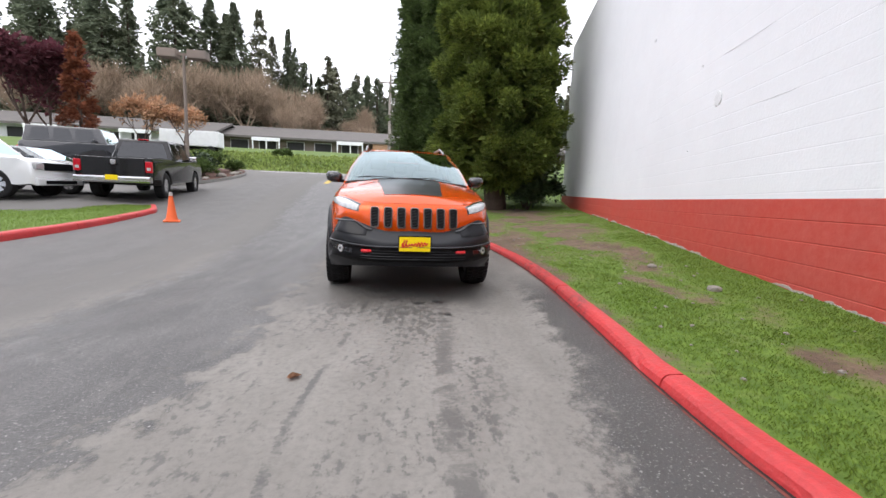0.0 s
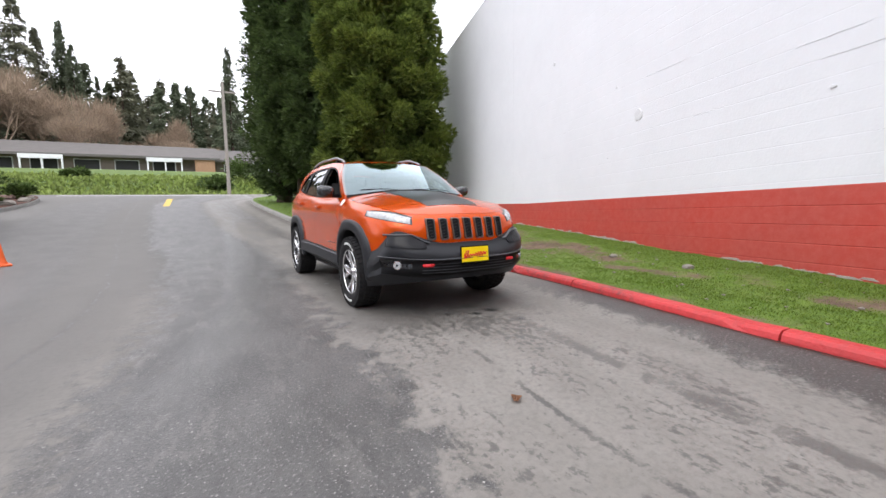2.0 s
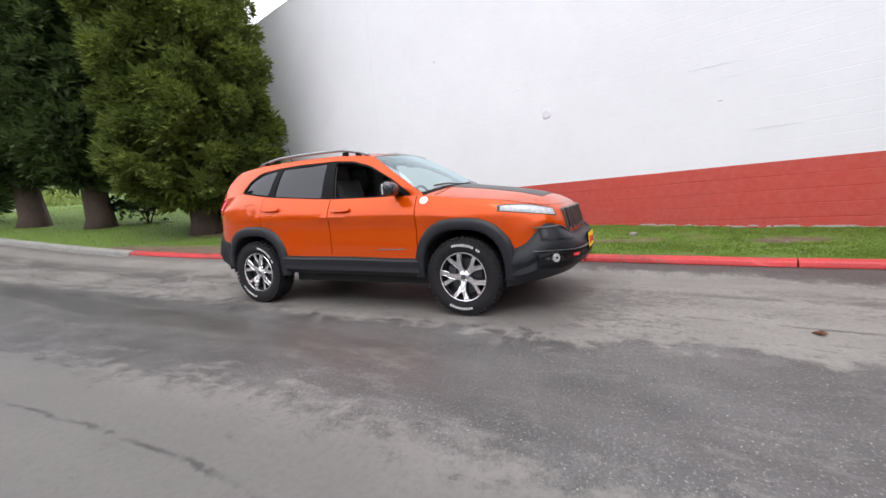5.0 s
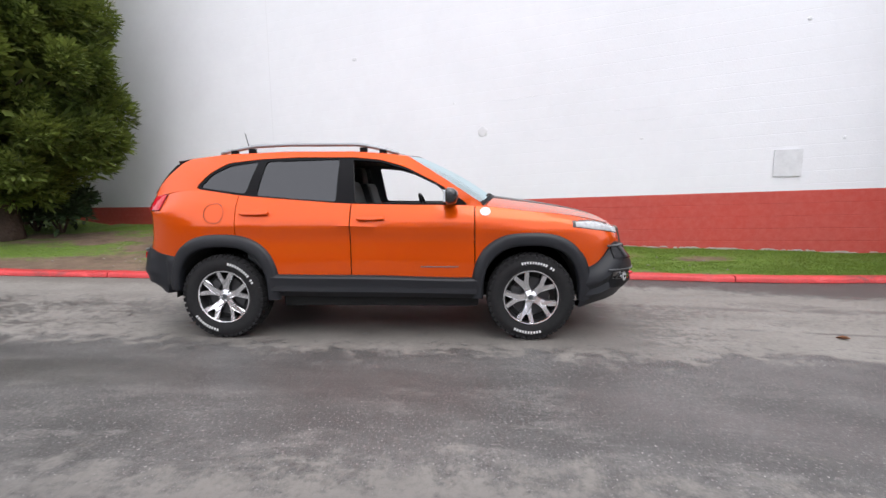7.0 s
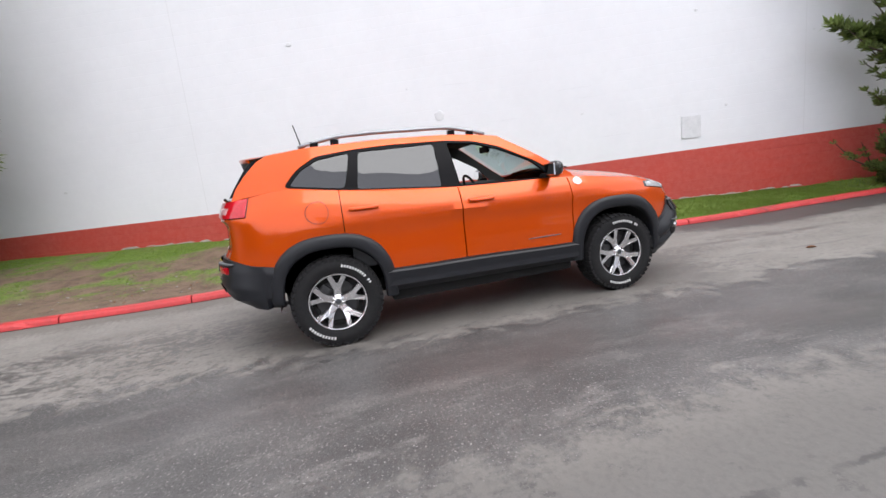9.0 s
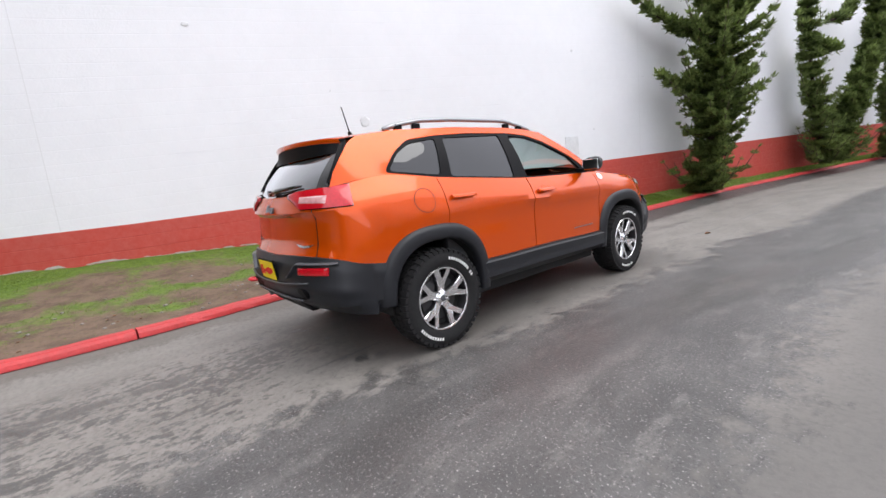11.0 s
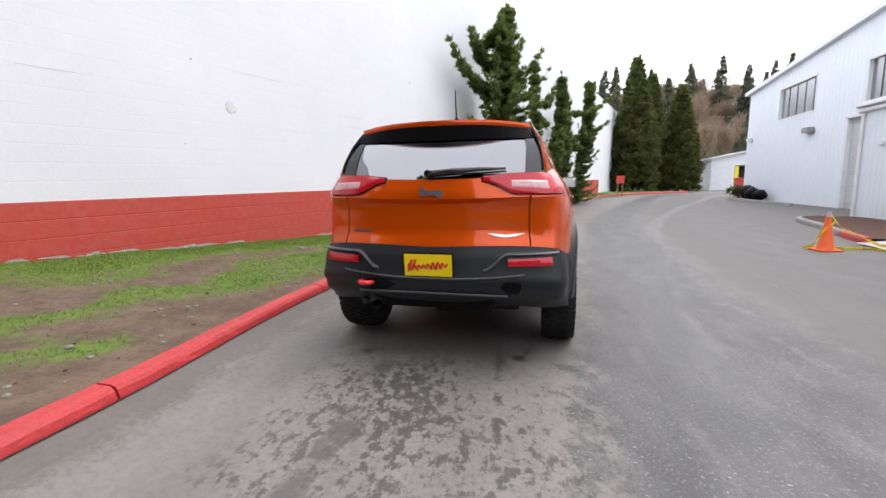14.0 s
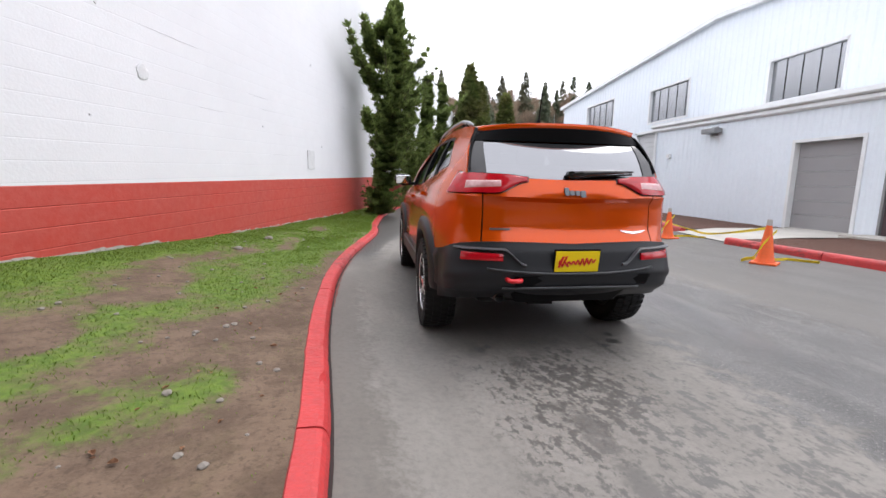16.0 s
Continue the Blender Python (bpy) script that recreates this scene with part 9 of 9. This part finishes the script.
def build_box_suv(name, label, pose_m, paint, base, roof, hood_z, front_y, rear_y, half, wheels, r, grille, boxy=False, win=None):
    """A parked car or SUV, its nose towards -y; base and roof frame the cabin."""
    t = tagged(new(name), label, "car", group="parked vehicles")
    zb = base[3]
    pr = [(front_y, 0.40), (front_y - 0.02, 0.62), (front_y + 0.05, hood_z - 0.10), (front_y + 0.25, hood_z), (base[1] + 0.1, zb + 0.02), (base[2], zb + 0.02), (rear_y - 0.06, zb - 0.05), (rear_y, 0.70), (rear_y - 0.05, 0.42)]
    def cut(yc):
        return [(yc + (r + 0.06) * math.cos(a), r + (r + 0.06) * math.sin(a)) for a in np.linspace(0, math.pi, 11)]
    pr = pr + [(wheels[1] + r + 0.2, 0.34)] + cut(wheels[1]) + [(wheels[1] - r - 0.2, 0.30), (wheels[0] + r + 0.2, 0.30)] + cut(wheels[0]) + [(wheels[0] - r - 0.15, 0.36)]
    profile_shell("body", pr, half, paint, t, 0.05 if boxy else 0.10)
    cab = taper_cabin("cabin", base, roof, paint, t)
    glass = M_PRIVACY
    cabin_window("windscreen", base, roof, "front", 0.06, 0.94, 0.10, 0.92, cab, M_GLASS)
    cabin_window("rear_glass", base, roof, "back", 0.10, 0.90, 0.20, 0.88, cab, glass)
    for f in ("left", "right"):
        cuts = ((0.10, 0.36), (0.40, 0.64), (0.68, 0.92))
        for u0, u1 in cuts:
            if f == "left":
                u0, u1 = 1 - u1, 1 - u0
            cabin_window("door_glass", base, roof, f, u0, u1, 0.14, 0.86, cab, glass)
    for s in (-1, 1):
        x = s * (half - 0.22)
        on_body("headlamp", x - 0.16, x + 0.16, front_y - 0.035, front_y + 0.16, hood_z - 0.30, hood_z - 0.14, M_LENS, t, 0.03)
        on_body("tail_lamp", s * (half - 0.12) - 0.09, s * (half - 0.12) + 0.09, rear_y - 0.12, rear_y + 0.02, 0.80, 1.05, M_RED_LENS, t, 0.02)
        on_body("door_mirror", s * (half + 0.10) - 0.11, s * (half + 0.10) + 0.11, base[1] + 0.35, base[1] + 0.45, zb + 0.02, zb + 0.18, paint, t, 0.03)
        for y in wheels:
            plain_wheel(t, s * (half - 0.11), y, r)
    on_body("grille", -half + 0.42, half - 0.42, front_y - 0.03, front_y + 0.05, hood_z - 0.32, hood_z - 0.12, grille, t, 0.02)
    on_body("front_bumper", -half + 0.06, half - 0.06, front_y - 0.06, front_y + 0.1, 0.36, 0.58, paint if not boxy else M_CLAD, t, 0.05)
    on_body("lower_intake", -half + 0.35, half - 0.35, front_y - 0.07, front_y, 0.40, 0.50, M_SATIN_BLACK, t, 0.01)
    t.matrix_world = pose_m
    return t


def build_parked():
    build_pickup()
    white = material("white_car_paint", (0.72, 0.73, 0.74), 0.25, coat=1.0)
    black = material("black_car_paint", (0.014, 0.014, 0.017), 0.25, coat=1.0)
    slate = material("slate_car_paint", (0.06, 0.075, 0.09), 0.25, coat=1.0, metal=0.4)
    build_box_suv("white_suv", "white luxury SUV parked with its nose to the drive", pose(-11.9, 7.55, 0.40, 0, 0, 91), white, (0.90, -0.95, 2.2, 1.12), (0.70, -0.25, 1.95, 1.82), 1.10, -2.35, 2.35, 0.98, (-1.45, 1.42), 0.38, M_SATIN_BLACK)
    build_box_suv("grey_sedan", "dark slate sedan parked behind the white SUV", pose(-11.6, 9.85, 0.475, 0, 0, 90), slate, (0.84, -0.85, 2.0, 0.98), (0.62, 0.05, 1.35, 1.45), 0.95, -2.3, 2.4, 0.91, (-1.4, 1.4), 0.33, M_SATIN_BLACK)
    build_box_suv("black_suv", "boxy black off-road SUV parked on the raised lot", pose(-14.6, 18.0, 1.14, 0, 0, 100) @ Matrix.Scale(1.13, 4), black, (0.95, -0.75, 2.2, 1.25), (0.80, -0.45, 2.1, 1.92), 1.28, -2.35, 2.35, 1.02, (-1.42, 1.42), 0.42, M_CLAD, True)
    tr = tagged(new("box_trailer"), "long white box trailer parked near the shops", "trailer", group="parked vehicles")
    part("box", box_bm(-2.9, 2.9, -1.1, 1.1, 0.7, 2.35, bevel=0.08), M_TRIM, tr)
    part("chassis", box_bm(-2.8, 2.8, -0.9, 0.9, 0.5, 0.7), M_SATIN_BLACK, tr)
    for x in (-1.7, -0.85, 2.1):
        for y in (-1.05, 1.05):
            v, f = tube_data([(x, y - 0.12, 0.4), (x, y + 0.12, 0.4)], 0.4, 16)
            mesh_object("wheel", v, f, M_TYRE, tr)
    tr.matrix_world = pose(-20.9, 45.5, far_z(-20.9, 45.5) - 0.02, 0, 0, 4)


# ---- build ----
build_ground()
build_far_ground()
LEFT_X, PLANTER_X = build_kerbs()
build_gutter()
build_kerb_foot()
build_verge()
build_left_plots(LEFT_X, PLANTER_X)
build_wall()
build_depot()
build_shops()
build_suv()
build_parked()
build_cedars()
build_junipers()
build_cypresses()
build_far_woods()
build_bank()
build_street_furniture()
build_cones()
build_oil_stains()
build_litter()
build_grass()
